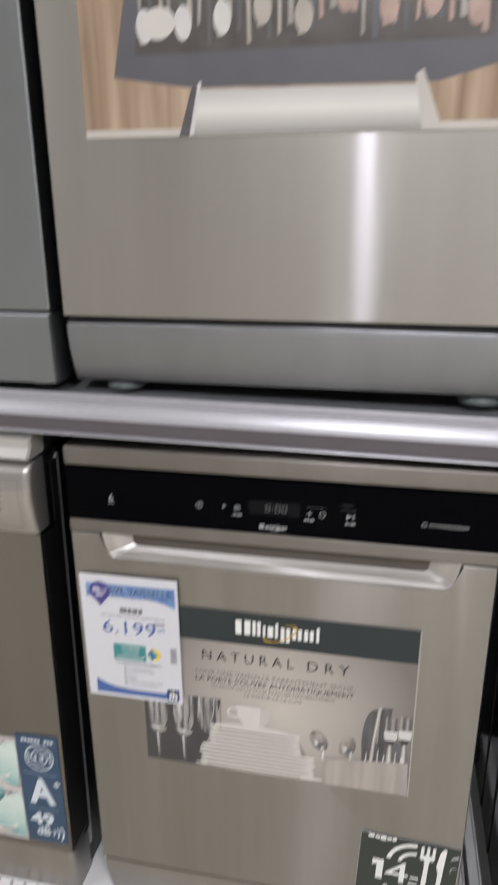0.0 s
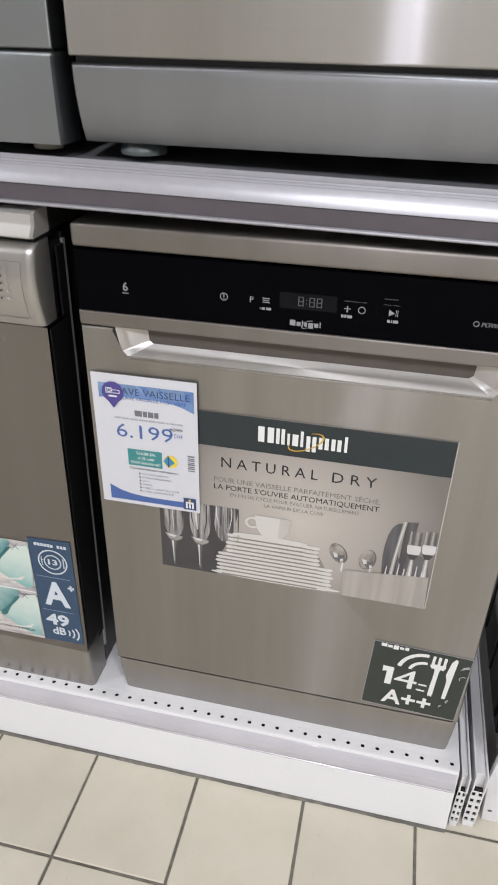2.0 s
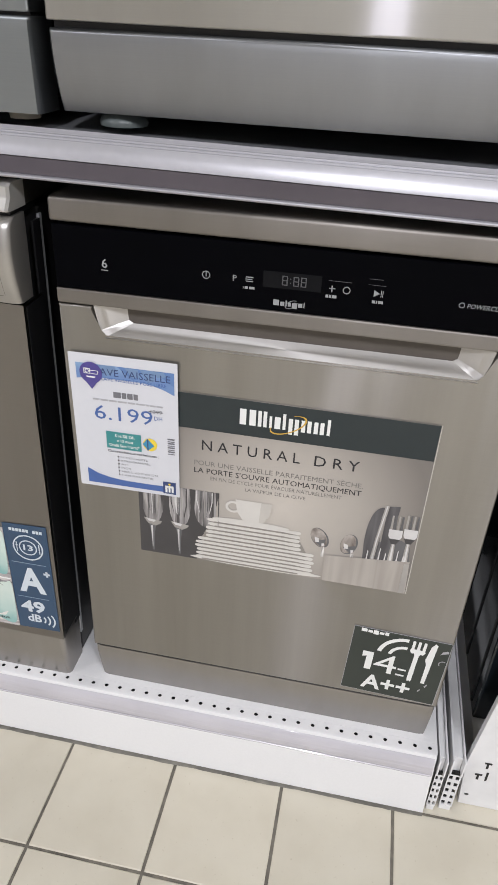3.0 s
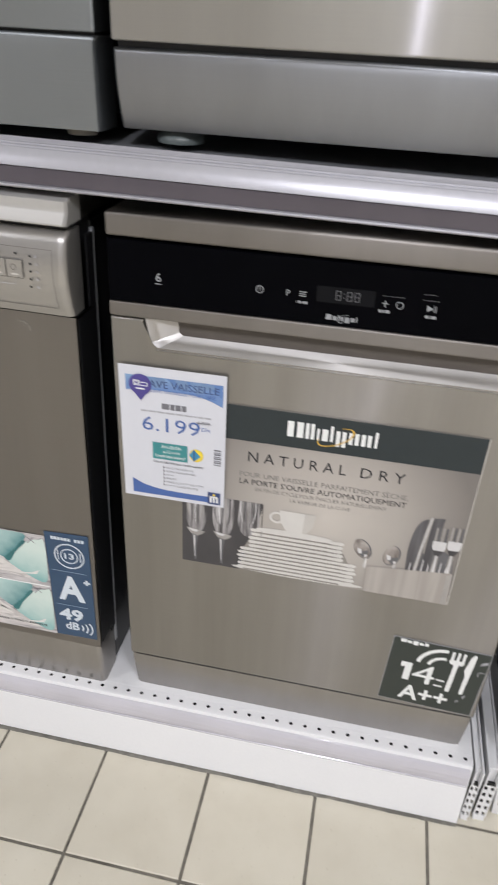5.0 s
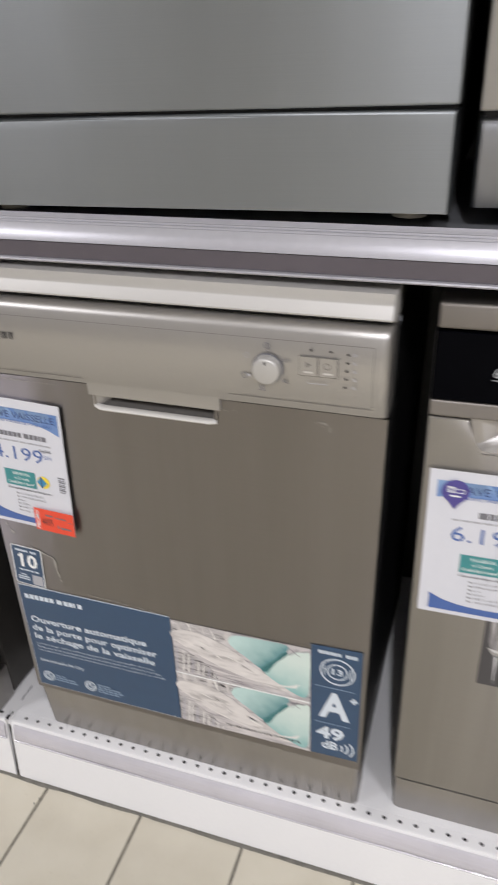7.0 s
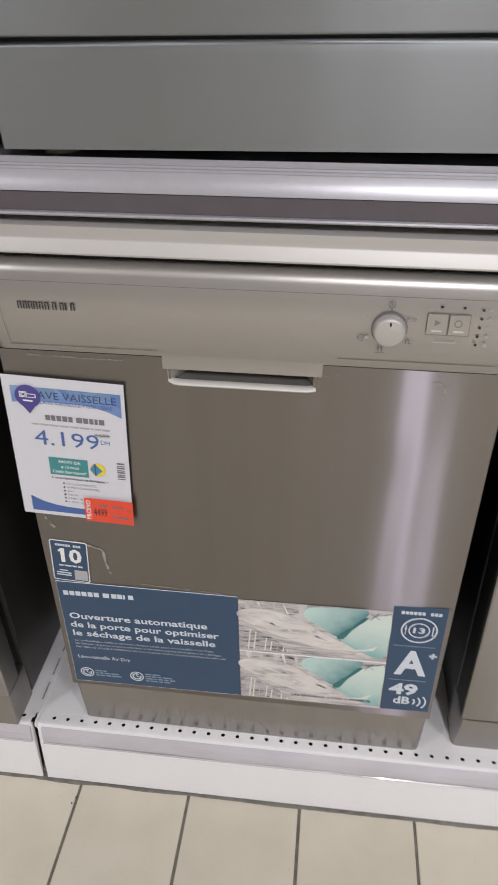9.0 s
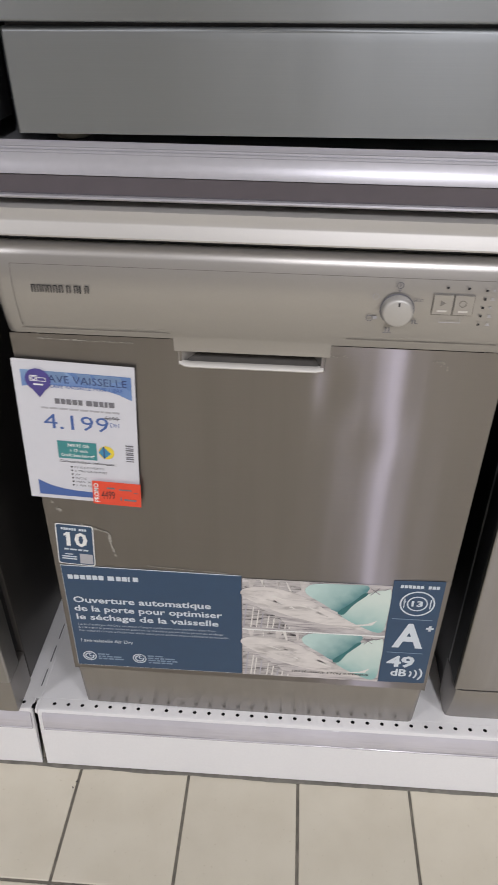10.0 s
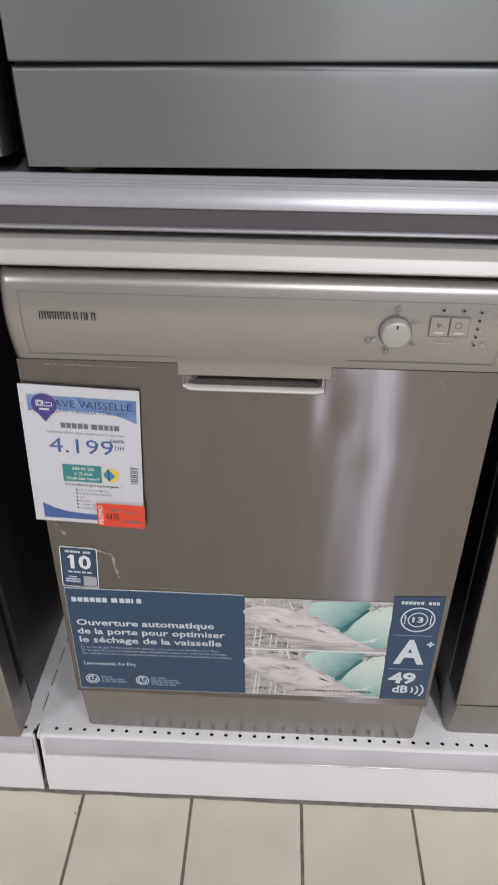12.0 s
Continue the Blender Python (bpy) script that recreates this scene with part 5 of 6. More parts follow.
part("small_print", bars([(0.020, 0.031, 0.0280, 0.0305), (0.037, 0.054, 0.0270, 0.0290), (0.057, 0.063, 0.0235, 0.0245), (0.038, 0.040, 0.0095, 0.0150), (0.043, 0.060, 0.0095, 0.0125)], z=0.0007), INK_GREY, e)


# ---------------------------------------------------------------- poster on the black-panel machine
def dish_poster():
    x0, z0, w, h = 0.097, 0.4905, 0.4115, 0.291
    e = thing("door_poster", pose(x0, -0.0008, z0, 90), "beige poster of dishes and cutlery on a dishwasher door", "poster")
    T = 0.0005
    part("sheet", prism(rect(0, w, 0, h, 0.002), T), POSTER_BG, e)
    part("rim", bars([(w - 0.0006, w + 0.0005, 0, h)], z=-0.0001, h=0.0009), PHOTO_SOFT, e)
    part("header", prism(rect(0, w - 0.0012, h - 0.055, h - 0.0008), 0.0003, T), DARK_GREEN, e, "dark green-black header band")
    X = lambda x: x - x0
    Z = lambda z: z - z0
    # maker's mark in plain shapes with a gold swirl
    lw = [(0.246, 0.268, 0.744, 0.768), (0.271, 0.283, 0.744, 0.768), (0.2865, 0.290, 0.744, 0.762), (0.2935, 0.3015, 0.744, 0.762), (0.3045, 0.3085, 0.744, 0.768), (0.3125, 0.326, 0.738, 0.762), (0.3295, 0.343, 0.744, 0.762), (0.3465, 0.360, 0.744, 0.762), (0.3640, 0.368, 0.744, 0.768)]
    strokes = []
    for a, b, c, d in lw:
        if b - a > 0.010:
            strokes += [(a, a + 0.40 * (b - a), c, d), (b - 0.40 * (b - a), b, c, d)]
        else:
            strokes.append((a, b, c, d))
    for a, b, c, d in strokes:
        part("maker_bar", bars([(X(a), X(b), Z(c), Z(d))], z=T + 0.0004), WHITE_INK, e, "white bar of the maker's mark")
    part("gold_swirl", ring(X(0.312), Z(0.752), 0.026, 0.0036, z=T + 0.0008, a0=150, a1=420, sy=0.42, turn=28, taper=True), GOLD, e)
    t2 = T + 0.0004
    write("title", "NATURAL", X(0.194), Z(0.6935), 0.0165, t2, INK_BLACK, e, width=0.138, spacing=1.55)
    write("title", "DRY", X(0.352), Z(0.6935), 0.0165, t2, INK_BLACK, e, width=0.061, spacing=1.55)
    write("line", "POUR UNE VAISSELLE PARFAITEMENT SÈCHE,", X(0.183), Z(0.6675), 0.0080, t2, INK_MID, e, width=0.239)
    write("line", "LA PORTE S'OUVRE AUTOMATIQUEMENT", X(0.183), Z(0.6545), 0.0088, t2, INK_BLACK, e, width=0.238)
    write("line", "EN FIN DE CYCLE POUR ÉVACUER NATURELLEMENT", X(0.207), Z(0.6440), 0.0062, t2, INK_MID, e, width=0.188)
    write("line", "LA VAPEUR DE LA CUVE", X(0.258), Z(0.6335), 0.0058, t2, INK_MID, e, width=0.087)
    # dark corner with wine glasses
    part("dark_backdrop", prism([(0.0005, 0.0005), (0.090, 0.0005), (0.112, 0.06), (0.1235, 0.132), (0.0005, 0.132)], 0.0002, T), PHOTO_DARK, e)
    rnd_ = random.Random(9)
    for k, cx in enumerate((0.022, 0.064, 0.103)):
        b0 = 0.058 if k < 2 else 0.066
        pts = [(cx - 0.015, 0.132), (cx - 0.0165, 0.100)]
        for a in range(9):
            t = radians(180 + 22.5 * a)
            pts.append((cx + 0.0165 * math.cos(t), 0.098 + (0.098 - b0) * math.sin(t)))
        pts += [(cx + 0.015, 0.132)]
        part("glass_bowl", prism(pts, 0.0001, T + 0.0003), PRINT_GLASS, e, "printed wine glass")
        for q in range(5):
            sx = cx - 0.0135 + 0.0055 * q + rnd_.uniform(-0.001, 0.001)
            wd = rnd_.uniform(0.0012, 0.0034)
            low = b0 + 0.012 + 0.9 * abs(sx - cx) + rnd_.uniform(0, 0.012)
            bend = (cx - sx) * 0.35
            part("glass_streak", prism([(sx + bend, low), (sx + bend + wd * 0.5, low - 0.002), (sx + wd, low + 0.020), (sx + wd, 0.1315), (sx, 0.1315), (sx, low + 0.020)], 0.0001, T + 0.0005), (PHOTO_STEEL, PHOTO_DARK, PHOTO_GLINT, PHOTO_KNIFE)[(q + k) % 4], e)
        if k < 2:
            part("glass_knot", prism([(cx - 0.015, b0 + 0.010), (cx + 0.014, b0 + 0.006), (cx + 0.011, b0 + 0.001), (cx + 0.003, b0 - 0.004), (cx - 0.008, b0 - 0.001)], 0.0001, T + 0.0007), PHOTO_STEEL, e)
            part("glass_glint", prism([(cx - 0.012, b0 + 0.009), (cx + 0.004, b0 + 0.007), (cx + 0.001, b0 + 0.003), (cx - 0.007, b0 + 0.004)], 0.0001, T + 0.0009), PHOTO_GLINT, e)
            part("glass_stem", prism([(cx - 0.007, b0), (cx + 0.004, b0 - 0.002), (cx + 0.0015, b0 - 0.022), (cx + 0.001, 0.006), (cx - 0.0025, 0.006), (cx - 0.003, b0 - 0.022)], 0.0001, T + 0.0007), PHOTO_KNIFE, e)
            part("glass_glint", prism([(cx - 0.004, b0 - 0.004), (cx - 0.001, b0 - 0.004), (cx - 0.0012, 0.012), (cx - 0.0020, 0.012)], 0.0001, T + 0.0009), PHOTO_GLINT, e)
    part("glass_edge", bars([(0.1225, 0.1237, 0.07, 0.132)], z=T + 0.0007), PHOTO_DARK, e)
    # stacks of plates
    def plates(xa, xb, za, zb, n, seed):
        rnd = random.Random(seed)
        for k in range(n):
            z = za + (zb - za) * k / n
            d = (zb - za) / n
            ja, jb = rnd.uniform(-0.002, 0.002), rnd.uniform(-0.002, 0.002)
            lip = d * 0.44
            pts = [(xa + ja + 0.004, z + d * 0.16), (xb + jb - 0.016, z + d * 0.16)]
            pts += [(xb + jb - 0.006 + 0.006 * math.cos(radians(t)), z + d * 0.50 + lip * math.sin(radians(t))) for t in (-80, -40, 0, 40, 80)]
            pts += [(xb + jb - 0.016, z + d * 0.84), (xa + ja + 0.004, z + d * 0.90), (xa + ja, z + d * 0.72), (xa + ja, z + d * 0.36)]
            part("plate", prism(pts, 0.0002, T + 0.0008), PHOTO_LIGHT, e, "printed white plate" if k == 0 else "")
            part("plate_shadow", bars([(xa + ja + 0.010, xb + jb - 0.022, z - d * 0.10, z + d * 0.24)], z=T + 0.0011), PHOTO_SHADE, e)
    part("plate_backing", prism([(0.100, 0.004), (0.256, 0.004), (0.258, 0.046), (0.238, 0.084), (0.114, 0.084), (0.098, 0.046)], 0.0002, T + 0.0004), PHOTO_SHADE, e)
    part("plate", prism(oval(0.182, 0.006, 0.102, 0.0052), 0.0002, T + 0.0006), PHOTO_LIGHT, e)
    plates(0.090, 0.270, 0.004, 0.048, 6, 3)
    plates(0.106, 0.248, 0.048, 0.086, 5, 8)
    part("saucer", prism(oval(0.172, 0.0865, 0.058, 0.0045), 0.0002, T + 0.0010), PHOTO_LIGHT, e)
    # cup
    part("cup", prism([(0.148, 0.127), (0.202, 0.127), (0.199, 0.105), (0.190, 0.091), (0.160, 0.091), (0.151, 0.105)], 0.0002, T + 0.0014), PHOTO_LIGHT, e, "printed white cup")
    part("cup_handle", ring(0.145, 0.113, 0.0095, 0.004, z=T + 0.0014, sy=0.9), PHOTO_LIGHT, e)
    part("cup_shade", prism([(0.186, 0.127), (0.202, 0.127), (0.199, 0.105), (0.190, 0.091), (0.184, 0.091)], 0.0002, T + 0.0017), PHOTO_SOFT, e)
    # cutlery
    for cx, cy, tr in ((0.275, 0.080, 28), (0.318, 0.076, -12)):
        part("spoon_rim", prism(oval(cx, cy, 0.0122, 0.0190, tr), 0.0001, T + 0.0003), PHOTO_KNIFE, e)
        part("spoon", prism(oval(cx - 0.0012, cy + 0.0006, 0.0108, 0.0178, tr), 0.0001, T + 0.0005), PRINT_SPOON, e, "printed spoon")
        part("spoon_shade", prism([(cx - 0.008, cy - 0.006), (cx + 0.009, cy - 0.001), (cx + 0.008, cy - 0.010), (cx + 0.002, cy - 0.015)], 0.0001, T + 0.0007), PHOTO_KNIFE, e)
        part("spoon_glint", prism([(cx - 0.0075, cy + 0.001), (cx - 0.0015, cy - 0.0005), (cx - 0.0005, cy - 0.0075), (cx - 0.0055, cy - 0.0085)], 0.0001, T + 0.0009), PHOTO_GLINT, e)
        part("spoon_glint", prism([(cx + 0.0035, cy - 0.0095), (cx + 0.0075, cy - 0.0085), (cx + 0.0070, cy - 0.0135), (cx + 0.0040, cy - 0.0145)], 0.0001, T + 0.0009), PHOTO_GLINT, e)
        part("spoon_handle", bars([(cx + 0.004, cx + 0.0085, 0.045, cy - 0.016)], z=T + 0.0003), PRINT_FORK, e)
    # a rounded blade, the bright back of another, and a square-ended blade behind
    curve = [(0.3385 + 0.0215 * (k / 12) ** 2.2, 0.085 + 0.066 * math.sin(k / 12 * math.pi / 2)) for k in range(13)]
    part("knife", prism([(0.3400, 0.050)] + curve + [(0.3600, 0.050)], 0.0001, T + 0.0006), PRINT_BLADE, e, "printed knife blade")
    part("knife", prism([(0.3610, 0.050), (0.3640, 0.154), (0.3805, 0.156), (0.3760, 0.100), (0.3720, 0.050)], 0.0001, T + 0.0006), PRINT_BLADE, e, "printed square-ended blade")
    part("knife_back", prism([(0.3500, 0.048), (0.3555, 0.048), (0.3590, 0.094), (0.3655, 0.155), (0.3600, 0.155), (0.3535, 0.094)], 0.0001, T + 0.0011), PHOTO_STEEL, e)
    part("knife_edge", prism([(0.3518, 0.048), (0.3536, 0.048), (0.3568, 0.094), (0.3634, 0.155), (0.3620, 0.155), (0.3550, 0.094)], 0.0001, T + 0.0014), PHOTO_GLINT, e)
    part("cutlery_shadow", prism([(0.342, 0.046), (w - 0.004, 0.050), (w - 0.008, 0.090), (0.390, 0.098), (0.366, 0.090), (0.342, 0.090)], 0.0002, T + 0.0004), PHOTO_KNIFE, e)
    for cx, top in ((0.3800, 0.140), (0.4005, 0.144)):
        for k in range(4):
            a = cx - 0.0088 + 0.0046 * k
            part("fork_tine", prism([(a, top - 0.026), (a + 0.0036, top - 0.026), (a + 0.0032, top), (a + 0.0008, top)], 0.0002, T + 0.0010), PHOTO_KNIFE if k % 2 else PHOTO_STEEL, e)
        head = [(cx - 0.0096, top - 0.024), (cx - 0.0094, top - 0.036), (cx - 0.0070, top - 0.0405), (cx + 0.0070, top - 0.0405), (cx + 0.0094, top - 0.036), (cx + 0.0096, top - 0.024)]
        part("fork_head", prism(head, 0.0002, T + 0.0013), PHOTO_GLINT, e, "printed fork")
        part("fork_shade", prism([(cx - 0.0078, top - 0.0405), (cx + 0.0078, top - 0.0405), (cx + 0.0030, top - 0.050), (cx - 0.0040, top - 0.050)], 0.0001, T + 0.0011), PHOTO_DARK, e)
        part("fork_stem", prism([(cx - 0.0030, top - 0.050), (cx + 0.0022, top - 0.050), (cx + 0.0032, 0.048), (cx - 0.0056, 0.048)], 0.0002, T + 0.0012), PHOTO_STEEL, e)
        part("fork_stem_glint", prism([(cx - 0.0014, top - 0.050), (cx + 0.0006, top - 0.050), (cx + 0.0012, 0.048), (cx - 0.0026, 0.048)], 0.0002, T + 0.0014), PHOTO_GLINT, e)
    for k in range(7):
        a = 0.3440 + 0.0085 * k
        part("cutlery_stem", prism([(a, 0.047), (a + 0.0022, 0.047), (a + 0.0030, 0.070 + 0.004 * (k % 3)), (a + 0.0018, 0.072 + 0.004 * (k % 3))], 0.0002, T + 0.0013), PHOTO_GLINT, e)
    part("cutlery_tin_side", bars([(w - 0.0115, w - 0.0040, 0.001, 0.058)], z=T + 0.0020), PHOTO_STEEL, e)
    part("cutlery_tin", prism([(0.286, 0.0008), (w - 0.0016, 0.0008), (w - 0.004, 0.062), (0.284, 0.050)], 0.0001, T + 0.0016), PRINT_TIN, e, "printed steel cutlery holder")
    return e


dish_poster()


def capacity_sticker():
    x0, z0, w, h = 0.4405, 0.2575, 0.1515, 0.1435
    e = thing("energy_sticker", pose(x0 - 0.0025, -0.0008, z0 + 0.0065, 90) @ pose(0, 0, 0, 0, 0, -2.5), "dark green sticker with white capacity and energy figures", "sticker")
    T = 0.0005
    part("border", prism(rect(-0.0009, w + 0.0009, -0.0009, h + 0.0009, 0.001), T - 0.0002), INK_PALE, e, "pale cut edge")
    part("sheet", prism(rect(0, w, 0, h, 0.001), T), STICKER_GREEN, e)
    z = T + 0.0004
    bar_parts("maker_bar", [(0.011, 0.020, 0.136, 0.1425), (0.0215, 0.0285, 0.136, 0.141), (0.030, 0.038, 0.134, 0.1425), (0.0395, 0.0465, 0.136, 0.141), (0.048, 0.054, 0.136, 0.1425)], z, WHITE_INK, e, "white bar of the maker's mark")
    number = part("number", prism([(0.0215, 0.0935), (0.0390, 0.0935), (0.0390, 0.0535), (0.0285, 0.0535), (0.0285, 0.0835), (0.0215, 0.0810)], 0.0003, z), WHITE_INK, e, "white figures 14")
    write("figure", "4", 0.0425, 0.052, 0.042, z, WHITE_INK, number, width=0.036)
    write("energy_class", "A++", 0.030, 0.010, 0.031, z, WHITE_INK, e, width=0.079, bold=0.025)
    part("plate_arc", ring(0.085, 0.094, 0.040, 0.0065, z=z, a0=88, a1=172), WHITE_INK, e)
    part("plate_arc", ring(0.085, 0.094, 0.023, 0.0055, z=z, a0=85, a1=170), WHITE_INK, e)
    part("dash", bars([(0.0815, 0.0945, 0.0655, 0.0690)], z=z), WHITE_INK, e)
    part("dash", bars([(0.0800, 0.0935, 0.0525, 0.0560)], z=z), WHITE_INK, e)
    part("fork", prism(rounded([(0.0925, 0.118), (0.0945, 0.109), (0.1000, 0.105), (0.0992, 0.050), (0.1030, 0.047), (0.1066, 0.050), (0.1072, 0.105), (0.1125, 0.109), (0.1145, 0.118)], 3), 0.0003, z), WHITE_INK, e)
    for k in range(3):
        a = 0.0926 + 0.0087 * k
        part("fork_tine", prism(rect(a, a + 0.0045, 0.1150, 0.1370, 0.0016), 0.0003, z + 0.0004), WHITE_INK, e)
    part("knife", prism([(0.122, 0.046), (0.128, 0.046), (0.1295, 0.090), (0.131, 0.136), (0.127, 0.139), (0.122, 0.130), (0.1185, 0.100), (0.122, 0.088)], 0.0003, z), WHITE_INK, e)
    part("scuff", prism([(0.138, 0.118), (0.150, 0.124), (0.149, 0.129), (0.141, 0.125)], 0.0002, z), INK_PALE, e)
    part("scuff", ring(0.146, 0.098, 0.006, 0.0014, z=z, a0=60, a1=220), INK_PALE, e)
    part("scuff", prism([(0.131, 0.036), (0.134, 0.044), (0.133, 0.046), (0.129, 0.040)], 0.0002, z), INK_PALE, e)
    part("scuff", prism([(0.122, 0.024), (0.126, 0.030), (0.124, 0.031), (0.121, 0.026)], 0.0002, z), INK_PALE, e)
    return e


capacity_sticker()


# ---------------------------------------------------------------- banner on the knob machine
def banner():
    x0, z0 = -0.634, 0.2725
    w, h = 0.581, 0.2335
    e = thing("door_banner", pose(x0, BY - 0.0008, z0, 90), "slate blue banner with dish photographs along the silver door", "banner")
    T = 0.0005
    part("border", prism([(0.0, 0.0032), (0.2775, 0.0032), (0.2775, h - 0.0032), (0.0035, h + 0.0010)], T - 0.0002), BANNER_TEXT, e, "pale cut edge")
    part("sheet", prism([(0.0006, 0.004), (0.2775, 0.004), (0.2775, h - 0.0045), (0.0040, h - 0.0004)], T), BANNER_BLUE, e)
    z = T + 0.0004
    xs = [0.012, 0.0215, 0.031, 0.0405, 0.050, 0.0595, 0.0735, 0.0865, 0.0955, 0.1045, 0.1125]
    bar_parts("maker_bar", [(a, a + (0.0075 if k != 9 else 0.003), 0.2065, 0.2155) for k, a in enumerate(xs) if k != 6] + [(0.0735, 0.083, 0.2065, 0.2155)], z, BANNER_TEXT, e, "pale bar of the maker's mark")
    write("slogan", "Ouverture automatique", 0.013, 0.1555, 0.0125, z, BANNER_TEXT, e, width=0.217, bold=0.022)
    write("slogan", "de la porte pour optimiser", 0.012, 0.1360, 0.0125, z, BANNER_TEXT, e, width=0.235, bold=0.022)
    write("slogan", "le séchage de la vaisselle", 0.013, 0.1165, 0.0125, z, BANNER_TEXT, e, width=0.228, bold=0.022)
    for k, (text, wd) in enumerate((("La technologie AirDry termine chaque cycle avec une bouffée d'air frais.", 0.224), ("En laissant la porte ouverte pendant la dernière partie de la phase de séchage,", 0.236), ("l'air naturel circule à l'intérieur de la cuve pour sécher impeccablement la vaisselle.", 0.244))):
        write("small_print", text, 0.0135, 0.1030 - 0.0075 * k, 0.0042, z, BANNER_SMALL, e, width=wd)
    write("feature_name", "Lave-vaisselle Air Dry", 0.013, 0.0625, 0.0075, z, BANNER_TEXT, e, width=0.086, bold=0.006)
    for cx in (0.0225, 0.1065):
        part("icon_ring", ring(cx, 0.0275, 0.0105, 0.0018, z=z), BANNER_TEXT, e)
        part("icon_clock", ring(cx, 0.0275, 0.0066, 0.0022, z=z, a0=60, a1=380), BANNER_TEXT, e)
        part("icon_hand", bars([(cx - 0.0008, cx + 0.0008, 0.0270, 0.0325), (cx, cx + 0.0045, 0.0262, 0.0275)], z=z), BANNER_TEXT, e)
    for k in range(3):
        part("icon_text", bars(word_bars(0.037, 0.080 - (0.024 if k == 0 else 0), 0.0315 - 0.0055 * k, 0.0030, 30 + k, 0), z=z), BANNER_DIM, e)
    for k in range(4):
        part("icon_text", bars(word_bars(0.121, 0.170 - (0.024 if k == 0 else 0.004 * (k % 2)), 0.0335 - 0.0055 * k, 0.0030, 40 + k, 0), z=z), BANNER_DIM, e)

    # two photographs of a loaded basket, one over the other
    px0, px1 = 0.2785, 0.5015
    part("photo_sheet", prism(rect(px0, px1, 0.003, h - 0.0085), T), PRINT_FROST, e, "photograph of frosted dishes in a basket")
    for lo, hi, sd in ((0.1185, h - 0.0090, 1), (0.0035, 0.1150, 2)):
        q = hi - lo
        P2 = lambda pts: [(px0 + u * (px1 - px0), lo + v * q) for u, v in pts]
        rnd = random.Random(sd)
        part("basket_shadow", prism(P2([(0.002, 0.80), (0.15, 0.84), (0.36, 0.78), (0.47, 0.90), (0.44, 0.998), (0.002, 0.998)]), 0.0001, z - 0.0002), PRINT_SLITS, e, "printed dark wire basket")
        part("basket_shadow", prism(P2([(0.002, 0.01), (0.34, 0.01), (0.26, 0.24), (0.10, 0.46), (0.002, 0.52)]), 0.0001, z - 0.0002), PRINT_SLITS, e)
        for k in range(9):
            u = 0.01 + 0.040 * k + rnd.uniform(-0.008, 0.008)
            part("basket_wire", prism(P2([(u, 0.012), (u + 0.010, 0.012), (u + 0.030 - 0.02 * k / 9, max(0.04, 0.50 - 0.055 * k)), (u + 0.022 - 0.02 * k / 9, max(0.04, 0.50 - 0.055 * k))]), 0.0001, z), FROST_WHITE if k % 3 else LILAC, e)
        for k in range(5):
            u = 0.06 + 0.085 * k + rnd.uniform(-0.01, 0.01)
            part("basket_wire", prism(P2([(u, 0.80), (u + 0.012, 0.80), (u + rnd.uniform(-0.03, 0.06), 0.997), (u - 0.012 + rnd.uniform(-0.02, 0.03), 0.997)]), 0.0001, z), FROST_WHITE if k % 2 else FROST, e)
        part("spray_arm", prism(P2(rounded([(0.004, 0.80), (0.004, 0.66), (0.16, 0.46), (0.33, 0.30), (0.55, 0.17), (0.80, 0.09), (0.88, 0.11), (0.72, 0.30), (0.58, 0.46), (0.47, 0.64), (0.32, 0.80), (0.14, 0.87)], 3)), 0.0001, z + 0.0003), PRINT_ARM, e, "printed pale spray arm")
        for k in range(10):
            u = rnd.uniform(0.10, 0.58)
            v = 0.74 - 0.75 * u + rnd.uniform(-0.06, 0.10)
            a = rnd.uniform(0.04, 0.12)
            part("arm_streak", prism(P2([(u, v), (u + a, v - a * 0.75), (u + a * 1.05, v - a * 0.70), (u + 0.02, v + 0.02)]), 0.0002, z + 0.0006), FROST_WHITE if k % 2 else FROST, e)
        one = slant_print("printed_turquoise_bowl", (0.50, 0.67, 0.64), (0.045, 0.20, 0.22), P2([(0.50, 0.95)])[0], P2([(0.74, 0.52)])[0])
        two = slant_print("printed_pale_turquoise_bowl", (0.62, 0.72, 0.67), (0.22, 0.45, 0.44), P2([(0.93, 0.72)])[0], P2([(0.86, 0.08)])[0])
        part("aqua_bowl", prism(P2(rounded([(0.43, 0.80), (0.47, 0.97), (0.66, 0.998), (0.84, 0.99), (0.825, 0.82), (0.76, 0.58), (0.66, 0.44), (0.56, 0.58)], 4)), 0.0001, z + 0.0008), one, e, "printed turquoise bowl")
        part("aqua_bowl", prism(P2(rounded([(0.67, 0.40), (0.75, 0.62), (0.85, 0.84), (0.95, 0.93), (0.997, 0.90), (0.997, 0.40), (0.97, 0.06), (0.84, 0.14)], 4)), 0.0001, z + 0.0009), two, e, "printed pale turquoise bowl")
        part("bowl_crease", prism(P2(rounded([(0.655, 0.44), (0.70, 0.40), (0.755, 0.60), (0.845, 0.83), (0.815, 0.84), (0.75, 0.66)], 3)), 0.0001, z + 0.0011), CREASE, e)
        part("bowl_rim", prism(P2([(0.76, 0.16), (0.90, 0.20), (0.93, 0.30), (0.86, 0.22), (0.77, 0.19)]), 0.0001, z + 0.0011), FROST_WHITE, e)
        for a, b in (((0.86, 0.82), (0.91, 0.96)), ((0.92, 0.84), (0.855, 0.95)), ((0.94, 0.92), (0.985, 0.97))):
            (ua, va), (ub, vb) = a, b
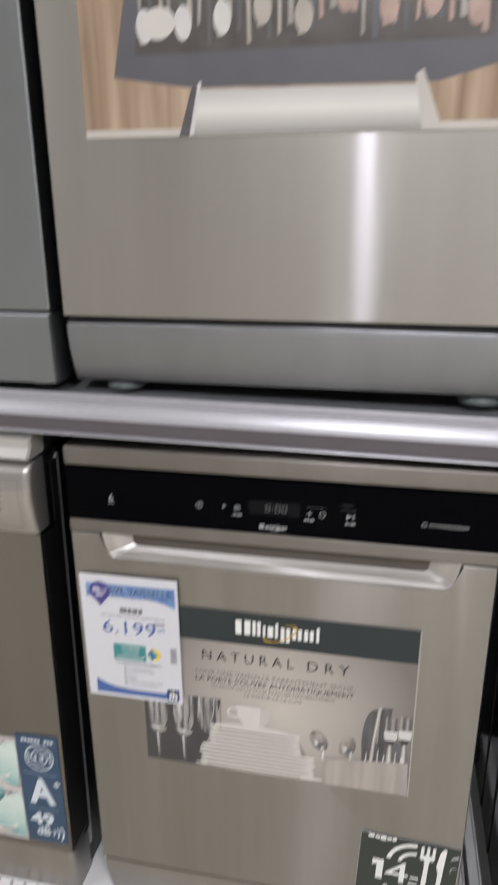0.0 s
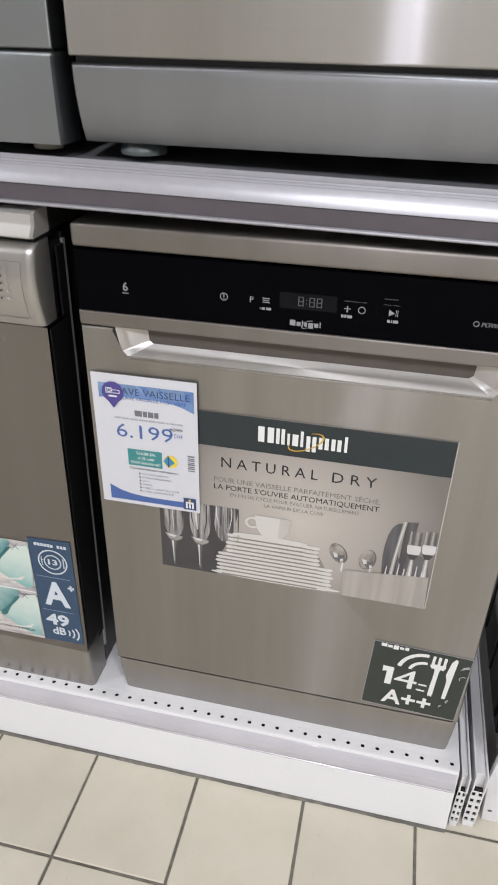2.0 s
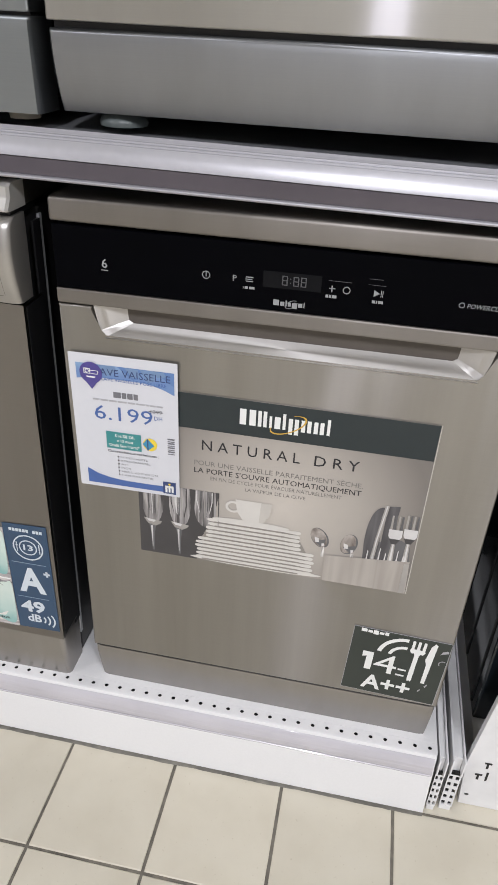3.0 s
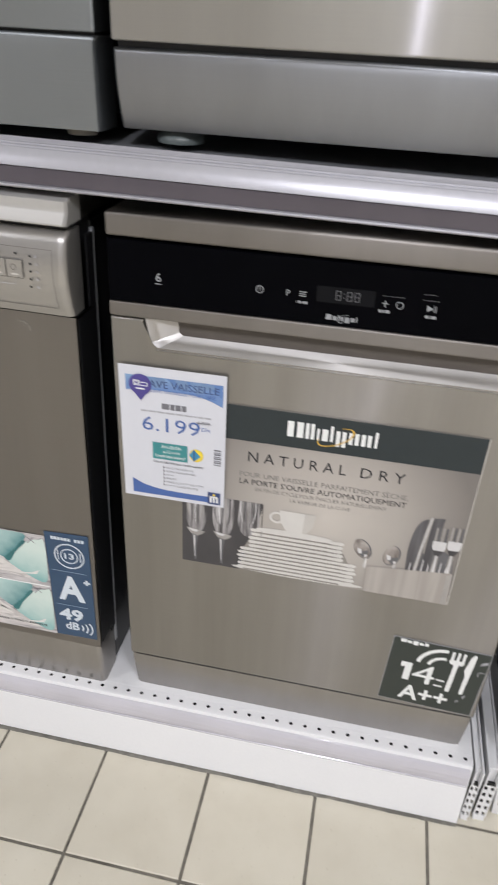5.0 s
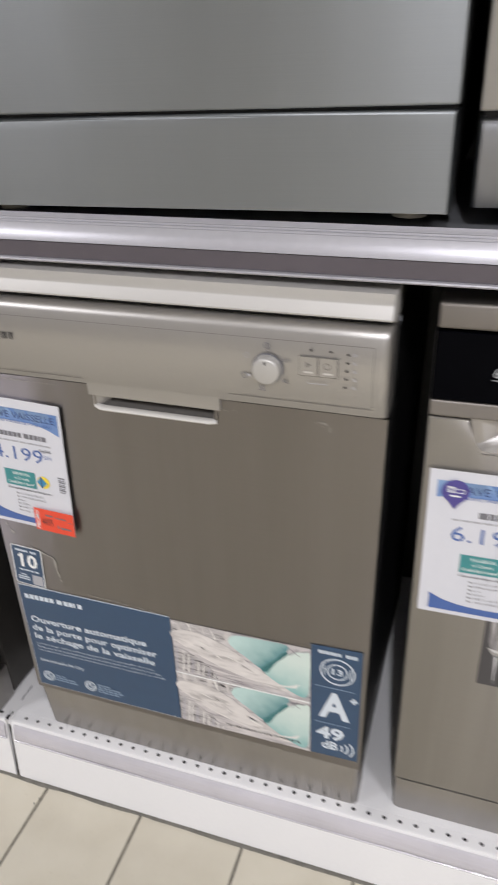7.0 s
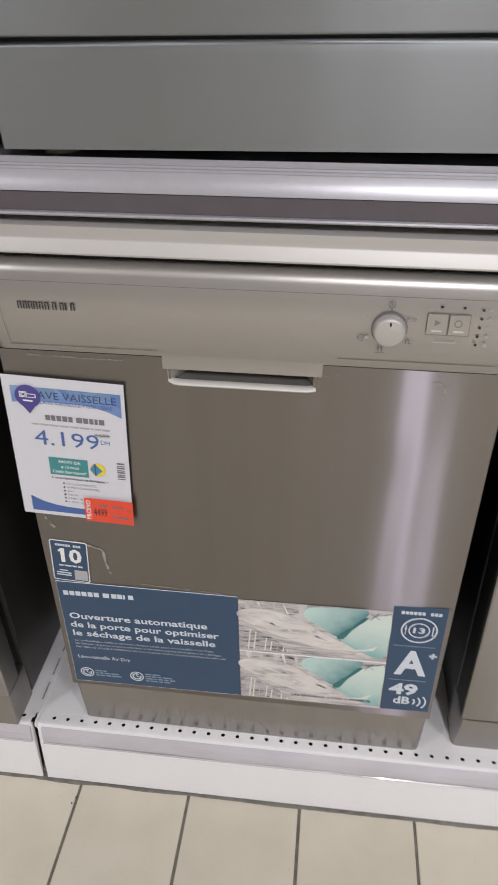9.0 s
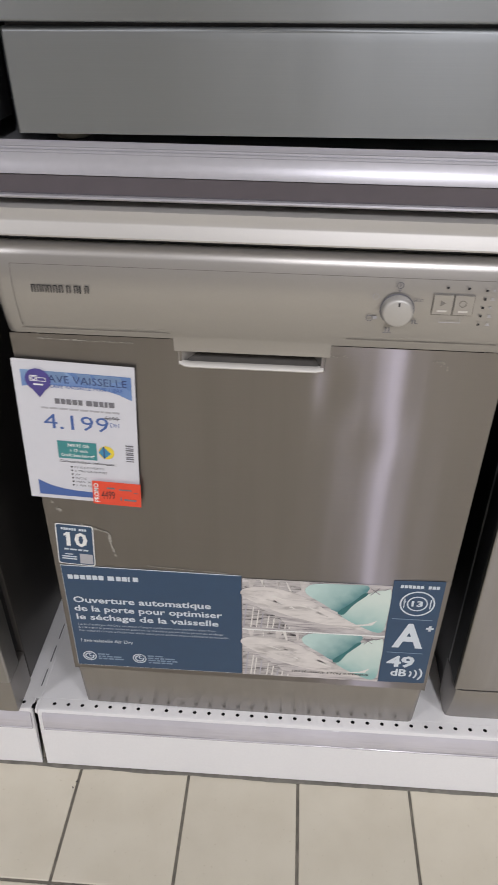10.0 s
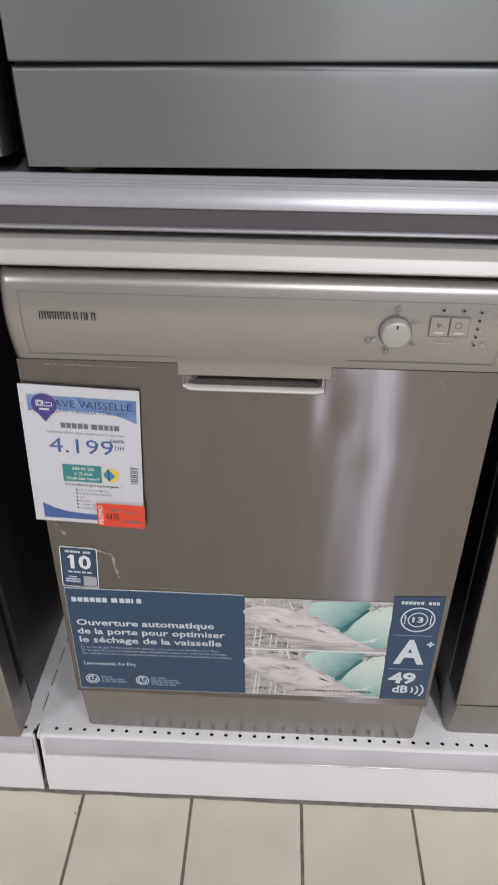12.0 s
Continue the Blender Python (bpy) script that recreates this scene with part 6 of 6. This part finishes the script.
            part("wire_mark", prism(P2([(ua, va), (ua + 0.006, va), (ub + 0.009, vb), (ub, vb)]), 0.0002, z + 0.0011), BASKET_MID, e)
    part("photo_gap", bars([(px0, px1, 0.1155, 0.1180)], z=z + 0.0018), WHITE_INK, e)
    write("photo_caption", "UN SÉCHAGE 3 FOIS SUPÉRIEUR", px0 + 0.082, 0.0185, 0.0046, z + 0.0020, INK_BLACK, e, width=0.126, bold=0.008)

    # energy panel
    ax0 = 0.5025
    part("energy_panel", prism([(ax0, 0.004), (w - 0.004, 0.0055), (w - 0.0035, h + 0.0055), (ax0 - 0.0005, h + 0.003)], T), BANNER_BLUE, e, "slate blue energy panel")
    cx = (ax0 + w) / 2
    mm = [(ax0 + 0.0105 + 0.0058 * k, ax0 + 0.0105 + 0.0058 * k + 0.0045) for k in range(10) if k != 6]
    bar_parts("maker_bar", [(a, b, h - 0.0105, h - 0.0045) for a, b in mm], z, BANNER_TEXT, e)
    part("cover_ring", ring(cx, 0.191, 0.0250, 0.0024, z=z, sy=1.0), BANNER_TEXT, e)
    part("cover_ring", ring(cx, 0.191, 0.0145, 0.0020, z=z), BANNER_TEXT, e)
    write("number", "13", cx - 0.0085, 0.1855, 0.0110, z, BANNER_TEXT, e, width=0.017, bold=0.03)
    part("cover_fork", bars([(cx - 0.0200, cx - 0.0186, 0.181, 0.201), (cx - 0.0212, cx - 0.0174, 0.193, 0.195)], z=z), BANNER_TEXT, e)
    part("cover_knife", bars([(cx + 0.0186, cx + 0.0204, 0.181, 0.201)], z=z), BANNER_TEXT, e)
    part("divider", bars([(ax0 + 0.006, w - 0.012, 0.1560, 0.1572)], z=z), BANNER_DIM, e)
    part("divider", bars([(ax0 + 0.006, w - 0.016, 0.0785, 0.0797)], z=z), BANNER_DIM, e)
    write("energy_class", "A", cx - 0.027, 0.0935, 0.0510, z, BANNER_TEXT, e, width=0.048, bold=0.035)
    part("plus_mark", bars([(cx + 0.0205, cx + 0.0320, 0.1360, 0.1400)], z=z), BANNER_TEXT, e)
    part("plus_mark", bars([(cx + 0.0243, cx + 0.0282, 0.1322, 0.1438)], z=z), BANNER_TEXT, e)
    write("noise_level", "49", cx - 0.0305, 0.0450, 0.0245, z, BANNER_TEXT, e, width=0.044, bold=0.035)
    write("noise_unit", "dB", cx - 0.0215, 0.0215, 0.0170, z, BANNER_TEXT, e, width=0.026, bold=0.028)
    for k in range(3):
        part("sound_wave", ring(cx + 0.002 + 0.003 * k, 0.0285, 0.0095 + 0.0055 * k, 0.0028, z=z, a0=-42, a1=42, k=14), BANNER_TEXT, e)
    return e


banner()


def warranty_sticker():
    e = thing("warranty_sticker", pose(-0.6315, BY - 0.0008, 0.5110, 90) @ pose(0, 0, 0, 0, 0, -4.0), "small blue warranty sticker with rounded corners and number ten", "sticker")
    w, h = 0.0555, 0.079
    T = 0.0005
    part("sheet", prism(rect(0, w, 0, h, 0.004), T), WHITE_INK, e)
    part("field", prism(rect(0.0015, w - 0.0015, 0.0015, h - 0.0015, 0.003), 0.0002, T), BANNER_BLUE, e)
    z = T + 0.0004
    part("maker_mark", bars([(0.0085 + 0.0038 * k, 0.0085 + 0.0038 * k + 0.003, 0.0685, 0.0725) for k in range(10) if k != 6], z=z), BANNER_TEXT, e)
    write("number", "10", 0.015, 0.0385, 0.0250, z, WHITE_INK, e, width=0.031, bold=0.03)
    part("number_flag", prism([(0.0155, 0.0635), (0.0195, 0.0635), (0.0195, 0.0585), (0.0115, 0.0570), (0.0115, 0.0600)], 0.0003, z), WHITE_INK, e)
    part("small_print", bars(word_bars(0.0105, 0.046, 0.0295, 0.0028, 51, 0), z=z), BANNER_TEXT, e)
    part("small_print", bars([(0.011, 0.023, 0.0200, 0.0218), (0.006, 0.028, 0.0150, 0.0172), (0.006, 0.028, 0.0105, 0.0127)], z=z), BANNER_TEXT, e)
    part("code_patch", prism(rect(0.033, 0.0525, 0.004, 0.0235), 0.0002, z), INK_PALE, e)
    return e


warranty_sticker()

# traces of old tape round the stickers
def tape_trace(x, z, spine, width, seed, label="torn pale tape residue on the silver door"):
    """A ragged film of old tape along a bent line, thin in places, with loose flecks beside it."""
    e = thing("tape_trace", pose(x, BY - 0.0006, z, 90), label, "tape residue", "tape traces on the door")
    rnd = random.Random(seed)
    run = []
    for (xa, za), (xb, zb) in zip(spine, spine[1:]):
        n_ = max(2, int(math.hypot(xb - xa, zb - za) / 0.004))
        run += [(xa + (xb - xa) * k / n_, za + (zb - za) * k / n_) for k in range(n_)]
    run.append(spine[-1])
    up, low = [], []
    for k, (px, pz) in enumerate(run):
        qx, qz = run[min(k + 1, len(run) - 1)]
        ox, oz = run[max(k - 1, 0)]
        d = math.hypot(qx - ox, qz - oz) or 1.0
        nx_, nz_ = -(qz - oz) / d, (qx - ox) / d
        h = width * rnd.uniform(0.15, 1.0)
        up.append((px + nx_ * h, pz + nz_ * h))
        low.append((px - nx_ * h * rnd.uniform(0.1, 0.7), pz - nz_ * h * rnd.uniform(0.1, 0.7)))
    bm = bmesh.new()
    for k in range(len(run) - 1):
        if rnd.random() < 0.16:
            continue
        prism([low[k], low[k + 1], up[k + 1], up[k]], 0.0003, bm=bm)
    for k in range(max(3, len(run) // 3)):
        px, pz = rnd.choice(run)
        px, pz = px + rnd.uniform(-0.005, 0.005), pz + rnd.uniform(-0.003, 0.003)
        r_ = rnd.uniform(0.0004, 0.0011)
        prism([(px - r_, pz), (px, pz - r_ * 0.6), (px + r_, pz + r_ * 0.3), (px + r_ * 0.2, pz + r_)], 0.0003, bm=bm)
    part("film", bm, TAPE, e)
    return e


tape_trace(-0.628, 0.629, [(0.004, 0.002), (0.006, -0.008), (0.014, -0.018)], 0.0052, 1)
tape_trace(-0.628, 0.629, [(0.040, -0.040), (0.055, -0.047), (0.074, -0.052), (0.079, -0.056), (0.080, -0.078), (0.085, -0.100)], 0.0034, 2)
tape_trace(-0.628, 0.629, [(0.130, -0.116), (0.150, -0.118), (0.178, -0.119), (0.200, -0.121)], 0.0016, 3)
tape_trace(-0.628, 0.629, [(0.213, -0.121), (0.232, -0.1225), (0.250, -0.124)], 0.0014, 4)
tape_trace(-0.600, 0.881, [(0.0, 0.001), (0.03, 0.0), (0.07, -0.001), (0.12, -0.002)], 0.0016, 5)
tape_trace(-0.130, 0.866, [(0.0, 0.002), (0.012, 0.001), (0.018, -0.004), (0.019, -0.010)], 0.0020, 6)
tape_trace(-0.250, 0.872, [(0.0, 0.0), (0.006, -0.0025), (0.013, -0.003), (0.019, 0.0)], 0.0020, 7)


# ---------------------------------------------------------------- poster on the upper machine
def tray_poster():
    x0, z0, w, h = 0.073, 1.4125, 0.487, 0.40
    e = thing("door_poster", pose(x0, -0.0008, z0, 90), "poster of a grey cutlery tray on wood on the upper dishwasher", "poster")
    T = 0.0005
    part("sheet", prism(rect(0, w, 0, h), T), WOOD, e)
    X = lambda x: x - x0
    Z = lambda z: z - z0
    part("tray_rim", prism([(X(0.112), Z(1.476)), (X(0.20), Z(1.463)), (X(0.475), Z(1.460)), (X(0.548), Z(1.478)), (X(0.535), Z(1.70)), (X(0.16), Z(1.70))], 0.0002, T), TRAY_GREY, e, "printed grey drawer tray")
    part("tray_floor", prism([(X(0.138), Z(1.498)), (X(0.530), Z(1.500)), (X(0.520), Z(1.69)), (X(0.172), Z(1.69))], 0.0002, T + 0.0003), TRAY_INNER, e)
    rnd = random.Random(4)
    for k in range(34):
        x = X(0.146 + 0.0112 * k)
        lean = rnd.uniform(-0.004, 0.008)
        wv = rnd.uniform(0.003, 0.007)
        zt = rnd.uniform(1.58, 1.67)
        zb = rnd.uniform(1.503, 1.535)
        mat = (PHOTO_STEEL, PHOTO_KNIFE, PHOTO_TIN)[k % 3] if k < 16 else (COPPER, PHOTO_STEEL, TRAY_GREY)[k % 3]
        part("cutlery", prism([(x, Z(zb)), (x + wv, Z(zb)), (x + wv + lean, Z(zt)), (x + lean, Z(zt))], 0.0002, T + 0.0006), mat, e)
        if k % 4 == 0:
            part("cutlery_head", prism(oval(x + 0.006, Z(zb + 0.018), 0.010, 0.017), 0.0002, T + 0.0009), PHOTO_GLINT if k < 9 else (COPPER if k > 18 else PHOTO_TIN), e)
    part("spoon_bowl", prism(oval(X(0.168), Z(1.528), 0.020, 0.016, 10), 0.0002, T + 0.0012), PHOTO_LIGHT, e, "printed spoon bowl")
    part("lower_margin", bars([(0.0, w, 0.0, 0.0085)], z=T, h=0.0002), PHOTO_SOFT, e, "pale lower margin")
    part("tray_front", prism([(X(0.197), Z(1.4135)), (X(0.475), Z(1.4135)), (X(0.455), Z(1.458)), (X(0.208), Z(1.461))], 0.0002, T + 0.0003), DRAWER_FADE, e, "printed pale drawer front")
    part("front_side", prism([(X(0.188), Z(1.4125)), (X(0.200), Z(1.4125)), (X(0.212), Z(1.468)), (X(0.206), Z(1.468))], 0.0002, T + 0.0006), BASKET_DARK, e)
    part("front_side", prism([(X(0.200), Z(1.4125)), (X(0.205), Z(1.4125)), (X(0.216), Z(1.468)), (X(0.212), Z(1.468))], 0.0002, T + 0.0006), PHOTO_GLINT, e)
    part("front_side", prism([(X(0.452), Z(1.468)), (X(0.460), Z(1.472)), (X(0.484), Z(1.4125)), (X(0.462), Z(1.4125))], 0.0002, T + 0.0006), PHOTO_SOFT, e)
    return e


tray_poster()

# ---------------------------------------------------------------- dirt along the foot of the shelving
def dirt_line(x0, x1, y0, seed):
    rnd = random.Random(seed)
    bm = bmesh.new()
    n_ = int((x1 - x0) / 0.012)
    near, far_ = [], []
    for k in range(n_ + 1):
        x = x0 + (x1 - x0) * k / n_
        w_ = 0.0062 + 0.0022 * noise.noise(Vector((x * 14, seed, 0.3))) + rnd.uniform(-0.0006, 0.0006)
        near.append(bm.verts.new((x, y0 - w_, 0.0006)))
        far_.append(bm.verts.new((x, y0 + 0.012, 0.0012)))
    for k in range(n_):
        bm.faces.new((near[k], near[k + 1], far_[k + 1], far_[k]))
    return bm


part("dirt_line", dirt_line(-2.05, 0.617, FRONT - 0.0135, 5), DIRT, floor, "grey grime line along the foot of the shelving")
rnd = random.Random(21)
for x, y in ((-0.662, -0.062), (-0.666, -0.074), (0.33, -0.30), (-0.10, -0.36), (0.12, -0.42)):
    part("speck", prism(oval(x, y, 0.0022, 0.0011, rnd.uniform(0, 180), k=9), 0.0006, 0.0003), INK_BLACK, floor)

# ---------------------------------------------------------------- floor tiles
PITCH, JX, JY = 0.2042, -0.0475, -0.235
TS = PITCH - 0.0056


def tile_mesh():
    bm = bmesh.new()
    s, c = TS / 2, TS / 2 - 0.0015
    lo = [bm.verts.new((x * s, y * s, -0.0028)) for x, y in ((-1, -1), (1, -1), (1, 1), (-1, 1))]
    mi = [bm.verts.new((x * s, y * s, -0.0010)) for x, y in ((-1, -1), (1, -1), (1, 1), (-1, 1))]
    hi = [bm.verts.new((x * c, y * c, 0.0)) for x, y in ((-1, -1), (1, -1), (1, 1), (-1, 1))]
    bm.faces.new(hi)
    for a, b in ((lo, mi), (mi, hi)):
        for k in range(4):
            bm.faces.new((a[k], a[(k + 1) % 4], b[(k + 1) % 4], b[k]))
    return mesh_of("floor_tile", bm, TILE)


tm = tile_mesh()
far = []
i0, i1 = math.ceil((FLOOR_X[0] - JX) / PITCH), math.floor((FLOOR_X[1] - JX) / PITCH) - 1
j0, j1 = math.ceil((FLOOR_Y[0] - JY) / PITCH), math.floor((FLOOR_Y[1] - JY) / PITCH) - 1
rnd = random.Random(11)
for i in range(i0, i1 + 1):
    for j in range(j0, j1 + 1):
        x, y = JX + (i + 0.5) * PITCH, JY + (j + 0.5) * PITCH
        if -1.75 < x < 1.75 and -2.0 < y < 0.05:
            ob = new("floor_tile", tm)
            ob.parent = floor
            ob.location = (x + rnd.uniform(-0.0004, 0.0004), y + rnd.uniform(-0.0004, 0.0004), rnd.uniform(-0.0004, 0.0002))
            ob.rotation_euler = (0, 0, rnd.choice((0, 1, 2, 3)) * math.pi / 2 + rnd.uniform(-0.002, 0.002))
        else:
            far.append((x, y))
vs, fs = [], []
for x, y in far:
    k = len(vs)
    s = TS / 2
    vs += [(x - s, y - s, 0), (x + s, y - s, 0), (x + s, y + s, 0), (x - s, y + s, 0), (x - s, y - s, -0.0028), (x + s, y - s, -0.0028), (x + s, y + s, -0.0028), (x - s, y + s, -0.0028)]
    fs += [(k, k + 1, k + 2, k + 3), (k, k + 4, k + 5, k + 1), (k + 1, k + 5, k + 6, k + 2), (k + 2, k + 6, k + 7, k + 3), (k + 3, k + 7, k + 4, k)]
me = bpy.data.meshes.new("far_tiles")
me.from_pydata(vs, [], fs)
me.materials.append(TILE)
ft = new("far_tiles", me)
ft.parent = floor
tagged(ft, "beige floor tiles farther along the aisle", kind="stuff")
